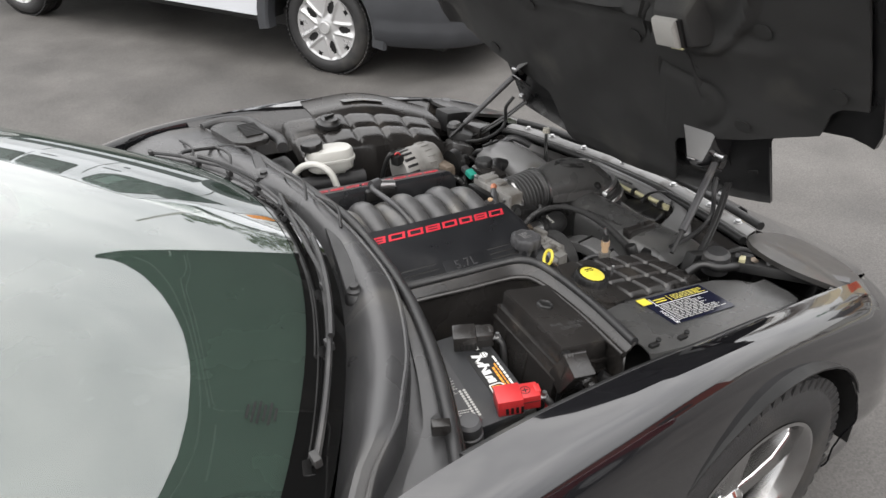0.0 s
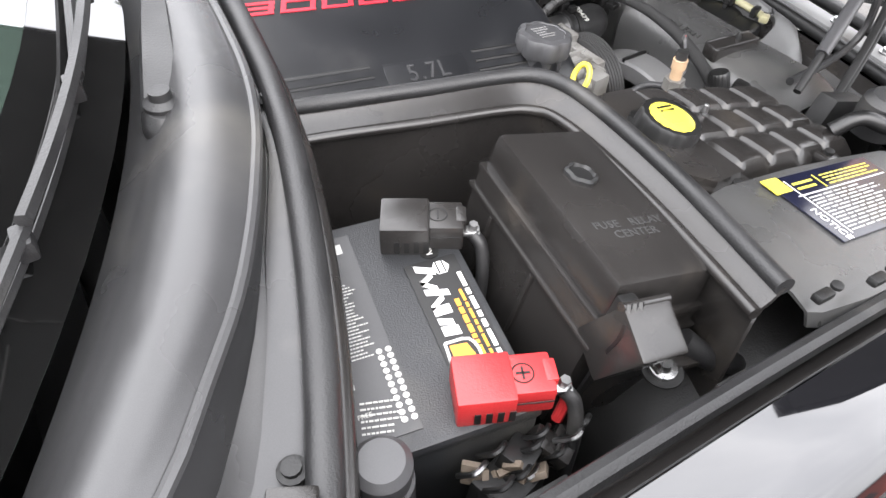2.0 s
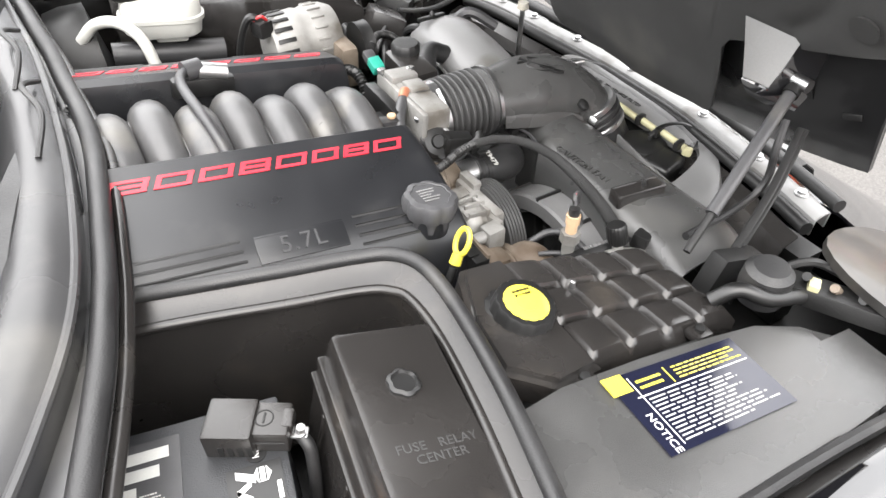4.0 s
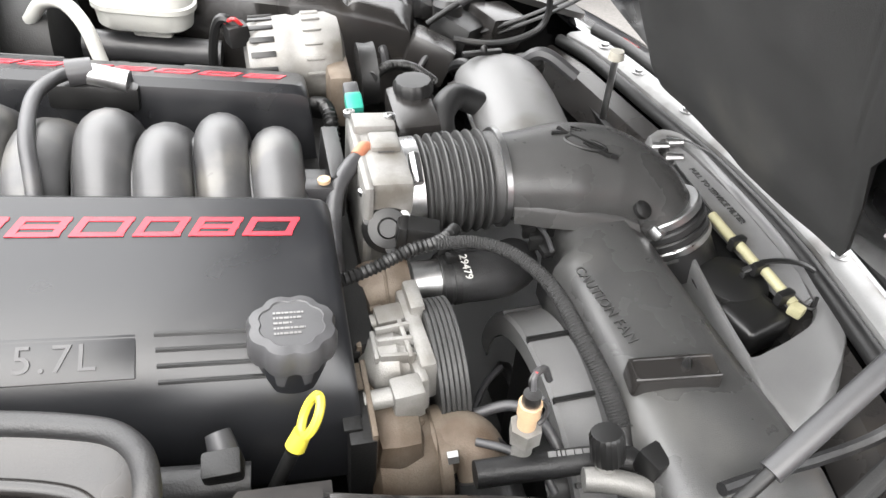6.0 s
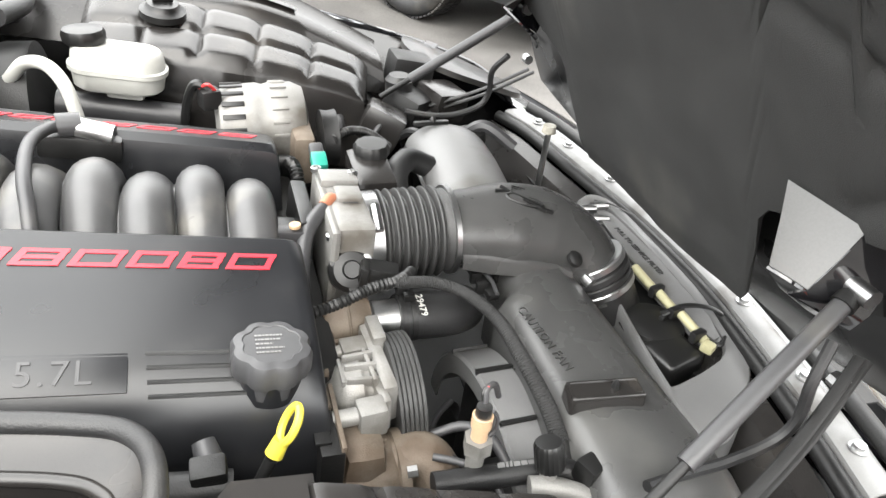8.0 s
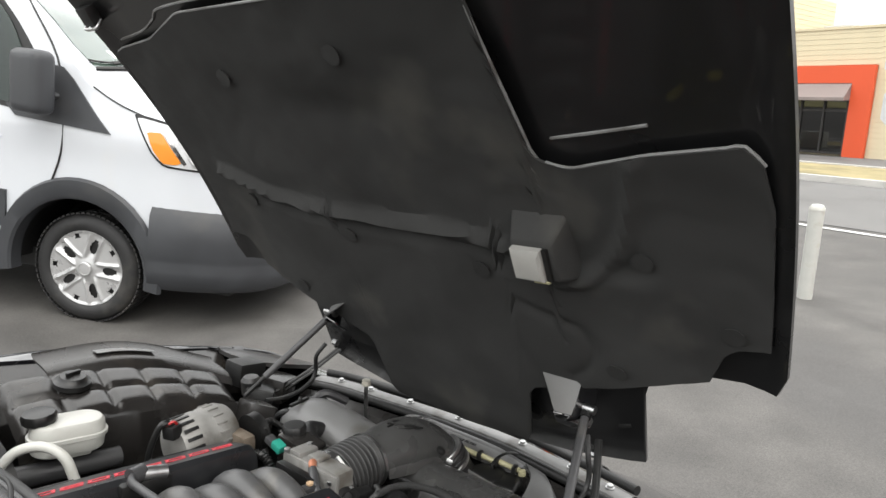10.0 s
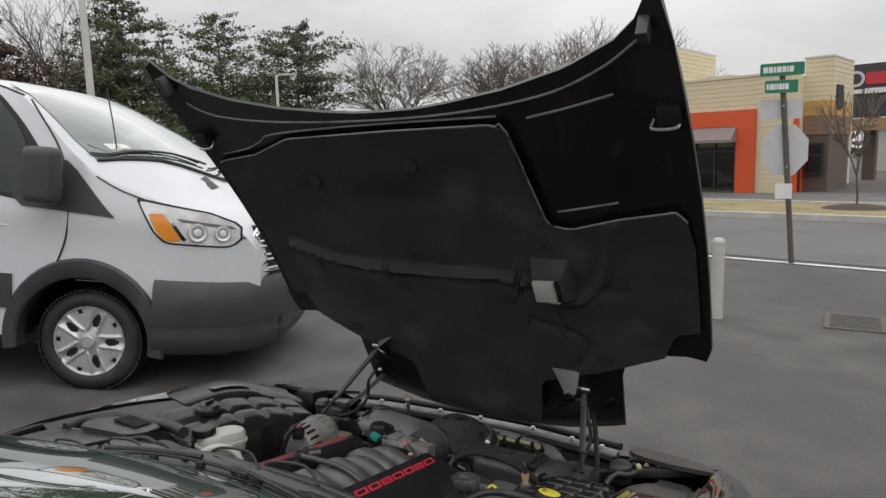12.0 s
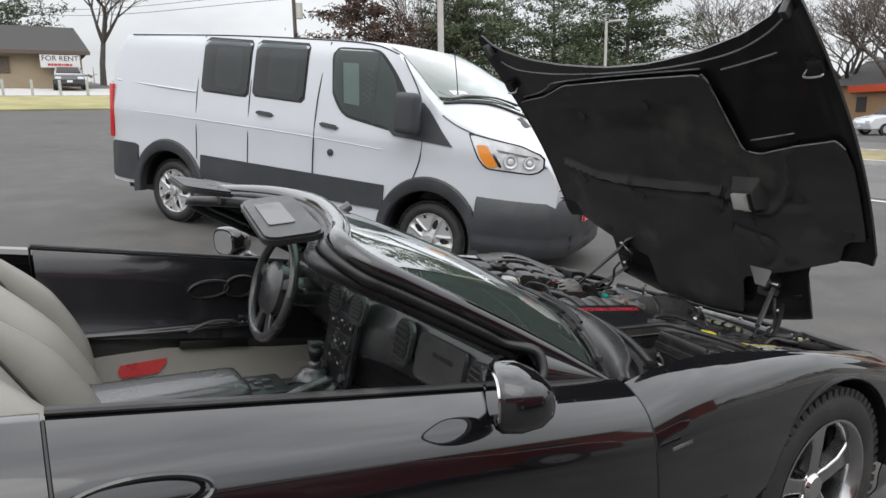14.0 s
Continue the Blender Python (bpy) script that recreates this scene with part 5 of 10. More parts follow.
part("duct_emblem", tube(BM(), [em @ Vector((0.026 * math.cos(a) + 0.010, 0.010 * math.sin(a) - 0.006, 0.001)) for a in [2 * math.pi * k / 14 for k in range(15)]], 0.0022, 6, 3), INKBLK, duct, "small raised emblem of plain loops")
for x, y, w, r in ((-0.024, 0.002, 0.020, 20), (-0.020, 0.010, 0.016, -35), (0.012, -0.002, 0.044, -14), (0.024, -0.012, 0.036, -20), (0.042, -0.016, 0.018, -5)):
    part("emblem_bar", box(BM(), (0, 0, 0.001), (w, 0.0038, 0.0045), m=em @ pose(x, y, 0, 0, 0, r)), INKBLK, duct)
EL = Vector((0.040, -0.030, -0.085)).normalized()
EP = Vector((0.473, -0.042, 0.590))
for k, (off, rad, mt) in enumerate(((-0.006, 0.0545, STEEL), (0.010, 0.0560, RUBBER), (0.024, 0.0545, RUBBER), (0.036, 0.0555, STEEL))):
    part("elbow_clamp", lathe(BM(), [(rad - 0.002, -0.006), (rad, -0.004), (rad, 0.004), (rad - 0.002, 0.006)], basis(EP + EL * off, EL.orthogonal(), EL.cross(EL.orthogonal())), 40), mt, car)
part("elbow_rubber", cyl(BM(), EP, EP + EL * 0.085, 0.053, 0.05, 32), RUBBER, car)
part("elbow_screw", box(BM(), (0.446, -0.086, 0.596), (0.022, 0.016, 0.014), (20, 20, 30), 0.003), STEEL, car)
part("elbow_screw", cyl(BM(), (0.466, -0.096, 0.574), (0.486, -0.098, 0.568), 0.006, seg=8), STEEL, car)
part("air_sensor", lathe(BM(), [(0.012, 0.0), (0.012, 0.006), (0.008, 0.009), (0.0, 0.010)], basis((0.418, -0.078, 0.630), (1, 0.3, -0.2), (0.1, 0.8, 0.5)), 18), DARK, car)

# smooth resonator lobe beside the duct
res = part("resonator", tube(BM(), [(0.350, 0.356, 0.560), (0.350, 0.345, 0.605), (0.348, 0.29, 0.627), (0.343, 0.20, 0.630), (0.335, 0.10, 0.625), (0.33, 0.02, 0.615)], [0.052, 0.062, 0.068, 0.068, 0.066, 0.062], 28, 8, flat=0.60, up=(0, 1, 0)), SATIN, car, "smooth satin grey air resonator")
part("resonator_tab", box(BM(), (0.325, 0.318, 0.666), (0.070, 0.010, 0.008), (0, 4, 10), 0.003), INKBLK, res)
part("resonator_stud", lathe(BM(), [(0.006, 0), (0.005, 0.006), (0, 0.011)], Matrix.Translation((0.328, 0.318, 0.669)), 8), INKBLK, res)
part("resonator_rim", tube(BM(), [(0.282, 0.33, 0.600), (0.279, 0.26, 0.620), (0.274, 0.18, 0.622), (0.268, 0.09, 0.612)], 0.004, 8, 6), SATIN, res)
part("bypass_hose", tube(BM(), [(0.225, 0.10, 0.60), (0.215, 0.14, 0.655), (0.245, 0.185, 0.665), (0.285, 0.195, 0.645)], 0.019, 14, 7), RUBBER, car)
# power steering reservoir
ps = part("fluid_reservoir", box(BM(), (0.172, 0.128, 0.655), (0.060, 0.105, 0.078), (4, 0, 0), 0.010), PLASTIC, car, "black fluid reservoir with a ribbed cap")
part("reservoir_cap", lathe(BM(), [(0.024, 0.0), (0.0275, 0.002), (0.0275, 0.014), (0.024, 0.019), (0.012, 0.0195), (0.0, 0.0185)], Matrix.Translation((0.180, 0.160, 0.692)), 48, 12, 0.06), INKBLK, ps)
part("reservoir_clip", box(BM(), (0.190, 0.072, 0.672), (0.026, 0.012, 0.014), (0, 0, 0), 0.003), INKBLK, ps)

# alternator on the far side
al = part("alternator", lathe(BM(), [(0.030, -0.075), (0.056, -0.068), (0.064, -0.05), (0.066, -0.01), (0.063, 0.0), (0.066, 0.01), (0.066, 0.045), (0.058, 0.062), (0.03, 0.068), (0.0, 0.068)], basis((0.035, 0.305, 0.685), (0, 1, 0), (0, 0, 1)), 40), ALU, car, "cast aluminium alternator")
for k in range(9):
    a = 0.3 + k * 0.32
    part("alternator_slot", box(BM(), (-0.012, 0.305 + 0.0655 * math.cos(a), 0.685 + 0.0655 * math.sin(a)), (0.034, 0.008, 0.003), (math.degrees(a) - 90, 0, 0), 0.001), INKBLK, al)
    part("alternator_fin", box(BM(), (0.058, 0.305 + 0.066 * math.cos(a + 0.16), 0.685 + 0.066 * math.sin(a + 0.16)), (0.026, 0.006, 0.006), (math.degrees(a + 0.16) - 90, 0, 0), 0.002), ALU, al)
part("alternator_bracket", box(BM(), (0.085, 0.262, 0.665), (0.035, 0.13, 0.08), (0, 3, 0), 0.012), RUSTALU, al)
part("alternator_plug", box(BM(), (-0.045, 0.285, 0.740), (0.03, 0.03, 0.03), (0, 0, 20), 0.005), DARK, al)
part("alternator_wire", tube(BM(), [(-0.04, 0.285, 0.750), (-0.065, 0.29, 0.76), (-0.085, 0.31, 0.70), (-0.09, 0.33, 0.62)], 0.007, 8, 6), INKBLK, al)
part("red_wire", tube(BM(), [(-0.035, 0.28, 0.753), (-0.045, 0.278, 0.764), (-0.058, 0.285, 0.757)], 0.0028, 8, 5), RED, al)
part("front_pulley", lathe(BM(), [(0.02, -0.012), (0.045, -0.012), (0.043, 0.0), (0.045, 0.012), (0.02, 0.014)], basis((0.128, 0.24, 0.685), (0, 1, 0), (0, 0, 1)), 32), DARK, car)
part("wire_loom", tube(BM(), [(0.13, 0.20, 0.70), (0.16, 0.24, 0.695), (0.20, 0.27, 0.675), (0.24, 0.285, 0.64)], 0.007, 8, 6, 0.0012, 0.005), INKBLK, car)
part("wire_loom", tube(BM(), [(0.045, 0.16, 0.69), (0.058, 0.13, 0.70), (0.062, 0.10, 0.69), (0.06, 0.08, 0.65)], 0.009, 8, 6, 0.0015, 0.006), INKBLK, car)

# front of the engine: pump, tensioner, belt, hoses
XA = lambda x, y, z: basis((x, y, z), (0, 1, 0), (0, 0, 1))
wp = part("water_pump", box(BM(), (0.068, -0.200, 0.555), (0.050, 0.26, 0.11), (0, 4, 0), 0.022), RUSTALU, car, "stained cast aluminium water pump")
part("pump_neck", lathe(BM(), [(0.0, -0.034), (0.016, -0.033), (0.027, -0.026), (0.031, -0.014), (0.031, 0.020), (0.029, 0.024), (0.029, 0.029), (0.0, 0.029)], XA(0.086, -0.126, 0.612), 28), RUSTALU, wp)
part("neck_seam", tube(BM(), [(0.088, -0.126 + 0.0315 * math.cos(a), 0.612 + 0.0315 * math.sin(a)) for a in [radians(10 + 16 * k) for k in range(11)]], 0.0022, 6, 3), RUSTALU, wp)
part("pump_outlet", cyl(BM(), (0.112, -0.126, 0.612), (0.150, -0.126, 0.611), 0.0235, 0.0235, 28), STEEL, wp)
part("outlet_bead", lathe(BM(), [(0.0235, -0.003), (0.0255, 0.0), (0.0235, 0.003)], XA(0.117, -0.126, 0.612), 28), STEEL, wp)
part("pump_rib", box(BM(), (0.060, -0.165, 0.606), (0.040, 0.008, 0.03), (0, 4, 10), 0.003), RUSTALU, wp)
ph = part("pump_housing", lathe(BM(), [(0.0, -0.040), (0.030, -0.039), (0.042, -0.030), (0.045, -0.014), (0.045, 0.020), (0.042, 0.024), (0.046, 0.026), (0.046, 0.036), (0.0, 0.036)], XA(0.080, -0.300, 0.545), 32), RUSTALU, wp)
part("housing_rib", tube(BM(), [(0.052, -0.262, 0.586), (0.066, -0.272, 0.592), (0.082, -0.280, 0.590), (0.096, -0.296, 0.592)], 0.0032, 6, 5), RUSTALU, ph)
part("pump_elbow", tube(BM(), [(0.110, -0.302, 0.560), (0.134, -0.306, 0.566), (0.146, -0.322, 0.560), (0.150, -0.350, 0.53)], [0.030, 0.029, 0.027, 0.026], 18, 6), RUSTALU, wp)
part("elbow_bolt", cyl(BM(), (0.112, -0.330, 0.580), (0.122, -0.331, 0.581), 0.0065, seg=6), STEEL, wp)
part("lower_hose", cyl(BM(), (0.148, -0.335, 0.552), (0.162, -0.390, 0.50), 0.030, 0.030, 24), RUBBER, wp)
part("hose_band", tube(BM(), [(0.122, -0.328, 0.574), (0.142, -0.318, 0.584), (0.164, -0.322, 0.578), (0.178, -0.336, 0.56)], 0.0035, 8, 6), INKBLK, wp)
te = part("belt_tensioner", lathe(BM(), [(0.0, -0.024), (0.012, -0.024), (0.016, -0.018), (0.028, -0.013), (0.033, -0.006), (0.034, 0.012), (0.031, 0.016), (0.031, 0.022), (0.0, 0.022)], XA(0.070, -0.232, 0.608), 28), ALU, car, "cast aluminium belt tensioner")
part("tensioner_plate", box(BM(), (0.106, -0.212, 0.612), (0.018, 0.108, 0.052), (0, 0, 3), 0.006), ALU, te)
part("tensioner_plate", box(BM(), (0.111, -0.178, 0.630), (0.016, 0.042, 0.036), (0, 0, 2), 0.004), ALU, te)
part("tensioner_pad", box(BM(), (0.098, -0.255, 0.612), (0.012, 0.052, 0.046), (0, 0, 6), 0.005), ALU, te)
for y, z, d in ((-0.216, 0.642, 4), (-0.234, 0.644, -3), (-0.250, 0.639, -8)):
    part("tensioner_rib", box(BM(), (0.082, y, z - 0.002), (0.034, 0.0045, 0.012), (0, 0, d), 0.0015), ALU, te)
part("tensioner_rib", box(BM(), (0.092, -0.232, 0.638), (0.005, 0.050, 0.014), (0, 0, 4), 0.0015), ALU, te)
part("tensioner_rib", box(BM(), (0.062, -0.232, 0.636), (0.005, 0.036, 0.010), (0, 0, 0), 0.0015), ALU, te)
for y in (-0.188, -0.282):
    part("tensioner_ear", box(BM(), (0.084, y, 0.618), (0.030, 0.026, 0.036), (0, 0, 4), 0.004), ALU, te)
    part("tensioner_bolt", cyl(BM(), (0.044, y, 0.622), (0.072, y, 0.623), 0.0095, 0.0095, 14), ALU, te)
    part("bolt_tip", cyl(BM(), (0.034, y, 0.6215), (0.046, y, 0.622), 0.0055, seg=10), STEEL, te)
part("belt_pulley", lathe(BM(), [(0.015, -0.016), (0.060, -0.016), (0.072, -0.014), (0.072, 0.014), (0.060, 0.016), (0.015, 0.016)], XA(0.133, -0.215, 0.568), 48), DARK, car)
ribs = [(0.0725, -0.0165)] + [p for k in range(6) for p in ((0.0752, -0.0155 + 0.0052 * k), (0.0752, -0.0122 + 0.0052 * k), (0.0727, -0.0112 + 0.0052 * k))]
part("drive_belt", lathe(BM(), ribs, XA(0.1325, -0.215, 0.568), 56), BELT, car, "ribbed black drive belt")
rh = part("radiator_hose", tube(BM(), [(0.148, -0.126, 0.611), (0.185, -0.124, 0.606), (0.222, -0.114, 0.596), (0.250, -0.085, 0.575), (0.268, -0.05, 0.545)], [0.0285, 0.0295, 0.0305, 0.032, 0.034], 22, 7), RUBBER, car, "thick black radiator hose")
for x in (0.156, 0.168):
    part("spring_clip", lathe(BM(), [(0.0292, -0.0035), (0.0308, -0.0035), (0.0308, 0.0035), (0.0292, 0.0035)], XA(x, -0.1255, 0.609), 32), DARK, rh)
part("clip_ear", box(BM(), (0.160, -0.112, 0.642), (0.016, 0.010, 0.012), (0, 0, 0), 0.002), DARK, rh)
part("clip_ear", box(BM(), (0.164, -0.128, 0.643), (0.014, 0.010, 0.010), (0, 0, 0), 0.002), DARK, rh)
part("hose_digits", words("29479", 0.0125, basis((0.178, -0.138, 0.6355), (0.05, -0.92, -0.35), (1, 0.02, -0.08)), 0.0006), LAMPLENS, rh)
loom = [(0.142, -0.138, 0.675), (0.186, -0.139, 0.670), (0.223, -0.161, 0.665), (0.250, -0.205, 0.655), (0.261, -0.264, 0.640), (0.273, -0.306, 0.615), (0.279, -0.340, 0.590)]
sv = part("sleeved_loom", tube(BM(), loom, [0.0066, 0.0070, 0.0075, 0.0080, 0.0088, 0.0098, 0.0100], 14, 8, 0.0004, 0.003), BRAID, car, "black braided cable sleeve")
rng = random.Random(5)
for k in range(10):
    a = 2 * math.pi * k / 10
    p = Vector((0.279 + 0.009 * math.cos(a), -0.340, 0.590 + 0.009 * math.sin(a)))
    part("frayed_thread", tube(BM(), [p, p + Vector((rng.uniform(-0.004, 0.004), -0.008, rng.uniform(-0.002, 0.004)))], 0.0009, 5, 2), BRAID, sv)
part("loom_tail", tube(BM(), [(0.279, -0.338, 0.590), (0.278, -0.365, 0.578), (0.286, -0.392, 0.566), (0.31, -0.402, 0.552)], 0.0105, 12, 6), RUBBER, car)
part("split_loom", tube(BM(), [(0.012, -0.172, 0.660), (0.024, -0.166, 0.665), (0.050, -0.163, 0.668), (0.078, -0.155, 0.670), (0.112, -0.143, 0.674), (0.142, -0.137, 0.675), (0.160, -0.124, 0.672), (0.172, -0.106, 0.664)], 0.0066, 10, 8, 0.0010, 0.0050), INKBLK, car)
# narrow rods and lines in the gap
for pts, r in ((((0.150, -0.21, 0.56), (0.152, -0.25, 0.52), (0.155, -0.33, 0.47)), 0.004), (((0.155, -0.25, 0.50), (0.19, -0.20, 0.50), (0.22, -0.17, 0.49)), 0.004),
               (((0.14, -0.325, 0.590), (0.165, -0.340, 0.592), (0.19, -0.356, 0.585), (0.20, -0.38, 0.57)), 0.0040)):
    part("fluid_line", tube(BM(), pts, r, 10, 6), GREYP, car)
# bracket plates by the cover's end
for y, w in ((-0.178, 0.098), (-0.284, 0.090)):
    cb = part("cover_bracket", box(BM(), (0.034, y, 0.578), (0.024, w, 0.10), (0, 4, 0), 0.003), DARK, car)
    part("bracket_lip", box(BM(), (0.045, y, 0.588), (0.005, w * 0.96, 0.09), (0, 4, 0), 0.001), RUSTALU, cb)
    part("bracket_top", box(BM(), (0.034, y + 0.30 * w, 0.629), (0.022, w * 0.34, 0.004), (0, 4, 0), 0.001), RUSTALU, cb)
    part("bracket_gap", box(BM(), (0.030, y - 0.012, 0.6300), (0.016, w * 0.45, 0.004), (0, 4, 0), 0.001), DARK, cb)
# fan ring
fr = BM()
sheet(fr, [[Vector((x, -0.235 + r * math.cos(a), 0.372 + r * math.sin(a))) for x, r in ((0.236, 0.165), (0.236, 0.190), (0.240, 0.194), (0.286, 0.194), (0.286, 0.16))] for a in [radians(8 + 164 * k / 36) for k in range(37)]])
fan = part("fan_ring", fr, SATIN, car, "dark grey cooling fan ring", solid=0.003)
for a in (52, 78, 103, 128):
    a = radians(a)
    part("ring_rib", box(BM(), (0.262, -0.235 + 0.195 * math.cos(a), 0.372 + 0.195 * math.sin(a)), (0.050, 0.005, 0.006), (math.degrees(a) - 90, 0, 0)), INKBLK, fan)
for k in range(7):
    part("fan_blade", box(BM(), (0.25, -0.235 + 0.085 * math.cos(k * 0.9), 0.372 + 0.085 * math.sin(k * 0.9)), (0.02, 0.13, 0.045), (math.degrees(k * 0.9), 25, 0), 0.004), INKBLK, fan)
part("fan_motor", cyl(BM(), (0.212, -0.316, 0.47), (0.262, -0.316, 0.47), 0.05, None, 28), INKBLK, fan)
# fan shroud with its warning
rows = []
for k in range(31):
    y = -0.030 - 0.440 * k / 30
    e = 0.016 * smooth(0.88, 1.0, k / 30)
    xl, xr = interp(-y, [(0.03, 0.297), (0.20, 0.288), (0.47, 0.274)]), interp(-y, [(0.03, 0.437), (0.30, 0.440), (0.47, 0.447)])
    xl += 0.022 * (1 - smooth(0.095, 0.115, -y))
    rows.append([Vector((x, y, z - e)) for x, z in ((xl - 0.001, 0.46), (xl - 0.001, 0.572), (xl + 0.002, 0.592), (xl + 0.010, 0.606), (xl + 0.024, 0.614), (xl + 0.05, 0.619), (xl + 0.082, 0.618), (xr - 0.032, 0.610), (xr - 0.012, 0.598), (xr - 0.003, 0.580), (xr + 0.002, 0.54), (xr + 0.006, 0.46))])
shroud = part("fan_shroud", sheet(BM(), rows), GRAINP, car, "black plastic fan shroud with moulded lettering", solid=0.004)
tm = basis((0.3155, -0.206, 0.6172), (0.11, -1, 0), (0.97, 0.11, 0.16))
part("shroud_lettering", words("CAUTION FAN", 0.0165, tm, 0.0009, 1.1), EMBOSS, shroud, "raised moulded letters")
bm2 = basis((0.339, -0.313, 0.6215), (0.988, -0.15, 0.02), (0.15, 0.988, 0.0))
tab = part("shroud_tab", loft(BM(), [[bm2 @ Vector((x * k, y * k, z)) for x, y in rounded(0.088, 0.031, 0.005, 3)] for z, k in ((-0.012, 1.0), (0.006, 0.98), (0.009, 0.93))]), PLASTIC, shroud)
part("tab_rim", tube(BM(), [bm2 @ Vector((x, y, 0.009)) for x, y in rounded(0.080, 0.024, 0.004, 3)], 0.0016, 6, 2), PLASTIC, tab)
part("tab_stud", lathe(BM(), [(0.0055, 0), (0.004, 0.006), (0.0, 0.012)], bm2 @ pose(0.012, 0.002, 0.009), 6), INKBLK, tab)
ledge = part("shroud_ledge", box(BM(), (0.290, -0.066, 0.600), (0.016, 0.072, 0.010), (0, 0, 6), 0.003), INKBLK, shroud)
part("ledge_rail", tube(BM(), [(0.291, -0.032, 0.606), (0.297, -0.075, 0.610), (0.293, -0.108, 0.612)], 0.003, 6, 5), GREYP, ledge)
for y in (-0.058, -0.082):
    part("ledge_clip", box(BM(), (0.282, y, 0.604), (0.016, 0.008, 0.018), (0, 0, 0), 0.002), INKBLK, ledge)
part("shroud_foot", box(BM(), (0.290, -0.385, 0.598), (0.030, 0.026, 0.026), (0, 6, 20), 0.005), INKBLK, shroud)
# air filter box: a smooth tray round a dark recess, its lid, the inlet motor and the adjuster rods
TRAY = [(0.575, 0.186), (0.613, 0.204), (0.645, 0.165), (0.648, 0.04), (0.650, -0.09), (0.648, -0.17), (0.622, -0.25), (0.56, -0.315), (0.505, -0.350), (0.467, -0.345), (0.466, -0.276), (0.484, -0.156), (0.510, -0.02), (0.545, 0.10)]
WELL = [(0.580, 0.160), (0.600, 0.172), (0.622, 0.140), (0.627, 0.04), (0.624, -0.09), (0.614, -0.185), (0.592, -0.226), (0.548, -0.246), (0.510, -0.257), (0.484, -0.263), (0.481, -0.252), (0.492, -0.156), (0.517, -0.02), (0.554, 0.09)]
TRAY = [(p.x, p.y) for p in curve([(x, y, 0) for x, y in TRAY + TRAY[:1]], 3)]
WELL = [(p.x, p.y) for p in curve([(x, y, 0) for x, y in WELL + WELL[:1]], 3)]
tray_z = lambda x, y: 0.558 + 0.02 * (0.56 - x) + 0.02 * (y + 0.1)
rows = []
for (ox, oy), (ix, iy) in zip(TRAY, WELL):
    dx, dy = ix - ox, iy - oy
    pts = [(ox - 0.06 * dx, oy - 0.06 * dy, -0.055), (ox - 0.02 * dx, oy - 0.02 * dy, -0.014), (ox + 0.12 * dx, oy + 0.12 * dy, -0.003), (ox + 0.35 * dx, oy + 0.35 * dy, 0.0), (ox + 0.8 * dx, oy + 0.8 * dy, 0.0), (ox + 0.97 * dx, oy + 0.97 * dy, -0.003), (ix, iy, -0.010), (ix, iy, -0.075)]
    rows.append([Vector((x, y, tray_z(x, y) + z)) for x, y, z in pts])
ab = part("filter_box", sheet(BM(), rows), SATIN, car, "satin grey air filter tray with a lid and a round inlet motor", solid=0.003)
# floor coloured black, unlike the tray, to make the recess dark
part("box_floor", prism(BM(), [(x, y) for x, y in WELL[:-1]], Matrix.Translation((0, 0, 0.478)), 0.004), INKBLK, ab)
lid = part("box_lid", prism(BM(), [(0.586, 0.155), (0.604, 0.160), (0.617, 0.12), (0.620, 0.0), (0.613, -0.16), (0.604, -0.203), (0.584, -0.212), (0.577, -0.16), (0.572, -0.02), (0.578, 0.09)], basis((0, 0, 0.558), (1, 0, -0.03), (0, 1, 0.01)), 0.022, 0.004), SATIN, ab, "long grey filter lid with moulded lettering")
part("lid_lettering", words("PULL TO SERVICE FILTER", 0.0125, basis((0.597, 0.012, 0.5632), (0.03, -1, 0), (0.99, 0.03, 0.0)), 0.0009), EMBOSS, lid)
part("lid_seam", tube(BM(), [(0.606, -0.205, 0.562), (0.585, -0.217, 0.561), (0.572, -0.160, 0.562), (0.567, -0.02, 0.562), (0.573, 0.092, 0.565)], 0.0025, 6, 6), INKBLK, lid)
mo = part("inlet_motor", lathe(BM(), [(0.046, -0.055), (0.047, -0.008), (0.044, 0.002), (0.036, 0.006), (0.016, 0.008), (0.0, 0.008)], basis((0.536, -0.140, 0.545), (1, 0, -0.05), (0, 1, 0)), 40), INKBLK, ab, "round black inlet motor")
part("motor_key", box(BM(), (0.549, -0.142, 0.556), (0.016, 0.008, 0.008), (0, 0, 25), 0.002), DARK, mo)
part("motor_rim", tube(BM(), [(0.536 + 0.047 * math.cos(a), -0.140 + 0.047 * math.sin(a), 0.538 - 0.002 * math.cos(a)) for a in [radians(80 + 220 * k / 16) for k in range(17)]], 0.003, 6, 2), PLASTIC, mo)
part("motor_box", box(BM(), (0.532, -0.196, 0.524), (0.076, 0.062, 0.05), (0, 0, 14), 0.014, 3), INKBLK, ab)
for y0, y1, x in ((-0.030, -0.088, 0.566), (-0.096, -0.138, 0.568), (-0.148, -0.206, 0.572)):
    part("cream_rod", cyl(BM(), (x, y0, 0.562), (x + 0.003, y1, 0.558), 0.0068, seg=14), CREAMP, ab, "cream plastic adjuster rod")
part("rod_end", box(BM(), (0.574, -0.213, 0.556), (0.018, 0.018, 0.014), (0, 0, 30), 0.004), CREAMP, ab)
for y in (-0.092, -0.143, -0.196):
    part("rod_clip", box(BM(), (0.566, y, 0.563), (0.024, 0.011, 0.018), (0, 0, 12), 0.003), INKBLK, ab)
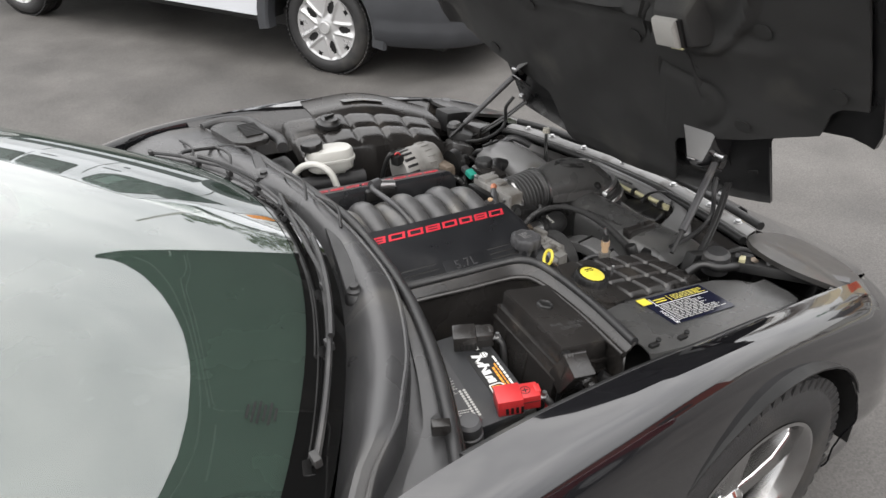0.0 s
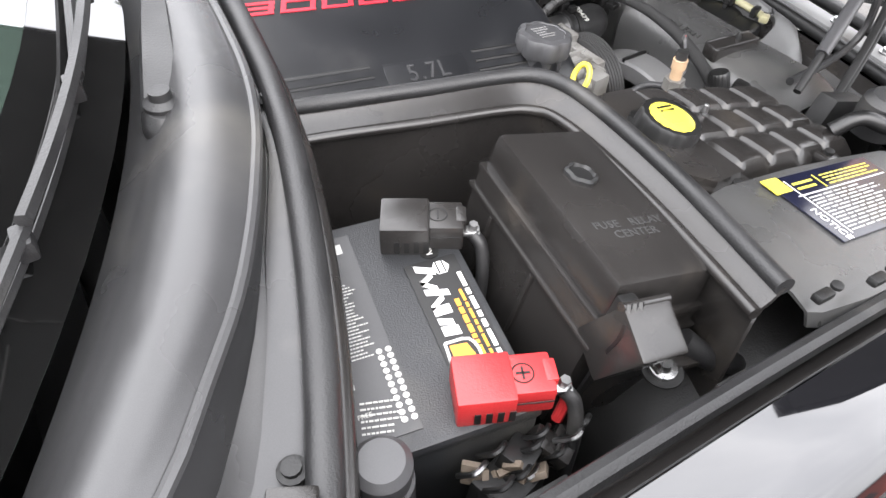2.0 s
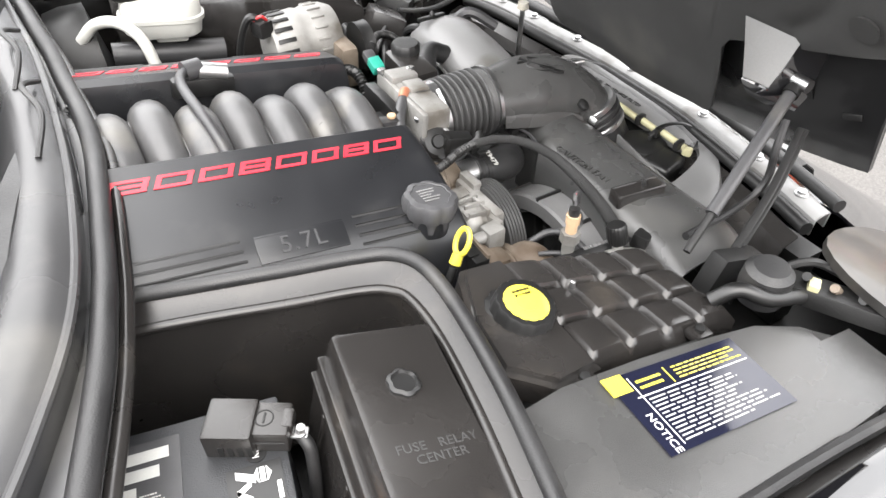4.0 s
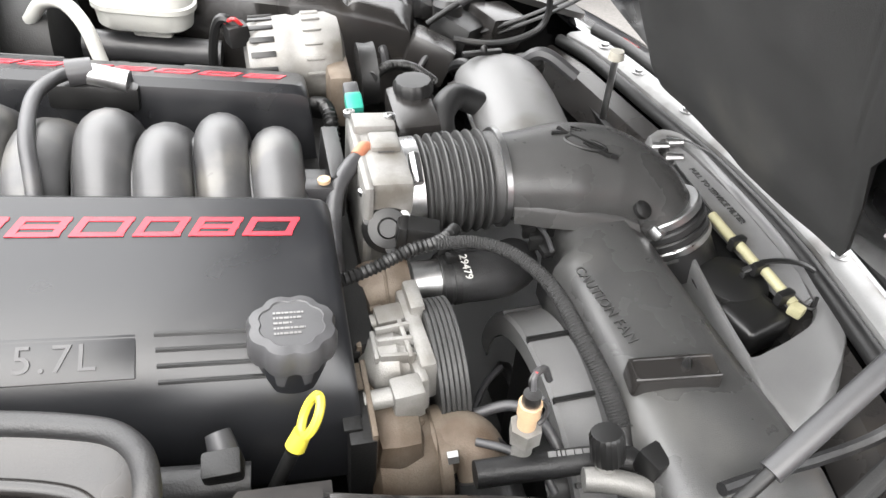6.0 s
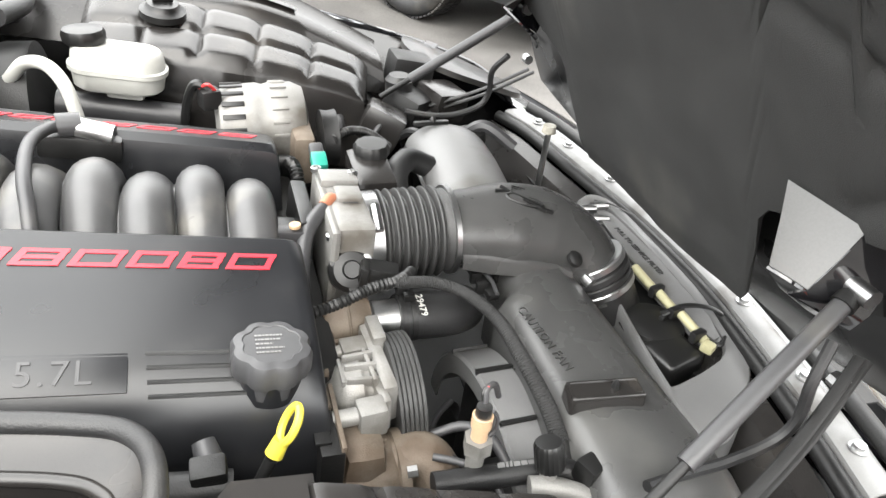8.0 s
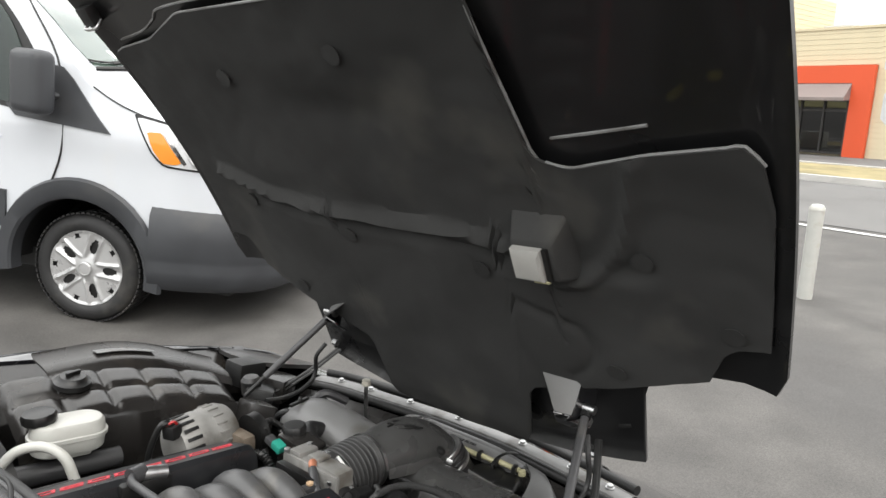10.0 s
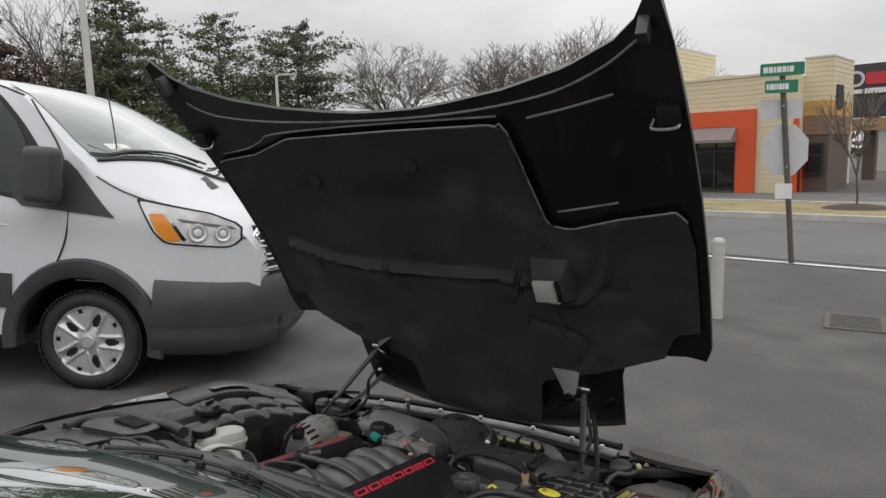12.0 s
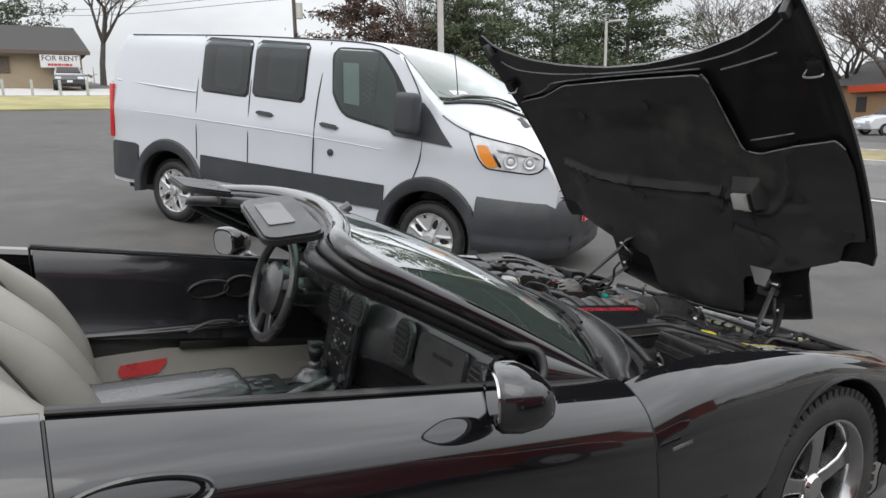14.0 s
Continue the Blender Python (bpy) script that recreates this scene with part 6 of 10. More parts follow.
part("rim_strap", tube(BM(), [(0.545, -0.140, 0.560), (0.58, -0.143, 0.572), (0.62, -0.152, 0.568), (0.646, -0.172, 0.556)], 0.005, 8, 6, flat=0.5), INKBLK, ab)
for p in ((0.566, 0.150, 0.562), (0.574, 0.118, 0.560), (0.590, 0.150, 0.566)):
    part("box_fitting", cyl(BM(), p, (p[0] + 0.022, p[1] - 0.012, p[2] + 0.006), 0.009, 0.006, 10), STEEL, ab)
part("tray_seam", tube(BM(), [(0.600, 0.170, 0.566), (0.628, 0.150, 0.565), (0.650, 0.120, 0.560)], 0.0016, 6, 5), INKBLK, ab)
# radiator rail across the nose with its bolts and seals
RP = [(0.595, 0.55, 0.580), (0.632, 0.46, 0.573), (0.660, 0.28, 0.567), (0.683, 0.15, 0.561), (0.692, 0.05, 0.558), (0.686, -0.10, 0.561), (0.668, -0.20, 0.566), (0.635, -0.36, 0.571), (0.595, -0.48, 0.582)]
line = curve(RP, 6)
rb = BM()
sheet(rb, [[p + Vector((d, 0, z)) for d, z in ((-0.021, -0.03), (-0.020, 0.0), (-0.012, 0.004), (0.012, 0.004), (0.020, 0.0), (0.021, -0.03))] for p in line])
rail = part("radiator_rail", rb, RAILM, car, "pale silver radiator rail with bolts", solid=0.003)
for y in (0.48, 0.36, 0.233, 0.062, -0.15, -0.31, -0.43):
    p = min(line, key=lambda q: abs(q.y - y))
    part("rail_bolt", lathe(BM(), [(0.011, 0.0), (0.011, 0.003), (0.0075, 0.0035), (0.0075, 0.009), (0.0, 0.010)], Matrix.Translation(p + Vector((0, 0, 0.004))), 14), STEEL, rail)
part("rail_seal", tube(BM(), [Vector(p) + Vector((0.038, 0, 0.006)) for p in RP], 0.012, 10, 8), DARK, car)
# added dark sheet: hides the bright bumper top so the gap is black
part("nose_dark_sheet", sheet(BM(), [[Vector(p) + Vector((d, 0, z)) for d, z in ((0.040, 0.0), (0.085, -0.004), (0.12, -0.03), (0.14, -0.07))] for p in RP[1:-1]]), DARK, car, "matte black sheet added to darken the gap before the radiator rail", solid=0.003)
part("rail_gutter", tube(BM(), [Vector(p) + Vector((-0.036, 0, -0.010)) for p in RP], 0.012, 10, 8), DARK, car)
part("splash_panel", sheet(BM(), [[Vector(p) + Vector((d, 0, z)) for d, z in ((-0.05, -0.02), (-0.08, -0.03), (-0.11, -0.08))] for p in RP]), PLASTIC, car, solid=0.003)

# ---- sports car: tanks, battery and fuse box ----
def pillow(name, A, B, C, D, nx, ny, lift, drop, material, label, grow=0.0, waist=0.0):
    """A moulded tank whose top is quilted into nx by ny cushions, with rounded sides; A, B, C and D are its corners."""
    A, B, C, D = (Vector(p) for p in (A, B, C, D))
    b = BM()
    rows = []
    nu, nv = nx * 9, ny * 9
    for i in range(-2, nu + 3):
        row = []
        for j in range(-2, nv + 3):
            u, v = min(1, max(0, i / nu)), min(1, max(0, j / nv))
            p = A.lerp(B, u).lerp(D.lerp(C, u), v)
            p += (C + B - A - D).normalized() * 0.0 + Vector((0, 0, grow * math.sin(math.pi * u)))
            cu, cv = (u * nx) % 1.0, (v * ny) % 1.0
            h = (1 - abs(2 * cu - 1) ** 7) * (1 - abs(2 * cv - 1) ** 7)
            edge = (0 if 0 <= i <= nu else (abs(i - (0 if i < 0 else nu)))) + (0 if 0 <= j <= nv else (abs(j - (0 if j < 0 else nv))))
            z = lift * h if not edge else 0.0
            mid = (A + B + C + D) / 4
            if edge:
                out = (p - mid)
                out.z = 0
                out = out.normalized() * (0.010 if edge == 1 else 0.013)
                p = p + out
                z = -0.012 if edge == 1 else -drop
            row.append(p + Vector((0, 0, z)))
        rows.append(row)
    sheet(b, rows)
    return part(name, b, material, car, label)


# coolant tank
tank = pillow("coolant_tank", (0.0, -0.412, 0.708), (0.210, -0.443, 0.660), (0.242, -0.580, 0.646), (0.002, -0.583, 0.711), 4, 3, 0.012, 0.10, PLASTIC, "black quilted plastic coolant tank with a yellow-topped cap")
part("tank_shoulder", prism(BM(), [(-0.108, -0.56), (-0.098, -0.487), (-0.070, -0.42), (-0.060, -0.407), (0.002, -0.404), (0.002, -0.593), (-0.06, -0.600)], basis((0, 0, 0.680), (1, 0, -0.22), (0, 1, 0)), 0.036, 0.008), PLASTIC, tank)
km = basis((-0.031, -0.497, 0.712), (1, 0, -0.20), (0, 0.99, 0.10))
part("tank_collar", lathe(BM(), [(0.056, -0.010), (0.056, 0.000), (0.050, 0.005), (0.046, 0.001)], km, 40), PLASTIC, tank)
part("tank_cap", lathe(BM(), [(0.042, 0.0), (0.044, 0.004), (0.043, 0.010), (0.037, 0.012), (0.036, 0.026), (0.034, 0.030), (0.0275, 0.030), (0.027, 0.0275), (0.0, 0.0275)], km, 60, 15, 0.05), INKBLK, tank, "ribbed black cap")
part("cap_disc", lathe(BM(), [(0.0265, 0.0279), (0.0265, 0.0292), (0.025, 0.0296), (0.0, 0.0296)], km, 40), YELLOW, tank, "yellow printed disc")
part("cap_marks", bars(BM(), km @ pose(0.006, 0.014, 0.0296), 2, 0.028, 0.003, 0.006, 9, 0.4), INKBLK, tank)
part("cap_centre", lathe(BM(), [(0.012, 0.0296), (0.012, 0.0300), (0.0, 0.0300)], km, 24), YELLOW, tank)
part("tank_stud", lathe(BM(), [(0.004, 0), (0.003, 0.010), (0, 0.012)], Matrix.Translation((0.055, -0.485, 0.708)), 8), STEEL, tank)
for x, y, z in ((-0.018, -0.596, 0.716), (0.165, -0.592, 0.678)):
    part("tank_lug", box(BM(), (x, y, z - 0.01), (0.030, 0.022, 0.012), (0, 12, 0), 0.004), PLASTIC, tank)
    part("lug_screw", lathe(BM(), [(0.006, 0), (0.006, 0.004), (0, 0.005)], Matrix.Translation((x, y, z - 0.003)), 8), DARK, tank)

# flat side panel with its notice
def panel_z(x):
    return 0.727 - 0.235 * x


rows = [[Vector((x, y, panel_z(x) + dz)) for y, dz in ((y0, -0.03), (y0 - 0.006, -0.003), (y0 - 0.014, 0.0), (-0.67, 0.001), (-0.735, 0.0), (y1, -0.006), (y1 - 0.006, -0.02))] for x, y0, y1 in ((-0.135, -0.625, -0.752), (-0.122, -0.610, -0.758), (-0.06, -0.600, -0.765), (0.05, -0.600, -0.768), (0.16, -0.606, -0.768), (0.23, -0.612, -0.765), (0.29, -0.635, -0.762), (0.335, -0.675, -0.758), (0.352, -0.72, -0.752))]
panel = part("side_panel", sheet(BM(), rows), GRAINP, car, "grained black side panel carrying a printed notice", solid=0.003)
lm = basis((0.076, -0.669, panel_z(0.076) + 0.0028), (1, -0.03, -0.235), (0.03, 1, 0.0))
note = part("notice_label", box(BM(), (0, 0, 0), (0.192, 0.094, 0.0014), m=lm), NAVY, panel, "navy printed notice with white and yellow lines")
part("notice_flag", box(BM(), (-0.089, 0.037, 0.0006), (0.026, 0.022, 0.0012), m=lm), YELLOW, note)
part("notice_word", words("NOTICE", 0.0125, lm @ pose(-0.083, -0.024, 0.0010, 0, 0, -90), 0.0002), PAPER, note)
part("notice_rule", box(BM(), (0.006, 0.017, 0.0009), (0.168, 0.0012, 0.0006), m=lm), PAPER, note)
part("notice_rule", box(BM(), (-0.072, 0.0, 0.0009), (0.0010, 0.082, 0.0006), m=lm), PAPER, note)
part("notice_divider", box(BM(), (-0.022, 0.030, 0.0009), (0.0012, 0.020, 0.0006), m=lm), YELLOW, note)
part("notice_heading", bars(BM(), lm @ pose(-0.048, 0.030, 0.0008), 2, 0.036, 0.0030, 0.0075, 3, 0.1), YELLOW, note)
part("notice_heading", bars(BM(), lm @ pose(0.038, 0.030, 0.0008), 4, 0.10, 0.0017, 0.0046, 4, 0.2), YELLOW, note)
part("notice_print", bars(BM(), lm @ pose(0.010, -0.013, 0.0008), 12, 0.155, 0.0015, 0.0045, 6, 0.5), LAMPLENS, note)

# wide rubber lip round the battery well
LIPLINE = [(-0.46, -0.275, 0.760), (-0.38, -0.298, 0.757), (-0.25, -0.330, 0.752), (-0.16, -0.352, 0.750), (-0.118, -0.372, 0.751), (-0.100, -0.410, 0.753), (-0.102, -0.48, 0.757), (-0.123, -0.60, 0.768), (-0.158, -0.735, 0.781)]
part("well_seal", tube(BM(), LIPLINE, 0.0085, 14, 8), RUBBER, car, "black rubber lip round the battery well")
inner = [(-0.47, -0.312, 0.738), (-0.36, -0.334, 0.735), (-0.25, -0.362, 0.730), (-0.17, -0.384, 0.729), (-0.140, -0.402, 0.730), (-0.128, -0.430, 0.733), (-0.130, -0.50, 0.738), (-0.151, -0.61, 0.750), (-0.183, -0.735, 0.764)]
part("well_ledge", sheet(BM(), [[Vector(a), Vector(a).lerp(Vector(c), 0.4) + Vector((0, 0, -0.003)), Vector(c) + Vector((0, 0, 0.003)), Vector(c) + Vector((0, 0, -0.01))] for a, c in zip(curve(LIPLINE, 5), curve(inner, 5))]), PLASTIC, car, solid=0.004)
part("well_ridge", tube(BM(), inner, 0.006, 12, 8), PLASTIC, car)
part("well_wall", sheet(BM(), [[p + Vector((0, 0, -0.004)), p + Vector((-0.004, -0.004, -0.10)), p + Vector((-0.008, -0.010, -0.26))] for p in curve(inner, 5)]), PLASTIC, car, solid=0.004)
for x, y, z in ((-0.125, -0.752, 0.770), (-0.06, -0.762, 0.760)):
    part("panel_clip", box(BM(), (x, y, z - 0.003), (0.022, 0.010, 0.008), (0, 12, 0), 0.003), DARK, car)
    part("clip_screw", lathe(BM(), [(0.005, 0), (0.005, 0.003), (0, 0.004)], Matrix.Translation((x + 0.008, y - 0.002, z + 0.005)), 10), DARK, car)

# battery
bt = basis((-0.408, -0.540, 0.702), (0.981, -0.195, 0), (0.195, 0.981, 0))
bat = part("battery", box(BM(), (-0.001, -0.0125, -0.095), (0.182, 0.241, 0.18), bev=0.004, m=bt), BATT, car, "dark grey car battery with printed labels and capped terminals")
part("battery_lid", box(BM(), (-0.001, -0.0125, -0.006), (0.186, 0.245, 0.016), bev=0.004, m=bt), BATT, bat)
lb = part("brand_label", box(BM(), (0.059, -0.032, 0.0027), (0.050, 0.142, 0.0012), m=bt), INKBLK, bat, "black label with white and orange plain shapes")
mm = bt @ pose(0.050, -0.020, 0.0034, 0, 0, -90)
# one broad slanted white figure made of plain strokes, widening towards the red cap
for x, w, h, lean in ((-0.048, 0.008, 0.017, 0.004), (-0.037, 0.006, 0.013, -0.004), (-0.029, 0.006, 0.013, 0.005), (-0.020, 0.007, 0.021, 0.003), (-0.009, 0.006, 0.014, -0.005), (0.000, 0.010, 0.016, 0.0), (0.013, 0.007, 0.013, 0.002), (0.023, 0.010, 0.015, 0.001)):
    part("label_shape", prism(BM(), [(x - w / 2 - lean, -0.008), (x + w / 2 - lean, -0.008), (x + w / 2 + lean, h - 0.008), (x - w / 2 + lean, h - 0.008)], mm, 0.0004), PAPER, lb)
part("label_outline", tube(BM(), [mm @ Vector(p) for p in ((0.034, -0.011, 0.0006), (0.064, -0.012, 0.0006), (0.066, 0.004, 0.0006), (0.054, 0.014, 0.0006), (0.036, 0.010, 0.0006), (0.034, -0.011, 0.0006))], 0.0014, 6, 3), PAPER, lb)
part("label_wedge", prism(BM(), [(0.037, -0.008), (0.061, -0.009), (0.058, 0.006), (0.052, 0.010), (0.039, 0.007)], mm, 0.0003), ORANGE, lb)
part("label_text", bars(BM(), bt @ pose(0.066, -0.050, 0.0034, 0, 0, -90), 1, 0.075, 0.0042, 0.006, 3, 0.1), ORANGE, lb)
part("label_text", bars(BM(), bt @ pose(0.073, -0.046, 0.0034, 0, 0, -90), 1, 0.085, 0.0026, 0.006, 8, 0.1), ORANGE, lb)
part("label_text", bars(BM(), bt @ pose(0.0795, -0.040, 0.0034, 0, 0, -90), 1, 0.112, 0.0040, 0.006, 8, 0.1), PAPER, lb)
part("label_emblem", lathe(BM(), [(0.0085, 0), (0.0085, 0.0004), (0.0, 0.0004)], bt @ pose(0.066, 0.027, 0.0033), 6), PAPER, lb)
for q in (-0.003, 0.003):
    part("emblem_line", box(BM(), (0.066 + q, 0.027, 0.0039), (0.0014, 0.014, 0.0004), m=bt), INKBLK, lb)
part("round_mark", lathe(BM(), [(0.0095, 0), (0.0095, 0.0012), (0.0, 0.0012)], bt @ pose(0.063, 0.050, 0.002), 20), INKBLK, bat)
part("round_mark_text", words("K6", 0.009, bt @ pose(0.063, 0.050, 0.0034, 0, 0, 85), 0.0002), PAPER, bat)
# specification label: a paper-white half, a grey half with fine print, a row of date dots
wl2 = part("spec_label", box(BM(), (-0.046, -0.012, 0.0027), (0.084, 0.215, 0.0012), m=bt), GREYP, bat, "grey-white and black specification label")
part("spec_white", box(BM(), (-0.0645, -0.010, 0.0035), (0.042, 0.120, 0.0005), m=bt), LAMPLENS, wl2)
for y, w in ((0.080, 0.052), (0.062, 0.034)):
    part("spec_white", box(BM(), (-0.040, y, 0.0035), (w, 0.012, 0.0005), m=bt), LAMPLENS, wl2)
part("spec_text", bars(BM(), bt @ pose(-0.028, -0.002, 0.0036), 24, 0.026, 0.0012, 0.0036, 2, 0.45), LAMPLENS, wl2)
part("spec_text", bars(BM(), bt @ pose(-0.064, -0.008, 0.0039), 20, 0.034, 0.0011, 0.0052, 5, 0.4), SATIN, wl2)
part("spec_text", bars(BM(), bt @ pose(-0.030, -0.100, 0.0036, 0, 0, -12), 6, 0.034, 0.0016, 0.0052, 11, 0.4), LAMPLENS, wl2)
part("spec_words", words("MAINTENANCE FREE\nBATTERY", 0.0058, bt @ pose(-0.064, -0.098, 0.0036), 0.0002), LAMPLENS, wl2)
part("code_stripes", bars(BM(), bt @ pose(-0.068, 0.070, 0.0034), 9, 0.026, 0.0014, 0.0028, 12, 0.0), LAMPLENS, wl2)
dots = BM()
for i in range(11):
    for j in range(2):
        lathe(dots, [(0.0028, 0), (0.0028, 0.0004), (0.0, 0.0004)], bt @ pose(-0.015 + 0.008 * j, -0.042 - 0.0066 * i, 0.0035), 10)
part("date_dots", dots, LAMPLENS, wl2)


def terminal(name, cx, cy, turn, material, label, z=0.018):
    """A hinged terminal cover in three steps with its vents, hinge and the lug and cable that leave it."""
    m = bt @ pose(cx, cy, z, 0, 0, turn)
    t = part(name, box(BM(), (-0.013, 0, 0), (0.046, 0.044, 0.034), bev=0.003, m=m), material, bat, label)
    part("terminal_nose", box(BM(), (0.024, 0.003, -0.002), (0.036, 0.036, 0.030), bev=0.003, m=m), material, t)
    part("terminal_latch", box(BM(), (0.040, 0.004, 0.006), (0.010, 0.020, 0.016), bev=0.002, m=m), material, t)
    for k in range(4):
        part("terminal_slot", box(BM(), (-0.020 + 0.009 * k, -0.0222, -0.006), (0.005, 0.001, 0.014), m=m), INKBLK, t)
    part("terminal_seam", box(BM(), (0.004, -0.0185, 0.004), (0.070, 0.0008, 0.0012), m=m), INKBLK, t)
    part("polarity_ring", tube(BM(), [m @ Vector((0.018 + 0.0085 * math.cos(a), 0.003 + 0.0085 * math.sin(a), 0.0132)) for a in [2 * math.pi * k / 12 for k in range(13)]], 0.0007, 6, 3), DARK, t)
    part("polarity_bar", box(BM(), (0.018, 0.003, 0.0134), (0.0018, 0.011, 0.0008), m=m), DARK, t)
    part("terminal_lug", box(BM(), (0.050, -0.002, -0.004), (0.016, 0.012, 0.004), (0, 25, 0), 0.001, m=m), STEEL, t)
    part("lug_bolt", cyl(BM(), m @ Vector((0.050, -0.002, -0.010)), m @ Vector((0.052, -0.002, 0.006)), 0.0045, seg=6), STEEL, t)
    part("battery_cable", tube(BM(), [m @ Vector((0.052, -0.004, -0.006)), m @ Vector((0.060, -0.012, -0.016)), m @ Vector((0.062, -0.022, -0.045)), m @ Vector((0.06, -0.03, -0.10))], 0.0065, 10, 6), RUBBER, t)
    return m


terminal("black_terminal_cover", 0.060, 0.070, -20, PLASTIC, "dark grey terminal cover")
m = terminal("red_terminal_cover", 0.060, -0.115, -14, RED, "bright red terminal cover")
part("terminal_cross", box(BM(), (0.018, 0.003, 0.0134), (0.011, 0.0018, 0.0008), m=m), DARK, bat)
part("red_lead", tube(BM(), [m @ Vector((0.046, 0.0, -0.006)), m @ Vector((0.056, 0.004, -0.012)), m @ Vector((0.058, 0.0, -0.03)), m @ Vector((0.052, -0.006, -0.05))], 0.005, 8, 6), RED, bat)
# wiring at the near edge of the well
wr = part("connector_block", box(BM(), (-0.392, -0.712, 0.650), (0.055, 0.04, 0.04), (0, 10, 15), 0.006), DARK, car, "dark wiring connectors in a torn tan sleeve")
part("connector_face", box(BM(), (-0.375, -0.703, 0.672), (0.030, 0.026, 0.018), (10, 15, 25), 0.003), INKBLK, wr)
part("connector_face", box(BM(), (-0.350, -0.700, 0.664), (0.020, 0.022, 0.022), (25, 5, 35), 0.003), PLASTIC, wr)
for k in range(7):
    rng = random.Random(70 + k)
    c = Vector((-0.415 + 0.008 * k, -0.695 - 0.004 * k, 0.668 + rng.uniform(-0.008, 0.008)))
    part("torn_sleeve", box(BM(), tuple(c), (0.016, 0.006, 0.020), (rng.uniform(-50, 50), rng.uniform(-40, 40), rng.uniform(-60, 60)), 0.001), RUSTALU, wr, "torn tan cloth sleeve")
for k in range(11):
    rng = random.Random(k)
    p = Vector((-0.425 + 0.010 * k, -0.700 + rng.uniform(-0.016, 0.014), 0.660 + rng.uniform(-0.01, 0.02)))
    part("loose_wire", tube(BM(), [p, p + Vector((0.008, -0.012, 0.018)), p + Vector((0.022, -0.006, 0.010)), p + Vector((0.032, 0.004, -0.03))], 0.0024, 6, 5), INKBLK if k % 4 else STEEL, wr)
part("wire_plug", box(BM(), (-0.335, -0.708, 0.655), (0.030, 0.022, 0.022), (20, 0, 30), 0.004), PLASTIC, wr)
part("fluid_cap", lathe(BM(), [(0.022, -0.05), (0.022, -0.012), (0.0195, -0.010), (0.021, 0.0), (0.021, 0.012), (0.016, 0.018), (0.0, 0.019)], Matrix.Translation((-0.485, -0.686, 0.742)), 28), GREYP, car, "small black screw cap")
# fuse and relay box
fo = Vector((-0.2025, -0.575, 0.766))
fm = basis(fo, (0.97, -0.145, -0.24), (0.19, 0.98, -0.02))
fz = part("fuse_box", box(BM(), (0, 0, -0.105), (0.116, 0.216, 0.14), bev=0.005, m=fm), PLASTIC, car, "black fuse and relay box with a bolted lid")
part("fuse_lid", box(BM(), (0, 0, -0.017), (0.108, 0.212, 0.040), bev=0.007, m=fm, taper=0.965), PLASTIC, fz)
part("lid_rim", box(BM(), (0, 0, -0.040), (0.116, 0.220, 0.010), bev=0.003, m=fm), PLASTIC, fz)
part("lid_bolt", lathe(BM(), [(0.0165, 0.0), (0.0165, 0.004), (0.013, 0.006), (0.011, 0.003), (0.0, 0.003)], fm @ pose(-0.002, 0.030, 0.002), 32, 6, 0.12), INKBLK, fz)
part("lid_lettering", words("FUSE   RELAY\nCENTER", 0.0125, fm @ pose(0.005, -0.043, 0.0032), 0.0003, 1.05), EMBOSS, fz, "moulded lettering")
part("fuse_clip", box(BM(), (-0.050, -0.113, -0.025), (0.018, 0.012, 0.05), bev=0.003, m=fm), INKBLK, fz)
for k in range(3):
    part("fuse_wire", tube(BM(), [fm @ Vector((-0.055 + 0.006 * k, -0.118, 0.0)), fm @ Vector((-0.058 + 0.006 * k, -0.130, -0.02)), fm @ Vector((-0.056 + 0.006 * k, -0.124, -0.06)), fm @ Vector((-0.045, -0.115, -0.12))], 0.003, 6, 5), INKBLK, fz)
part("lid_flange", box(BM(), (0, 0.0, -0.062), (0.122, 0.224, 0.006), bev=0.002, m=fm), PLASTIC, fz)
for y in (0.06, -0.02):
    part("side_rib", box(BM(), (-0.0585, y, -0.105), (0.006, 0.006, 0.08), bev=0.002, m=fm), PLASTIC, fz)
cm = fm @ pose(-0.036, -0.124, -0.040, 26, 0, 0)
cv = part("positive_cover", box(BM(), (0, 0, 0), (0.048, 0.046, 0.066), bev=0.004, m=cm), PLASTIC, fz, "grey hinged terminal cover")
part("cover_hinge", cyl(BM(), cm @ Vector((-0.024, 0.022, 0.030)), cm @ Vector((0.024, 0.022, 0.030)), 0.004, seg=10), PLASTIC, cv)
part("positive_lettering", words("B+", 0.016, cm @ pose(0.002, -0.0236, 0.004, 90, 0, 0), 0.0005), INKBLK, cv)
part("cover_shelf", box(BM(), (0.028, -0.120, -0.075), (0.060, 0.045, 0.008), (12, 0, 0), 0.002, m=fm), PLASTIC, fz)
part("side_cable", tube(BM(), [(-0.20, -0.70, 0.70), (-0.18, -0.72, 0.68), (-0.15, -0.73, 0.66), (-0.14, -0.72, 0.62)], 0.011, 10, 6), RUBBER, car)
part("apron_nut", lathe(BM(), [(0.012, 0), (0.012, 0.006), (0.007, 0.007), (0.006, 0.014), (0, 0.014)], Matrix.Translation((-0.232, -0.711, 0.690)), 12), STEEL, car)
part("apron_washer", lathe(BM(), [(0.006, 0), (0.018, 0.0), (0.018, 0.002), (0.006, 0.002)], Matrix.Translation((-0.232, -0.711, 0.690)), 20), DARK, car)

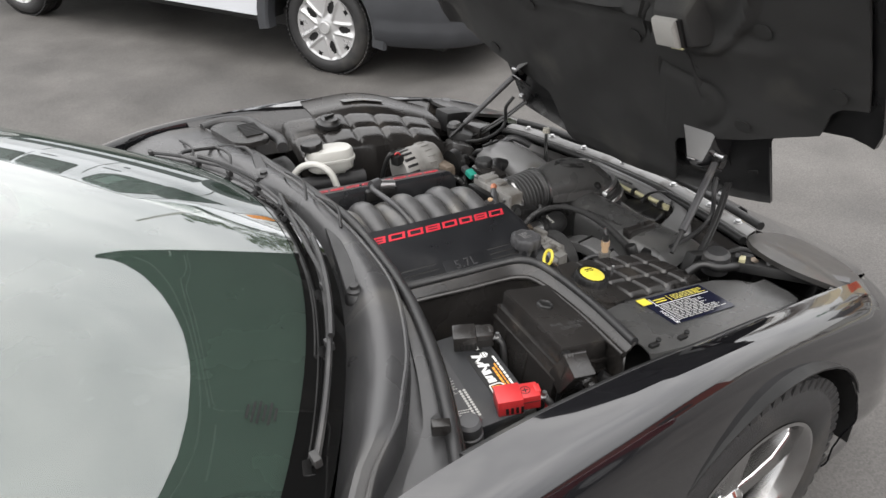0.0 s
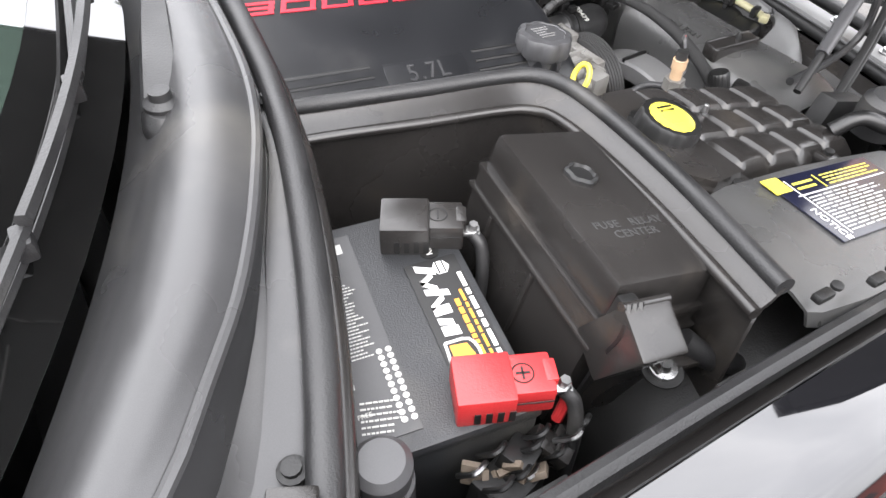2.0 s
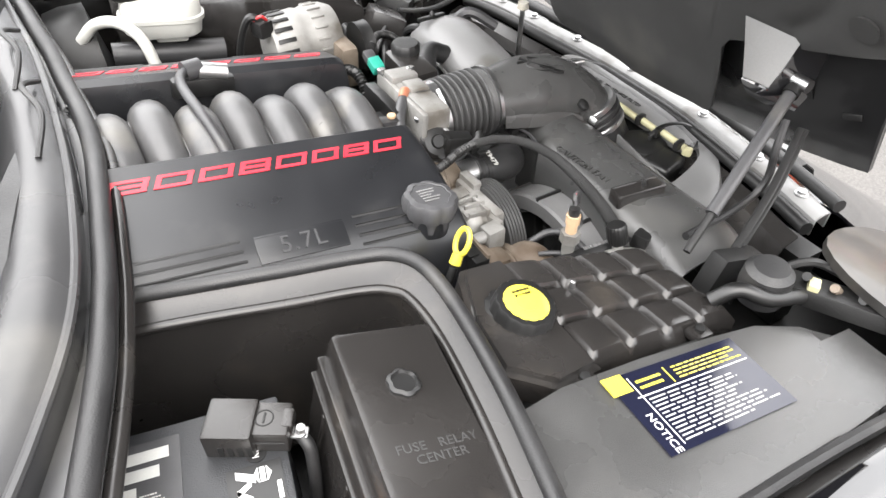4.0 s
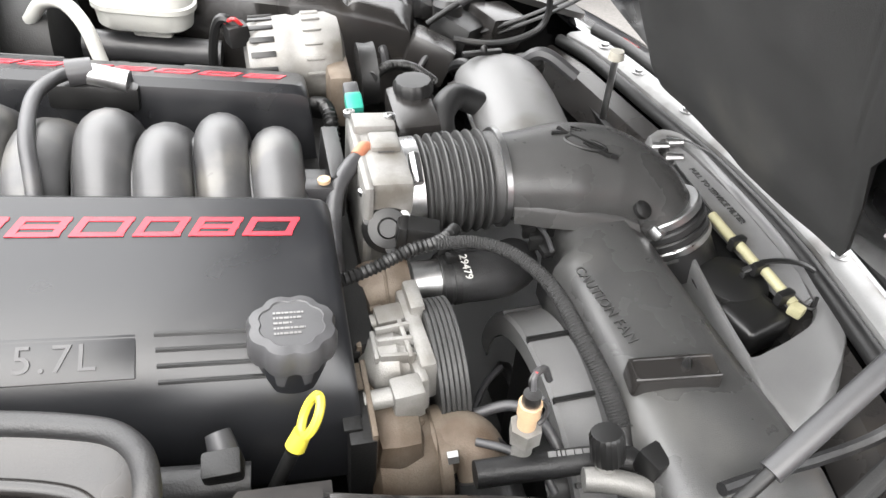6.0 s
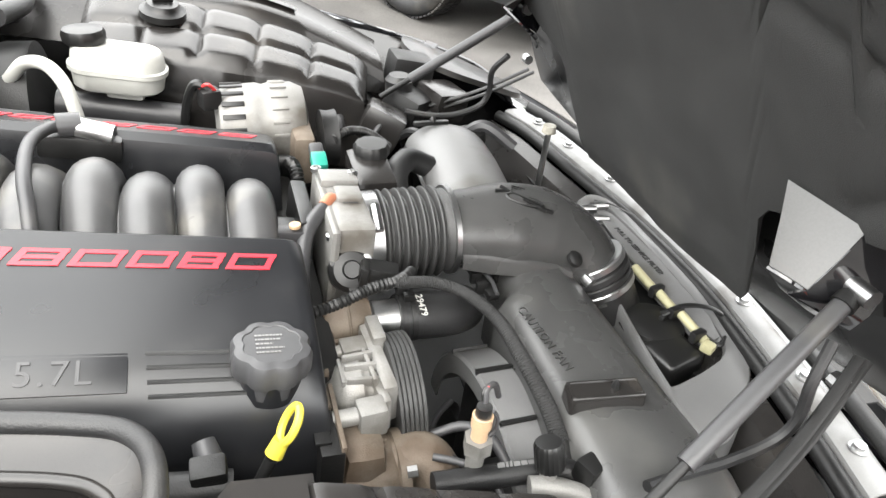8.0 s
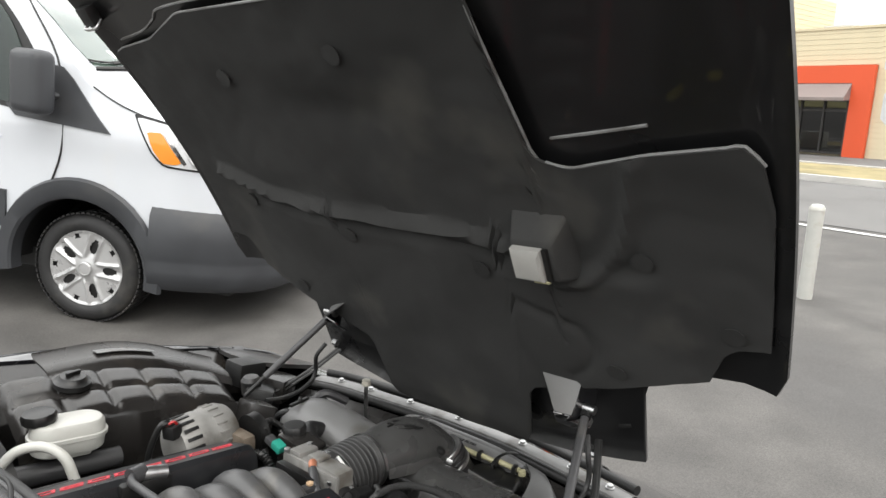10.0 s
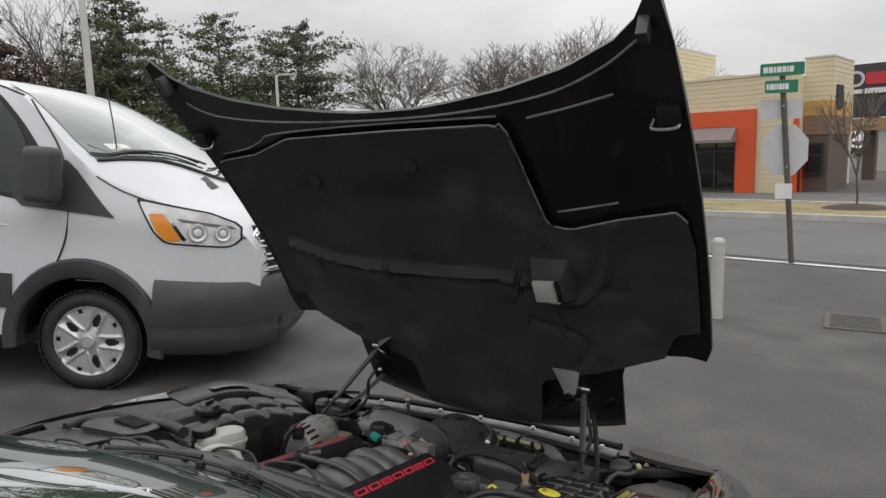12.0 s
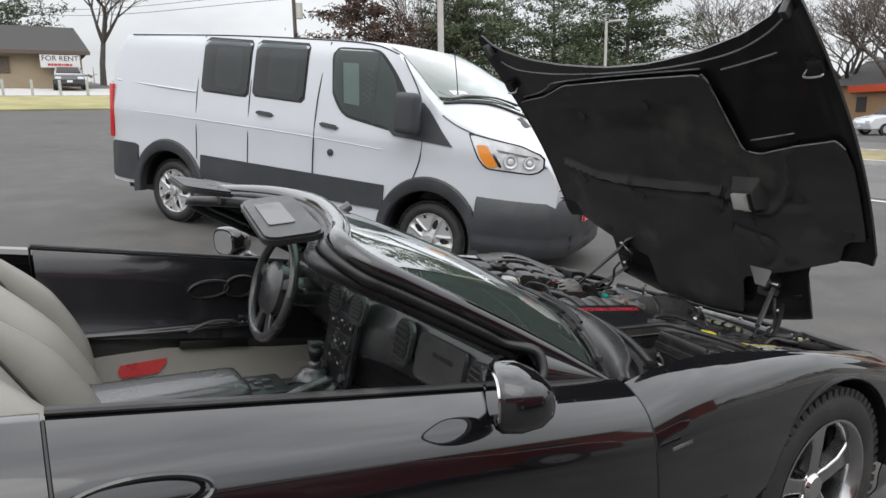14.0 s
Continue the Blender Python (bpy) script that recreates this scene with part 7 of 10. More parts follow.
# small things by the tank and the strut
ac = part("pressure_sensor", cyl(BM(), (0.176, -0.347, 0.590), (0.177, -0.346, 0.620), 0.0095, 0.0095, 16), ALU, car, "brass-coloured pressure sensor with a plug")
part("sensor_hex", cyl(BM(), (0.177, -0.346, 0.616), (0.1775, -0.3455, 0.634), 0.0150, seg=6), ALU, ac)
part("sensor_body", cyl(BM(), (0.1775, -0.3455, 0.634), (0.178, -0.345, 0.652), 0.0085, 0.0085, 18), TANP, ac)
part("sensor_body", cyl(BM(), (0.178, -0.345, 0.650), (0.1785, -0.3445, 0.664), 0.0105, 0.0105, 18), TANP, ac)
part("sensor_plug", cyl(BM(), (0.1785, -0.3445, 0.664), (0.179, -0.344, 0.676), 0.0085, 0.0078, 14), STEEL, ac)
part("sensor_clip", tube(BM(), [(0.190, -0.342, 0.664), (0.195, -0.344, 0.655), (0.193, -0.347, 0.642), (0.187, -0.348, 0.636)], 0.0022, 6, 4), GREYP, ac)
part("sensor_wire", tube(BM(), [(0.179, -0.344, 0.681), (0.181, -0.338, 0.692), (0.193, -0.330, 0.688), (0.202, -0.325, 0.665)], 0.0034, 8, 6), GREYP, ac)
for k in range(2):
    part("bare_wire", tube(BM(), [(0.177 + 0.003 * k, -0.344, 0.681), (0.176 + 0.004 * k, -0.341, 0.690), (0.180 + 0.003 * k, -0.337, 0.695)], 0.0014, 6, 4), RED if k else INKBLK, ac)
part("ac_line", tube(BM(), [(0.13, -0.357, 0.590), (0.18, -0.360, 0.588), (0.26, -0.366, 0.584), (0.32, -0.385, 0.575)], 0.0125, 14, 6), RUBBER, car)
part("line_print", bars(BM(), basis((0.222, -0.360, 0.5985), (1, -0.08, -0.06), (0.08, 0.9, 0.4)), 1, 0.05, 0.005, 0.01, 2, 0.0, 0.001), SATIN, car)
vc = part("service_cap", lathe(BM(), [(0.0150, 0.0), (0.0155, 0.004), (0.0155, 0.026), (0.0135, 0.030), (0.0, 0.031)], basis((0.245, -0.378, 0.608), (1, 0, 0.1), (0, 0.94, -0.3)), 40, 20, 0.05), INKBLK, car, "knurled black service cap")
part("service_valve", cyl(BM(), (0.240, -0.385, 0.592), (0.245, -0.378, 0.610), 0.0085, 0.0085, 12), ALU, vc)
part("service_fitting", tube(BM(), [(0.222, -0.384, 0.592), (0.238, -0.388, 0.592), (0.256, -0.394, 0.590), (0.285, -0.405, 0.58)], 0.011, 12, 5), ALU, vc)
part("return_line", tube(BM(), [(0.150, -0.285, 0.575), (0.185, -0.292, 0.588), (0.208, -0.315, 0.588), (0.220, -0.350, 0.572)], 0.0055, 10, 6), GREYP, car)
part("side_pipe", tube(BM(), [(-0.20, -0.345, 0.665), (-0.12, -0.352, 0.655), (-0.055, -0.355, 0.645)], 0.016, 14, 5), RUBBER, car)
part("pipe_tee", tube(BM(), [(-0.075, -0.325, 0.675), (-0.070, -0.345, 0.662), (-0.068, -0.360, 0.64)], [0.010, 0.013, 0.013], 12, 5), GREYP, car)
part("pipe_clip", box(BM(), (-0.072, -0.352, 0.668), (0.03, 0.022, 0.02), (10, 0, 0), 0.004), DARK, car)
part("rubber_bumper", lathe(BM(), [(0.030, -0.045), (0.032, -0.02), (0.030, 0.0), (0.022, 0.008), (0.0, 0.009)], Matrix.Translation((0.300, -0.575, 0.690)), 32), RUBBER, car, "round black rubber bumper")
part("tube_bracket", tube(BM(), [(0.22, -0.56, 0.665), (0.245, -0.575, 0.685), (0.275, -0.60, 0.675), (0.33, -0.61, 0.66)], 0.010, 10, 6), INKBLK, car)
for s in (-1, 1):
    hm = part("headlamp_mechanism", box(BM(), (0.385, s * 0.665, 0.655), (0.045, 0.20, 0.025), (0, 10, s * -30), 0.004), DARK, car, "headlamp lifting gear with bolts")
    for k in range(6):
        p = Vector((0.355 + 0.016 * k, s * (0.60 + 0.030 * k), 0.668 - 0.003 * k))
        part("gear_bolt", cyl(BM(), p, p + Vector((-0.012, 0, 0.012)), 0.007, 0.006, 8), RUSTALU if k % 2 else DARK, hm)
    part("cream_plug", box(BM(), (0.345, s * 0.612, 0.672), (0.020, 0.014, 0.014), (0, 0, 30), 0.003), CREAMP, hm)
    part("gear_arm", tube(BM(), [(0.34, s * 0.56, 0.655), (0.37, s * 0.58, 0.675), (0.40, s * 0.60, 0.665), (0.41, s * 0.66, 0.66)], 0.006, 8, 5), DARK, hm)
    part("gear_plate", box(BM(), (0.42, s * 0.70, 0.652), (0.03, 0.22, 0.012), (0, 10, s * -28), 0.003), GREYP, hm)

# far side: quilted tank, brake reservoir, booster
wt = pillow("washer_tank", (-0.255, 0.508, 0.735), (0.225, 0.463, 0.660), (0.258, 0.592, 0.685), (-0.235, 0.667, 0.797), 5, 2, 0.012, 0.16, PLASTIC, "black quilted plastic washer tank along the far fender", 0.025)
wm = basis((-0.110, 0.590, 0.800), (1, 0, -0.1), (0, 0.98, 0.15))
part("tank_plug", lathe(BM(), [(0.040, -0.024), (0.040, -0.012), (0.033, -0.009), (0.030, -0.006), (0.027, 0.001), (0.0, 0.004)], wm, 32), INKBLK, wt)
part("plug_grip", box(BM(), (0, 0, 0.007), (0.036, 0.008, 0.010), bev=0.003, m=wm @ pose(0, 0, 0, 0, 0, 15)), INKBLK, wt)
fpts = [(-0.13, 0.722, 0.802), (0.02, 0.704, 0.795), (0.12, 0.692, 0.770), (0.21, 0.672, 0.732), (0.30, 0.63, 0.690)]
part("tank_shelf", sheet(BM(), [[Vector(p) + Vector((0, d, z)) for d, z in ((0.045, 0.012), (0.03, 0.0), (-0.01, -0.006), (-0.035, -0.012), (-0.050, -0.024), (-0.056, -0.045))] for p in curve(fpts, 5)]), PLASTIC, wt, solid=0.006)
part("far_apron", sheet(BM(), [[Vector((x, y, interp(x, LIP) + z)) for y, z in ((0.798, -0.010), (0.775, -0.022), (0.745, -0.036), (0.70, -0.060), (0.66, -0.11))] for x in [-0.50 + 0.05 * k for k in range(19)]]), PLASTIC, car, "black inner fender apron", solid=0.004)
part("shelf_label", sheet(BM(), [[Vector(p) + Vector((0, d, 0.0015)) for d in (0.012, -0.016)] for p in curve(fpts, 5)[4:12]]), SATIN, wt, "worn grey printed strip", solid=0.001)
rm = pose(-0.185, 0.455, 0.728, 0, 6, -8)
rs = part("brake_reservoir", loft(BM(), [[rm @ Vector((x * k, y * k, z)) for x, y in rounded(0.150, 0.086, 0.040, 7)] for z, k in ((-0.030, 0.86), (-0.026, 0.93), (-0.002, 0.97), (0.0, 1.03), (0.008, 1.03), (0.010, 0.97), (0.030, 0.93), (0.036, 0.86), (0.038, 0.70))]), WHITEP, car, "white translucent brake fluid reservoir with a dark cap")
part("reservoir_foot", box(BM(), (-0.177, 0.450, 0.696), (0.060, 0.045, 0.025), (0, 6, -8), 0.008), WHITEP, rs)
part("brake_cap", lathe(BM(), [(0.026, -0.006), (0.033, 0.0), (0.034, 0.012), (0.031, 0.019), (0.016, 0.022), (0.0, 0.021)], Matrix.Translation((-0.230, 0.471, 0.772)), 40, 10, 0.04), INKBLK, rs)
part("master_cylinder", cyl(BM(), (-0.29, 0.465, 0.668), (-0.085, 0.448, 0.640), 0.024, 0.022, 20), GREYP, car, "grey brake master cylinder")
part("brake_booster", lathe(BM(), [(0.0, -0.02), (0.06, -0.018), (0.105, 0.0), (0.112, 0.03), (0.112, 0.07), (0.0, 0.09)], basis((-0.30, 0.47, 0.655), (0, 1, 0), (0, 0, 1)) @ pose(0, 0, -0.08), 36), DARK, car, "black brake booster")
part("vacuum_hose", tube(BM(), [(-0.335, 0.40, 0.735), (-0.305, 0.385, 0.765), (-0.27, 0.355, 0.772), (-0.245, 0.325, 0.750), (-0.235, 0.31, 0.70)], 0.010, 12, 7), WHITEP, car, "pale vacuum hose")
for k, p in enumerate(((0.36, 0.60, 0.66), (0.41, 0.52, 0.62), (0.33, 0.50, 0.62), (0.26, 0.42, 0.62))):
    part("far_module", box(BM(), p, (0.09, 0.08, 0.07), (8 * k, 10, 25 * k), 0.012), PLASTIC if k % 2 else DARK, car)
part("far_bumper", lathe(BM(), [(0.026, -0.04), (0.028, 0.0), (0.020, 0.010), (0.0, 0.011)], Matrix.Translation((0.315, 0.51, 0.675)), 24), RUBBER, car)
part("far_cap", lathe(BM(), [(0.030, -0.02), (0.032, 0.0), (0.028, 0.006), (0.0, 0.007)], Matrix.Translation((0.42, 0.36, 0.62)), 28), INKBLK, car)
part("level_stud", cyl(BM(), (0.553, 0.302, 0.53), (0.556, 0.303, 0.645), 0.006, 0.006, 10), STEEL, car)
part("stud_head", cyl(BM(), (0.556, 0.303, 0.642), (0.556, 0.303, 0.656), 0.014, 0.012, 12), WHITEP, car)
for k in range(10):
    rng = random.Random(40 + k)
    p = Vector((rng.uniform(0.18, 0.44), rng.uniform(0.28, 0.52), rng.uniform(0.58, 0.63)))
    q = p + Vector((rng.uniform(-0.12, 0.12), rng.uniform(-0.1, 0.1), rng.uniform(-0.03, 0.02)))
    part("bay_hose", tube(BM(), [p, p.lerp(q, 0.4) + Vector((0, 0, 0.03)), q], rng.choice((0.005, 0.008, 0.012)), 8, 6), rng.choice((RUBBER, INKBLK, GREYP)), car)

# ---- sports car: cabin ----
part("cabin_floor", box(BM(), (-1.45, 0, 0.30), (1.55, 1.42, 0.04)), TRIMB, car)
part("cabin_firewall", box(BM(), (-0.80, 0, 0.55), (0.04, 1.42, 0.50)), TRIMB, car)
part("cabin_rear_wall", box(BM(), (-2.30, 0, 0.62), (0.06, 1.44, 0.62)), TRIMB, car)
for s in (-1, 1):
    # door trim: dark upper panel, pale lower kick panel, armrest
    rows = []
    for k in range(17):
        x = -0.86 - 1.12 * k / 16
        zt = belt(x) - 0.008
        rows.append([Vector((x, s * y, z)) for y, z in ((0.772, zt), (0.752, zt + 0.004), (0.738, zt - 0.02), (0.728, zt - 0.09), (0.722, zt - 0.19), (0.705, zt - 0.27), (0.695, zt - 0.30), (0.712, zt - 0.33), (0.715, 0.645 - 0.12 * smooth(-1.7, -0.9, x)))])
    dt = part("door_trim", sheet(BM(), rows), DOORT, car, "black moulded door trim", solid=0.006)
    part("trim_line", tube(BM(), [(-1.96, s * 0.748, belt(-1.96) - 0.028), (-1.5, s * 0.748, belt(-1.5) - 0.030), (-1.05, s * 0.748, belt(-1.05) - 0.034)], 0.007, 8, 6), GREYP, dt)
    part("armrest", tube(BM(), [(-1.90, s * 0.690, 0.750), (-1.60, s * 0.680, 0.722), (-1.38, s * 0.675, 0.706), (-1.25, s * 0.690, 0.690)], [0.020, 0.026, 0.028, 0.02], 12, 7, flat=0.6), DOORT, dt)
    part("armrest_trim", tube(BM(), [(-1.52, s * 0.655, 0.705), (-1.44, s * 0.648, 0.732), (-1.36, s * 0.65, 0.722), (-1.33, s * 0.66, 0.700)], 0.006, 8, 6), GREYP, dt)
    part("door_pocket", box(BM(), (-1.42, s * 0.69, 0.632), (0.26, 0.02, 0.035), (0, 8, 0), 0.008), INKBLK, dt)
    for x, z, a, c in ((-1.42, 0.845, 0.075, 0.032), (-1.30, 0.838, 0.060, 0.040)):
        part("pull_ring", tube(BM(), [(x + a * math.cos(t), s * 0.708, z + c * math.sin(t)) for t in [2 * math.pi * k / 14 for k in range(15)]], 0.007, 8, 3), TRIMB, dt)
        part("pull_recess", lathe(BM(), [(0.9, 0), (0.88, 0.004), (0.0, 0.004)], basis((x, s * 0.716, z), (a, 0, 0), (0, 0, c)) @ Matrix.Diagonal((a, c, 1, 1)), 24), INKBLK, dt)
    for k in range(3):
        part("switch", box(BM(), (-1.315 + 0.024 * k, s * 0.668, 0.728 - 0.003 * k), (0.016, 0.022, 0.008), (0, 8, 0), 0.002), CHROME if k == 1 else GREYP, dt)
    kp = part("kick_panel", sheet(BM(), [[Vector((x, s * y, z)) for y, z in ((0.718, 0.650 - 0.12 * smooth(-1.75, -0.9, x)), (0.70, 0.595 - 0.11 * smooth(-1.75, -0.9, x)), (0.665, 0.44), (0.60, 0.36))] for x in (-2.0, -1.8, -1.6, -1.4, -1.2, -1.0, -0.86)]), BEIGE, car, "light grey lower door and sill trim", solid=0.006)
    part("door_reflector", prism(BM(), [(-0.085, -0.002), (-0.075, 0.022), (0.085, 0.030), (0.085, 0.014), (0.05, -0.022), (-0.07, -0.026)], basis((-1.685, s * 0.700, 0.585), (1, 0, -0.07), (0, s * 0.25, 1)), 0.006 * (1 if s < 0 else -1)) if s < 0 else prism(BM(), [(-0.085, -0.002), (-0.075, 0.022), (0.085, 0.030), (0.085, 0.014), (0.05, -0.022), (-0.07, -0.026)], basis((-1.685, s * 0.688, 0.585), (1, 0, -0.07), (0, 0.25, 1)), 0.006), RED, kp, "red door reflector")
    part("sill_carpet", box(BM(), (-1.4, s * 0.62, 0.36), (1.2, 0.10, 0.10), (0, 0, 0), 0.02), BEIGE, car)


def seat(s):
    """A bucket seat: cushion with bolsters, reclined backrest with bolsters and seams."""
    y0 = s * 0.37
    cu = part("seat_cushion", box(BM(), (-1.64, y0, 0.415), (0.60, 0.36, 0.14), (0, -6, 0), 0.06, 4), BEIGE, car, "light grey leather seat cushion")
    for q in (-1, 1):
        part("cushion_bolster", tube(BM(), [(-1.92, y0 + q * 0.205, 0.465), (-1.6, y0 + q * 0.21, 0.475), (-1.42, y0 + q * 0.20, 0.465), (-1.34, y0 + q * 0.18, 0.43)], [0.055, 0.055, 0.055, 0.04], 14, 6), BEIGE, cu)
    part("cushion_seam", tube(BM(), [(-1.62, y0 - 0.17, 0.493), (-1.58, y0, 0.499), (-1.62, y0 + 0.17, 0.493)], 0.004, 6, 6), GREYP, cu)
    m = basis((-1.955, y0, 0.50), (0, 1, 0), (-0.43, 0, 0.90))
    bk = part("seat_back", loft(BM(), [[m @ Vector((w * math.copysign(abs(math.cos(a)) ** 0.6, math.cos(a)), z, 0.05 + d * math.copysign(abs(math.sin(a)) ** 0.6, math.sin(a)))) for a in (2 * math.pi * i / 28 for i in range(28))] for z, w, d in ((0.0, 0.20, 0.05), (0.03, 0.22, 0.065), (0.2, 0.225, 0.07), (0.4, 0.215, 0.07), (0.55, 0.19, 0.065), (0.62, 0.15, 0.06), (0.70, 0.135, 0.055), (0.755, 0.11, 0.045), (0.775, 0.06, 0.02))]), BEIGE, car, "light grey leather seat back with side bolsters")
    for q in (-1, 1):
        part("back_bolster", tube(BM(), [m @ Vector((q * 0.20, 0.05, 0.10)), m @ Vector((q * 0.225, 0.20, 0.135)), m @ Vector((q * 0.222, 0.38, 0.135)), m @ Vector((q * 0.19, 0.54, 0.10)), m @ Vector((q * 0.15, 0.63, 0.08))], [0.05, 0.07, 0.07, 0.055, 0.035], 14, 7), BEIGE, bk)
        part("back_seam", tube(BM(), [m @ Vector((q * 0.135, 0.06, 0.118)), m @ Vector((q * 0.14, 0.3, 0.121)), m @ Vector((q * 0.12, 0.52, 0.116))], 0.004, 6, 6), GREYP, bk)
    part("seat_lever", box(BM(), (-1.66, y0 + 0.27, 0.50), (0.06, 0.02, 0.02), (0, 20, 0), 0.005), BEIGE, cu)


for s in (-1, 1):
    seat(s)
# console
cn = part("console", box(BM(), (-1.76, 0, 0.715), (0.54, 0.20, 0.12), (0, 5.0, 0), 0.035, 3), BLACKL, car, "black console with padded lid")
part("console_side", box(BM(), (-1.56, 0, 0.58), (0.98, 0.22, 0.22), (0, 5, 0), 0.02), BLACKL, cn)
part("lid_seam", tube(BM(), [(-2.0, -0.103, 0.722), (-1.76, -0.103, 0.700), (-1.52, -0.103, 0.680)], 0.003, 6, 4), INKBLK, cn)
part("console_plate", box(BM(), (-1.44, 0, 0.702), (0.14, 0.16, 0.014), (0, 6, 0), 0.005), COVERP, cn)
for x, y in ((-1.47, -0.04), (-1.43, -0.04), (-1.45, 0.0), (-1.42, 0.02), (-1.46, 0.035)):
    part("console_button", box(BM(), (x, y, 0.711 - 0.1 * (x + 1.44)), (0.026, 0.016, 0.008), (0, 6, 0), 0.002), GREYP, cn)
part("cup_ring", lathe(BM(), [(0.042, 0.0), (0.042, 0.006), (0.036, 0.006), (0.034, -0.03), (0, -0.03)], basis((-1.35, -0.05, 0.692), (1, 0, -0.1), (0, 1, 0)), 28), COVERP, cn)
bo = [(-1.26, 0.02, 0.655), (-1.272, 0.016, 0.685), (-1.262, 0.024, 0.715), (-1.262, 0.02, 0.740)]
part("gear_boot", tube(BM(), bo, [0.085, 0.070, 0.046, 0.022, 0.014], 16, 10, 0.0045, 0.026), BLACKL, cn)
part("gear_knob", tube(BM(), [(-1.262, 0.02, 0.740), (-1.258, 0.02, 0.765), (-1.255, 0.02, 0.788)], [0.014, 0.020, 0.026, 0.024, 0.012], 16, 4), DARK, cn)
part("knob_plate", box(BM(), (-1.255, 0.02, 0.795), (0.045, 0.035, 0.012), (0, 10, 0), 0.004), GREYP, cn)
part("hand_brake", tube(BM(), [(-1.44, -0.115, 0.685), (-1.36, -0.12, 0.712), (-1.28, -0.12, 0.725)], 0.014, 10, 5), BLACKL, cn)
# dashboard
rows = []
for k in range(29):
    y = -0.70 + 1.4 * k / 28
    hump = 0.045 * math.exp(-((y - 0.36) / 0.17) ** 2)
    lean = 0.03 * math.exp(-(y / 0.15) ** 2)
    w = ws_base(y)
    # the top ends under the glass, the face bulges round the stack and drops to the knees
    rows.append([Vector((w.x - 0.035, y, w.z - 0.015)), Vector((min(-0.84, w.x - 0.09), y, 0.880 + 0.3 * hump))] + [Vector((x - lean * q, y, z + hump * h)) for x, z, h, q in ((-0.95, 0.925, 1.0, 0), (-1.05, 0.945, 1.0, 0.3), (-1.092, 0.936, 0.8, 1), (-1.116, 0.895, 0, 1.2), (-1.134, 0.83, 0, 2), (-1.120, 0.775, 0, 3), (-1.05, 0.72, 0, 4), (-0.98, 0.64, 0, 6), (-0.93, 0.54, 0, 8))])
dash = part("dashboard", sheet(BM(), rows), BLACKL, car, "black moulded dashboard", solid=0.01)


def vent(c, w, h, yaw, n=6):
    """An oval air outlet with slats."""
    m = basis(c, (math.sin(radians(yaw)) * -1, -math.cos(radians(yaw)), 0), (0.25, 0, 0.97))
    r = part("air_outlet", prism(BM(), rounded(w + 0.022, h + 0.022, min(w, h) * 0.45, 6), m, 0.014, 0.004), BLACKL, dash)
    part("outlet_dark", prism(BM(), rounded(w, h, min(w, h) * 0.42, 6), m @ pose(0, 0, 0.0135), 0.002), INKBLK, r)
    for k in range(n):
        part("outlet_slat", box(BM(), (0, (k - (n - 1) / 2) * h / n, 0.017), (w * (0.97 - 0.28 * abs(k - (n - 1) / 2) / n * 2), 0.0035, 0.006), m=m), GREYP, r)


vent((-1.128, -0.340, 0.878), 0.085, 0.105, 5)
for y in (-0.115, 0.045):
    vent((-1.158, y, 0.920), 0.075, 0.070, 0)
vent((-1.128, -0.690, 0.868), 0.06, 0.095, 10)
gp = basis((-1.126, -0.520, 0.868), (0, -1, 0), (0.25, 0, 0.97))
part("airbag_panel", prism(BM(), rounded(0.225, 0.125, 0.02, 4), gp, 0.010, 0.003), BLACKL, dash, "embossed airbag panel")
part("panel_mark", bars(BM(), gp @ pose(0.02, 0.02, 0.010), 1, 0.10, 0.012, 0.02, 5, 0.1, 0.001), COVERP, dash)
part("panel_mark", bars(BM(), gp @ pose(0.03, -0.035, 0.010), 1, 0.03, 0.006, 0.02, 6, 0.1, 0.001), GREYP, dash)
sm = basis((-1.186, -0.03, 0.795), (0, -1, 0), (0.25, 0, 0.97))
stk = part("radio_console", prism(BM(), rounded(0.22, 0.25, 0.03, 4), sm, 0.012, 0.004), COVERP, dash, "centre stack with radio and climate controls")
for k, (x, y, w, h) in enumerate(((-0.0, 0.075, 0.16, 0.05), (0.0, 0.015, 0.16, 0.045), (0.0, -0.045, 0.16, 0.05))):
    part("stack_unit", box(BM(), (x, y, 0.012), (w, h, 0.008), bev=0.003, m=sm), INKBLK, stk)
    for j in range(7):
        part("stack_key", box(BM(), (-0.066 + 0.022 * j, y - 0.012 + 0.010 * (j % 2), 0.0165), (0.013, 0.007, 0.003), m=sm), SILVER if (j + k) % 3 == 0 else GREYP, stk)
for x in (-0.07, 0.07):
    part("stack_knob", lathe(BM(), [(0.014, 0), (0.013, 0.014), (0.0, 0.015)], sm @ pose(x, -0.092, 0.010), 20), GREYP, stk)
# instrument hood and steering column
part("cluster_hood", box(BM(), (-1.07, 0.36, 0.950), (0.17, 0.34, 0.09), (0, -8, 0), 0.04, 4), BLACKL, dash)
part("column", cyl(BM(), (-1.06, 0.345, 0.855), (-1.23, 0.34, 0.890), 0.055, 0.05, 24), BLACKL, car)
for s in (-1, 1):
    part("column_stalk", tube(BM(), [(-1.20, 0.34 + s * 0.04, 0.900), (-1.21, 0.34 + s * 0.12, 0.915), (-1.22, 0.34 + s * 0.16, 0.920)], 0.008, 8, 5), BLACKL, car)
wm2 = basis((-1.264, 0.34, 0.908), (0, -1, 0), (0.34, 0, 0.94))
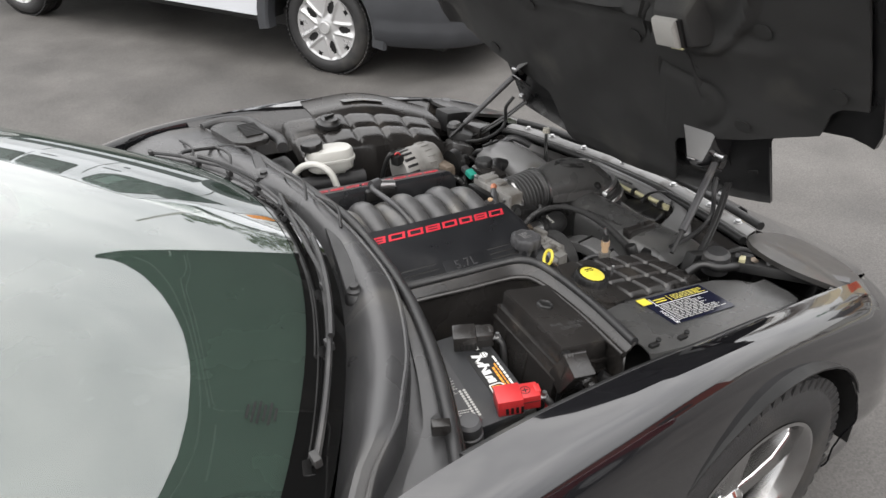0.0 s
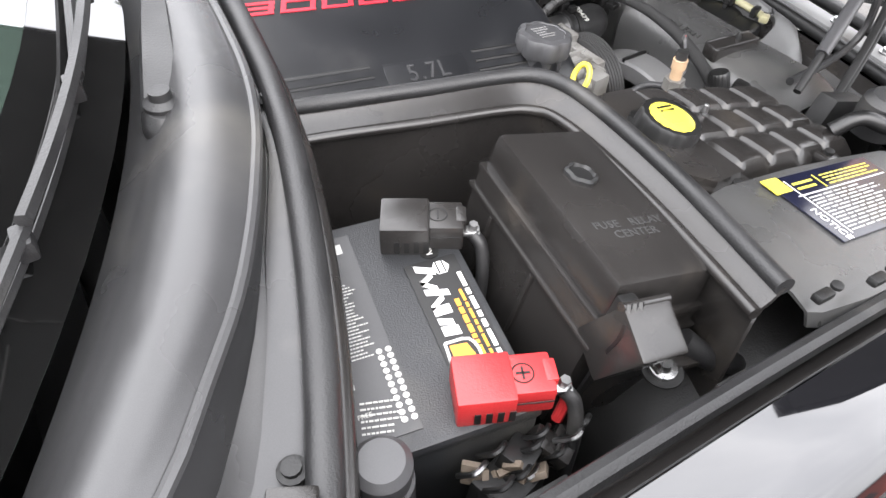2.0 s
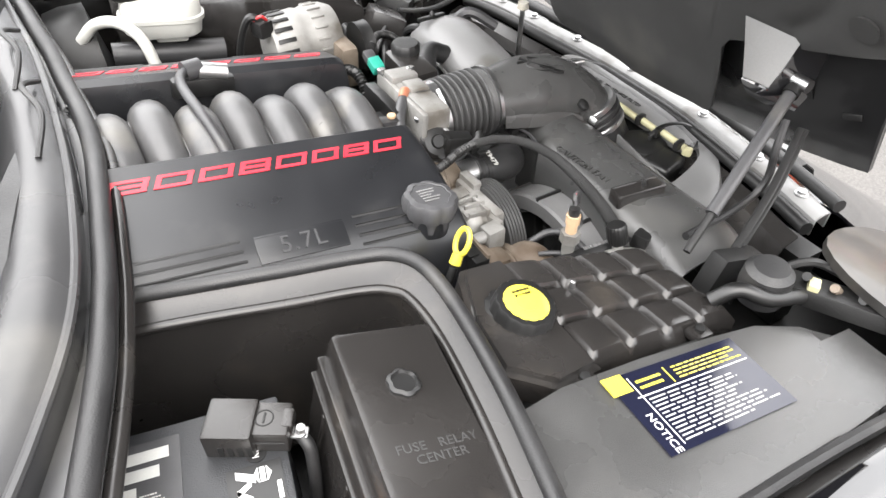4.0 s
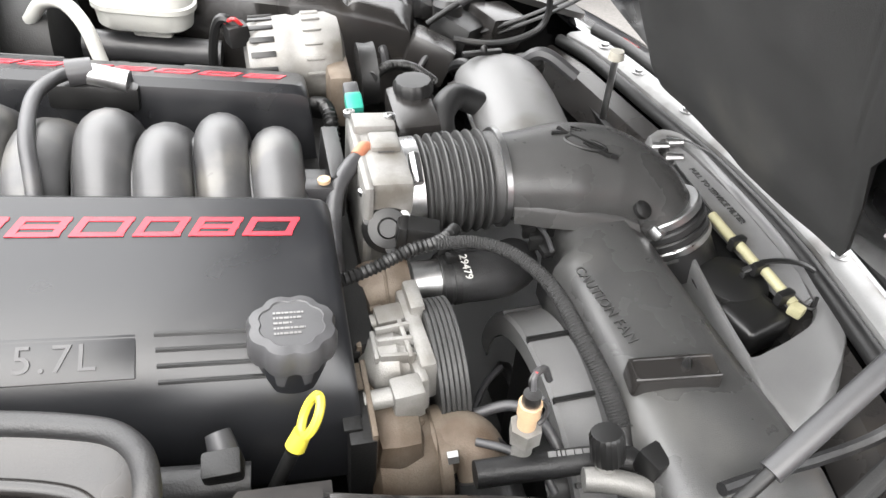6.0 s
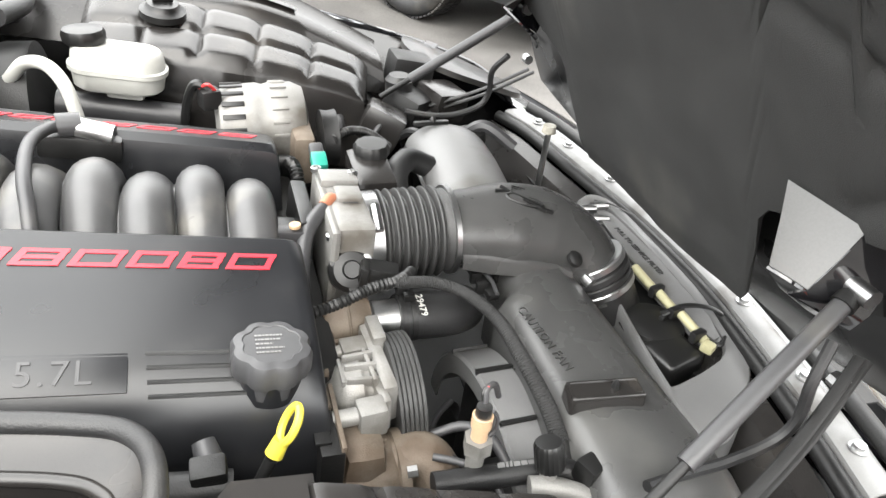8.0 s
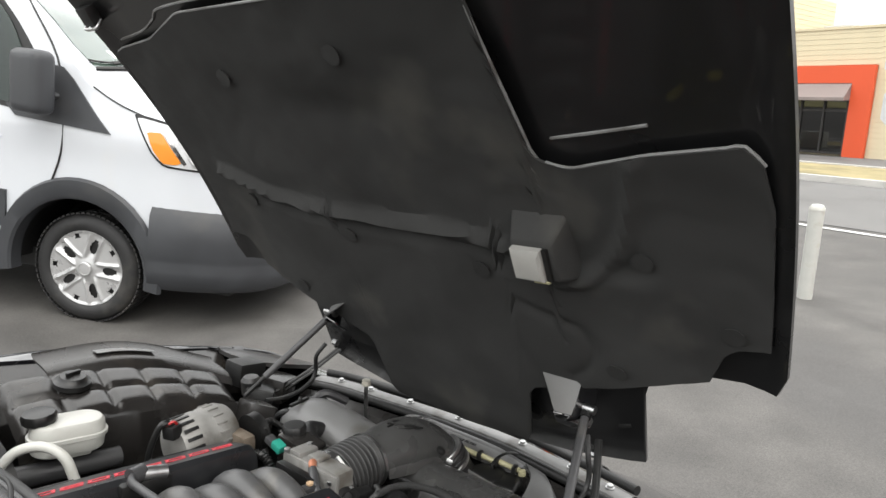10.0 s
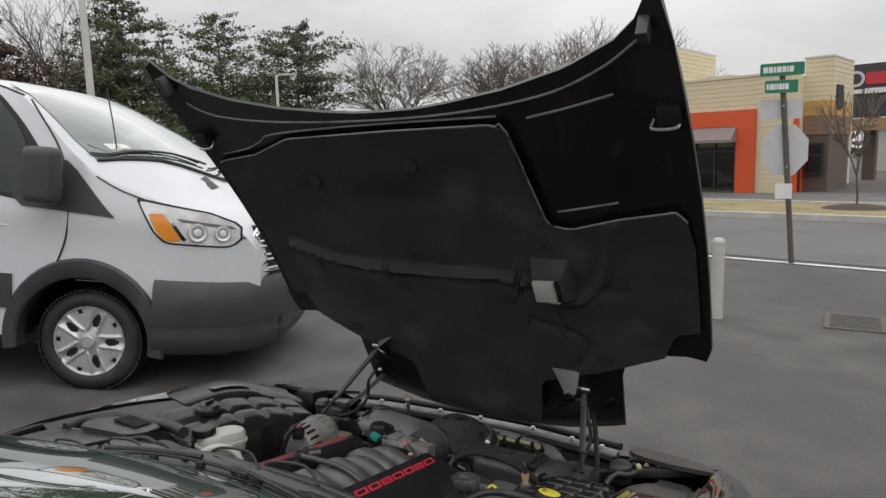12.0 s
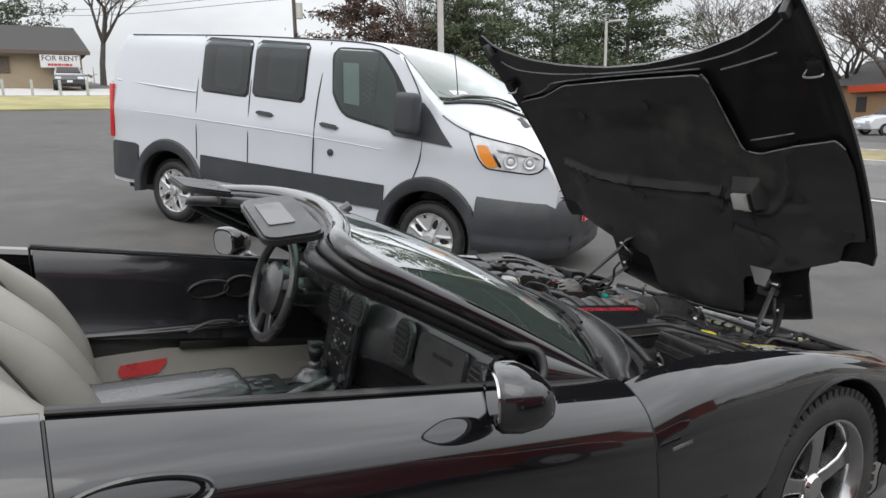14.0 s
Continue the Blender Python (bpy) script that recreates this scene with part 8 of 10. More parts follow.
sw = part("steering_wheel", tube(BM(), [wm2 @ Vector((0.178 * math.cos(a), 0.178 * math.sin(a), 0.02)) for a in [2 * math.pi * k / 36 for k in range(37)]], 0.0165, 12, 2), BLACKL, car, "black leather three-spoke steering wheel")
part("wheel_pad", loft(BM(), [[wm2 @ Vector((w * math.copysign(abs(math.cos(a)) ** 0.7, math.cos(a)), -0.005 + h * math.copysign(abs(math.sin(a)) ** 0.7, math.sin(a)), z)) for a in (2 * math.pi * i / 24 for i in range(24))] for z, w, h in ((-0.03, 0.06, 0.065), (0.0, 0.088, 0.092), (0.025, 0.088, 0.092), (0.038, 0.07, 0.072))]), BLACKL, sw)
for a in (15, 165, 250, 290):
    a = radians(a)
    part("wheel_spoke", loft(BM(), [[wm2 @ Vector((r * math.cos(a) - q * math.sin(a) * w, r * math.sin(a) + q * math.cos(a) * w, z)) for q, z in ((-1, 0.005), (1, 0.005), (1, 0.022), (-1, 0.022))] for r, w in ((0.05, 0.026), (0.10, 0.018), (0.17, 0.022))]), BLACKL, sw, bevel=0.004)
part("pad_mark", bars(BM(), wm2 @ pose(0, 0.01, 0.0365), 2, 0.035, 0.008, 0.014, 3, 0.3, 0.001), COVERP, sw)
# inside mirror and sun visors
rvm = part("inside_mirror", box(BM(), (-1.20, 0.0, 1.180), (0.035, 0.22, 0.06), (0, 18, 12), 0.015, 3), BLACKL, car)
part("mirror_stalk", cyl(BM(), (-1.185, 0.0, 1.195), (-1.13, 0, 1.222), 0.012, 0.016), BLACKL, rvm)
nv = basis((-1.480, -0.40, 1.258), (0.10, 0.97, 0.16), (-0.90, 0.09, -0.05))
vs = part("sun_visor", prism(BM(), rounded(0.31, 0.135, 0.035, 4), nv, 0.018, 0.006), TRIMB, car, "black sun visor hanging with its mirror")
# flat grey colour in place of what the visor mirror reflects
part("visor_mirror", prism(BM(), rounded(0.16, 0.06, 0.008, 3), nv @ pose(0.01, 0.01, 0.0185), 0.002), SATIN, vs)
fv = basis((-1.50, 0.34, 1.272), (0.05, 1, 0.02), (-0.97, 0.0, 0.20))
part("sun_visor", prism(BM(), rounded(0.36, 0.15, 0.035, 4), fv, 0.018, 0.006), TRIMB, car, "black sun visor folded out")

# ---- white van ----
# one tone for the dim inside; the body behind the glass is solid
CABIN = mat("cabin_dim_tone", (0.085, 0.10, 0.095), 0.6, 0, 0.3, 2, 0.1, 60)
VAN = pose(1.89, 3.827, 0.005, -1.297, 5.696, -58.753)
van = thing("cargo_van", "white low-roof cargo van with grey lower cladding, parked on asphalt", "van", VAN)
# outline of the body from the side, forward along x
ROOFL = [(-4.20, 1.70), (-4.12, 1.95), (-3.95, 2.055), (-3.4, 2.085), (-2.2, 2.10), (-1.2, 2.10), (-0.75, 2.085), (-0.5, 2.05), (-0.25, 1.965), (0.05, 1.83), (0.35, 1.66), (0.6, 1.475), (0.66, 1.42), (0.74, 1.38), (0.9, 1.315), (1.0, 1.24), (1.06, 1.12), (1.09, 0.95), (1.10, 0.80), (1.10, 0.50)]


def half(x, z):
    """Half the body's width at a place along it and a height."""
    w = 1.025 - 0.10 * max(0, (z - 1.25) / 0.85) ** 1.3 - 0.03 * max(0, (0.6 - z)) ** 1.0
    w -= 0.20 * max(0, (z - 1.85) / 0.25) ** 3 * 0.5
    w += 0.012 * math.exp(-((z - 1.17) / 0.10) ** 2)
    nose = max(0.0, (x - 0.35) / 0.75)
    w -= 0.30 * min(1, nose) ** 2.6
    w -= 0.05 * max(0, (-3.9 - x) / 0.3) ** 2
    if x > -0.6 and z > 1.3:
        w -= 0.16 * (z - 1.3) * smooth(-0.6, 0.6, x)
    return w


def van_low(x):
    for c in (0.0, -3.25):
        d = abs(x - c)
        if d < 0.44:
            return 0.35 + math.sqrt(max(0.0, 0.445 ** 2 - d * d))
    return 0.36


vx = sorted({round(v, 3) for v in [-4.20, -4.16, -4.1, -4.0, -3.9, -3.8, -3.71, -3.70, -3.69, -3.66, -3.6, -3.5, -3.4, -3.25, -3.1, -3.0, -2.9, -2.84, -2.81, -2.80, -2.79, -2.6, -2.3, -2.0, -1.7, -1.4, -1.1, -0.8, -0.65, -0.5, -0.46, -0.445, -0.44, -0.43, -0.40, -0.33, -0.25, -0.15, -0.05, 0.05, 0.15, 0.25, 0.33, 0.40, 0.43, 0.44, 0.445, 0.46, 0.5, 0.55, 0.6, 0.65, 0.7, 0.75, 0.8, 0.85, 0.9, 0.95, 1.0, 1.04, 1.07, 1.09]})


EDGEL = [(-4.20, 1.68), (-4.0, 2.0), (-3.4, 2.035), (-1.3, 2.05), (-0.8, 2.04), (-0.6, 2.01), (-0.45, 1.94), (-0.3, 1.80), (-0.15, 1.64), (0.0, 1.51), (0.1, 1.45), (0.25, 1.395), (0.4, 1.35), (0.7, 1.255), (0.9, 1.18), (1.0, 1.12), (1.06, 1.02), (1.09, 0.90)]


def van_top(x, f):
    """Height of roof, windscreen and bonnet at a place along the van and a share f of its half width."""
    c, e = interp(x, ROOFL), min(interp(x, EDGEL), interp(x, ROOFL) - 0.03)
    return e + (c - e) * (1 - abs(f) ** (3.0 if x > 0.1 else 2.6))


def van_section(x, s):
    lo, hi = van_low(x), van_top(x, 1.0)
    zs = [lo + (hi - lo) * (k / 22) for k in range(23)]
    sec = [Vector((x, s * half(x, z), z)) for z in zs]
    w = half(x, hi)
    return sec + [Vector((x, s * w * f, van_top(x, f))) for f in (0.985, 0.96, 0.92, 0.86, 0.78, 0.68, 0.55, 0.4, 0.2, 0.0)]


b = BM()
for s in (-1, 1):
    sheet(b, [van_section(x, s) for x in vx])
# the flat back and the blunt front
for x in (-4.20, 1.09):
    sheet(b, [[Vector((p.x, p.y * f, p.z)) for p in van_section(x, -1)[:24]] for f in (1, 0.5, 0, -0.5, -1)])
bmesh.ops.remove_doubles(b, verts=b.verts, dist=0.0005)
part("van_body", b, VANW, van, "white painted steel body", local=True)
part("van_floor", box(BM(), (-1.6, 0, 0.33), (5.0, 1.7, 0.12)), DARK, van, local=True)


def van_patch(name, poly, material, off=0.004, label="", n=10, s=-1, solid=0.006, parent=None):
    """A panel that follows the van's side, given by its outline in (x, z)."""
    b = BM()
    x0, x1 = min(p[0] for p in poly), max(p[0] for p in poly)
    rows = []
    for k in range(n + 1):
        x = x0 + (x1 - x0) * (0.002 + 0.996 * k / n)
        hits = []
        for (ax, az), (bx, bz) in zip(poly, poly[1:] + poly[:1]):
            if (ax <= x < bx) or (bx <= x < ax):
                hits.append(az + (bz - az) * (x - ax) / (bx - ax))
        lo, hi = min(hits), max(hits)
        rows.append([Vector((x, s * (half(x, lo + (hi - lo) * i / 6) + off), lo + (hi - lo) * i / 6)) for i in range(7)])
    sheet(b, rows)
    return part(name, b, material, parent or van, label, solid=solid, local=True)


def round_poly(pts, r=0.05, n=4):
    """Rounds the corners of an outline."""
    out = []
    k = len(pts)
    for i in range(k):
        p, a, c = Vector(pts[i]), Vector(pts[i - 1]), Vector(pts[(i + 1) % k])
        u, v = (a - p), (c - p)
        ra = min(r, u.length * 0.45, v.length * 0.45)
        u, v = p + u.normalized() * ra, p + v.normalized() * ra
        for j in range(n + 1):
            t = j / n
            q = u * (1 - t) ** 2 + p * 2 * t * (1 - t) + v * t * t
            out.append((q.x, q.y))
    return out


def van_line(name, pts, r=0.005, s=-1, material=None, off=0.0035):
    return part(name, tube(BM(), [Vector((x, s * (half(x, z) + off), z)) for x, z in pts], r, 6, 4, smooth=len(pts) > 2), material or INKBLK, van, local=True)


def wheel_cover(m):
    """A pressed wheel cover: five long openings, five short ones at the rim, raised edges beside them."""
    b = BM()
    R, nr, na = 0.247, 30, 180
    grid = []
    for j in range(nr + 1):
        r = 0.030 + (R - 0.030) * j / nr
        ring = []
        for i in range(na):
            a = 2 * math.pi * i / na
            t = (a + math.pi / 5) % (2 * math.pi / 5) - math.pi / 5
            off = abs(r * math.sin(t))
            ridge = math.exp(-((off - 0.036 - 0.10 * max(0, r - 0.14)) / 0.010) ** 2) * smooth(0.06, 0.10, r) * (1 - smooth(0.215, 0.235, r))
            z = 0.100 + 0.012 * ridge - 0.010 * math.exp(-(off / 0.026) ** 2) * smooth(0.07, 0.11, r) + 0.010 * (1 - smooth(0.03, 0.08, r)) + 0.008 * smooth(0.222, 0.236, r) - 0.02 * smooth(0.240, 0.247, r)
            ring.append(b.verts.new(m @ Vector((r * math.cos(a), r * math.sin(a), z))))
        grid.append(ring)
    for j in range(nr):
        r = 0.030 + (R - 0.030) * (j + 0.5) / nr
        for i in range(na):
            a = 2 * math.pi * (i + 0.5) / na
            t = (a + math.pi / 5) % (2 * math.pi / 5) - math.pi / 5
            u = a % (2 * math.pi / 5) - math.pi / 5
            if ((r - 0.150) / 0.048) ** 2 + (r * math.sin(t) / 0.024) ** 2 < 1 or (abs(r - 0.212) < 0.015 and abs(r * math.sin(u)) < 0.018):
                continue
            q = (i + 1) % na
            b.faces.new((grid[j][i], grid[j][q], grid[j + 1][q], grid[j + 1][i]))
    return b


for s in (-1, 1):
    # windows: dark gasket, glass, and flat sheets coloured as the dim inside
    w = van_patch("front_window", round_poly([(-1.17, 1.99), (-1.14, 1.58), (-0.98, 1.36), (-0.42, 1.27), (-0.10, 1.27), (-0.22, 1.48), (-0.45, 1.80), (-0.64, 1.99)], 0.10, 6), INKBLK, 0.002, "dark-framed side window", 24, s)
    van_patch("window_glass", round_poly([(-1.14, 1.965), (-1.11, 1.60), (-0.96, 1.385), (-0.42, 1.30), (-0.30, 1.42), (-0.47, 1.77), (-0.65, 1.965)], 0.05), GLASS_VAN, 0.012, "", 30, s, 0.0, w)
    van_patch("cab_tone_sheet", round_poly([(-1.14, 1.965), (-1.11, 1.60), (-0.96, 1.385), (-0.42, 1.30), (-0.30, 1.42), (-0.47, 1.77), (-0.65, 1.965)], 0.08, 6), CABIN, 0.004, "", 30, s, 0.0, w)
    van_patch("notice_sheet", [(-1.03, 1.85), (-1.02, 1.49), (-0.80, 1.47), (-0.81, 1.85)], PAPER, 0.008, "white paper notice inside the window", 4, s, 0.0, w)
    for k in range(7):
        van_line("mesh_wire", [(-0.78, 1.84 - 0.05 * k), (-0.68, 1.78 - 0.05 * k)], 0.004, s, RAILM, 0.006)
        van_line("mesh_wire", [(-0.78, 1.78 - 0.05 * k), (-0.68, 1.84 - 0.05 * k)], 0.004, s, RAILM, 0.006)
    van_line("window_post", [(-0.645, 1.95), (-0.64, 1.32)], 0.014, s, CLAD, 0.004)
    for x0, x1 in ((-2.79, -2.135), (-2.095, -1.43)):
        w = van_patch("side_window", round_poly([(x0, 2.02), (x0, 1.46), (x1, 1.44), (x1, 2.01)], 0.055, 6), INKBLK, 0.002, "tinted side window", 16, s)
        van_patch("window_glass", round_poly([(x0 + 0.02, 2.0), (x0 + 0.02, 1.48), (x1 - 0.02, 1.46), (x1 - 0.02, 1.99)], 0.06), GLASS_DARK, 0.010, "", 14, s, 0.0, w)
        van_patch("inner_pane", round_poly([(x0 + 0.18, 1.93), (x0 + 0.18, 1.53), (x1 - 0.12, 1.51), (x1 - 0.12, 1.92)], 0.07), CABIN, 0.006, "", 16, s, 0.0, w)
    # door gaps, rails and mouldings
    van_line("door_gap", [(-1.22, 2.03), (-1.27, 1.6), (-1.29, 1.1), (-1.29, 0.42)], 0.006, s)
    van_line("door_gap", [(-2.11, 2.05), (-2.12, 1.4), (-2.12, 0.42)], 0.006, s)
    van_line("door_gap", [(-2.82, 2.03), (-2.84, 1.4), (-2.83, 0.75)], 0.005, s)
    van_line("door_gap", [(-0.40, 1.93), (-0.18, 1.60), (-0.11, 1.30), (-0.12, 1.05), (-0.20, 0.82)], 0.006, s)
    van_line("roof_gutter", [(-3.9, 2.0), (-2.5, 2.045), (-1.3, 2.05), (-0.75, 2.03), (-0.45, 1.955)], 0.007, s)
    van_line("slide_rail", [(-4.1, 1.50), (-3.4, 1.47), (-2.86, 1.45)], 0.010, s, VANW)
    for (x0, z0), (x1, z1) in (((-2.01, 1.31), (-1.80, 1.30)), ((-1.22, 1.27), (-1.01, 1.25))):
        van_patch("door_handle", round_poly([(x0, z0 + 0.022), (x0, z0 - 0.022), (x1, z1 - 0.022), (x1, z1 + 0.022)], 0.02), CLAD, 0.022, "black door handle", 6, s, 0.03)
    part("fuel_knob", lathe(BM(), [(0.035, 0.0), (0.032, 0.012), (0.012, 0.016), (0.0, 0.016)], basis((-1.09, s * (half(-1.09, 1.01) + 0.001), 1.01), (1, 0, 0), (0, 0, -s)), 16), CLAD, van, local=True)
    # cladding between the wheels, arch lips and bumper ends
    van_patch("lower_cladding", [(-2.77, 0.80), (-2.77, 0.55), (-0.47, 0.55), (-0.47, 0.78)], CLAD, 0.018, "grey plastic side moulding", 12, s, 0.02)
    van_patch("rear_cladding", round_poly([(-4.18, 0.82), (-4.18, 0.40), (-3.72, 0.40), (-3.72, 0.82)], 0.03), CLAD, 0.02, "grey plastic bumper corner", 8, s, 0.02)
    for c in (0.0, -3.25):
        b = BM()
        rows = []
        for k in range(25):
            a = radians(-8 + 196 * k / 24)
            row = []
            for r, o in ((0.435, -0.06), (0.438, 0.022), (0.455, 0.034), (0.53, 0.030), (0.545, 0.006)):
                x, z = c + r * math.cos(a), 0.35 + r * math.sin(a) * (1.0 if r < 0.5 else 1.04)
                row.append(Vector((x, s * (half(min(x, 0.35), max(z, 0.4)) + o), z)))
            rows.append(row)
        part("wheel_arch", sheet(b, rows), CLAD, van, "grey plastic wheel arch", solid=0.008, local=True)
        part("arch_well", sheet(BM(), [[Vector((c + 0.44 * math.cos(a), s * y, 0.35 + 0.44 * math.sin(a))) for y in (1.0, 0.6)] for a in [math.pi * k / 16 for k in range(17)]]), DARK, van, local=True)
        # wheels with a slotted cover
        m = basis((c, s * 0.845, 0.335), (-s * -1, 0, 0) if s < 0 else (-1, 0, 0), (0, 0, 1)) if s > 0 else basis((c, s * 0.845, 0.335), (1, 0, 0), (0, 0, 1))
        tb = lathe(BM(), [(0.225, -0.10), (0.25, -0.112), (0.29, -0.118), (0.325, -0.105), (0.345, -0.075), (0.350, -0.03), (0.350, 0.03), (0.345, 0.075), (0.325, 0.105), (0.29, 0.118), (0.252, 0.112), (0.235, 0.095), (0.225, 0.05)], m, 64)
        w = part("wheel", tb, TYRE, van, "worn black tyre with a silver cover", local=True)
        gb = BM()
        for i in range(64):
            mm = m @ Matrix.Rotation(2 * math.pi * i / 64, 4, "Z")
            for lane in (-0.07, 0.0, 0.07):
                box(gb, (0.350, 0, lane), (0.010, 0.024, 0.05), m=mm)
        part("tread", gb, TYRE, w, flat=True)
        part("wheel_dish", lathe(BM(), [(0.242, 0.085), (0.236, 0.06), (0.0, 0.05)], m, 40), DARK, w)
        part("wheel_cover", wheel_cover(m), SILVER, w, "silver cover with five pairs of openings", solid=0.003)
        part("cover_hub", lathe(BM(), [(0.046, 0.110), (0.044, 0.122), (0.038, 0.126), (0.036, 0.122), (0.0, 0.124)], m, 32), SILVER, w)
    # headlamp with its amber corner
    hl = van_patch("headlamp", round_poly([(0.325, 1.345), (0.45, 1.12), (0.52, 1.050), (0.90, 1.035), (0.985, 1.075), (0.985, 1.20), (0.80, 1.275)], 0.03), INKBLK, 0.004, "clear headlamp with an amber corner", 18, s)
    van_patch("lamp_bowl", round_poly([(0.350, 1.325), (0.465, 1.125), (0.530, 1.062), (0.90, 1.047), (0.974, 1.083), (0.974, 1.192), (0.795, 1.265)], 0.03), LENS, 0.010, "", 18, s, 0.0, hl)
    van_patch("amber_lens", round_poly([(0.425, 1.245), (0.515, 1.250), (0.635, 1.085), (0.60, 1.072), (0.525, 1.072), (0.47, 1.14)], 0.012), AMBER, 0.016, "amber turn signal lens", 10, s, 0.0, hl)
    van_patch("lamp_divider", round_poly([(0.52, 1.262), (0.545, 1.262), (0.665, 1.085), (0.645, 1.072)], 0.006), CHROME, 0.018, "", 10, s, 0.0, hl)
    van_patch("lamp_shade", round_poly([(0.60, 1.225), (0.94, 1.185), (0.955, 1.165), (0.62, 1.205)], 0.008), SATIN, 0.014, "", 12, s, 0.0, hl)
    for cx, r in ((0.73, 0.060), (0.875, 0.052)):
        lm2 = basis((cx, s * (half(cx, 1.13) + 0.012), 1.135), (1, -s * 0.5, 0), (0, 0, -s) if s > 0 else (0, 0, 1))
        part("lamp_reflector", lathe(BM(), [(r, 0.0), (r * 0.96, 0.014), (r * 0.88, 0.014), (r * 0.60, 0.003), (r * 0.45, 0.004), (r * 0.40, 0.012), (0.0, 0.018)], lm2, 24), LENS, hl)
        part("lamp_ring", lathe(BM(), [(r * 1.08, 0.0), (r * 1.04, 0.008), (r, 0.006)], lm2, 24), SILVER, hl)
    # tall mirror and its black sail
    van_patch("mirror_sail", [(-0.47, 1.30), (-0.44, 1.24), (0.20, 1.20), (0.10, 1.30), (-0.10, 1.53), (-0.18, 1.58)], CLAD, 0.012, "black mirror sail", 10, s, 0.02)
    mm = basis((-0.20, s * 1.165, 1.45), (0.95, s * 0.25, 0), (0, 0, 1))
    mr = part("van_mirror", box(BM(), (0, 0, 0), (0.24, 0.36, 0.14), bev=0.06, seg=4, m=mm), CLAD, van, "tall black door mirror", local=True)
    part("mirror_arm", tube(BM(), [(-0.15, s * 0.98, 1.38), (-0.18, s * 1.08, 1.38), (-0.20, s * 1.15, 1.40)], 0.03, 10, 4, flat=0.7), CLAD, mr)
    part("tail_lamp", box(BM(), (-4.185, s * 0.965, 1.15), (0.06, 0.09, 0.60), bev=0.015), REDLENS, van, "tall red tail lamp", local=True)
    van_line("panel_crease", [(-4.0, 1.18), (-2.9, 1.17), (-1.4, 1.14), (-0.5, 1.10)], 0.006, s, VANW, -0.001)

# windscreen, wipers and vents
def screen_place(f, t, up=0.008):
    """A place on the windscreen: f across, t from its foot to its head."""
    x0, x1 = 0.62 - 0.60 * abs(f / 0.93) ** 2.2, -0.47 - 0.14 * abs(f / 0.93) ** 2
    x = x0 + (x1 - x0) * t
    return Vector((x, half(x, van_top(x, 1.0)) * f, van_top(x, f) + up))


rows = [[screen_place(-0.925 + 1.85 * i / 28, k / 16) for i in range(29)] for k in range(17)]
scr = part("van_windscreen", sheet(BM(), rows), GLASS_VANWS, van, "large sloping windscreen mirroring pale sky", local=True)
# flat sheet just under the glass, coloured as the dim cab
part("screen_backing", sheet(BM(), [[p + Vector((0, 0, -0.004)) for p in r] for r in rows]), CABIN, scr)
part("screen_gasket", tube(BM(), [screen_place(-0.93 + 1.86 * i / 20, 0.0) for i in range(21)], 0.014, 8, 2), INKBLK, scr)
part("screen_label", sheet(BM(), [[screen_place(-0.80 + 0.045 * i, 0.16 + 0.05 * k, 0.010) for i in range(3)] for k in range(3)]), PAPER, scr)
for f0, f1 in ((-0.86, -0.22), (-0.14, 0.60)):
    arm = part("van_wiper", tube(BM(), [screen_place(f0 + (f1 - f0) * k / 8, 0.035 + 0.06 * math.sin(k / 8 * 2.0), 0.035) for k in range(9)], 0.009, 6, 2), INKBLK, van, local=True)
    part("wiper_blade", tube(BM(), [screen_place(f0 + (f1 - f0) * (k / 8 - 0.12), 0.065 + 0.05 * math.sin(k / 8 * 2.4), 0.022) for k in range(9)], 0.007, 6, 2), INKBLK, arm)
for s in (-1, 1):
    rows = [[Vector((x, s * y, van_top(x, y / 0.93) + 0.006)) for y in (0.36 + (0.70 - x) * 0.25, 0.50, 0.66)] for x in (0.56, 0.61, 0.66)]
    part("bonnet_vent", sheet(BM(), rows), INKBLK, van, local=True)
    van_line("bonnet_gap", [(0.06, 1.46), (0.18, 1.40), (0.34, 1.345), (0.75, 1.225), (1.0, 1.10)], 0.005, s)
part("aerial", tube(BM(), [(0.10, -0.765, 1.47), (0.06, -0.765, 1.75), (0.0, -0.765, 2.05)], 0.0045, 6, 3), INKBLK, van, local=True)
part("aerial_base", cyl(BM(), (0.11, -0.765, 1.43), (0.10, -0.765, 1.50), 0.022, 0.008), INKBLK, van, local=True)
# grille with bright slotted bars, bumper and plate
def nose(y, z):
    return 1.172 - 0.15 * abs(y / 0.72) ** 2.4 - 0.10 * max(0.0, z - 0.95)


gy = [-0.68 + 1.36 * k / 16 for k in range(17)]
gr = part("van_grille", loft(BM(), [[Vector((nose(y, z) - d, y, z)) for z, d in ((0.86 + 0.02 * abs(y), 0.0), (1.20 - 0.03 * abs(y), 0.0), (1.20 - 0.03 * abs(y), 0.12), (0.86, 0.12))] for y in gy]), INKBLK, van, "dark grille with three bright bars", local=True)
for z in (0.90, 1.00, 1.10):
    for dz in (-0.032, 0.032):
        part("grille_bar", tube(BM(), [(nose(y, z) + 0.010, y, z + dz) for y in gy], 0.011, 8, 2), CHROME, gr)
    part("grille_bar_end", tube(BM(), [(nose(-0.66, z) + 0.01, -0.66, z - 0.032), (nose(-0.68, z) + 0.01, -0.685, z), (nose(-0.66, z) + 0.01, -0.66, z + 0.032)], 0.011, 8, 4), CHROME, gr)
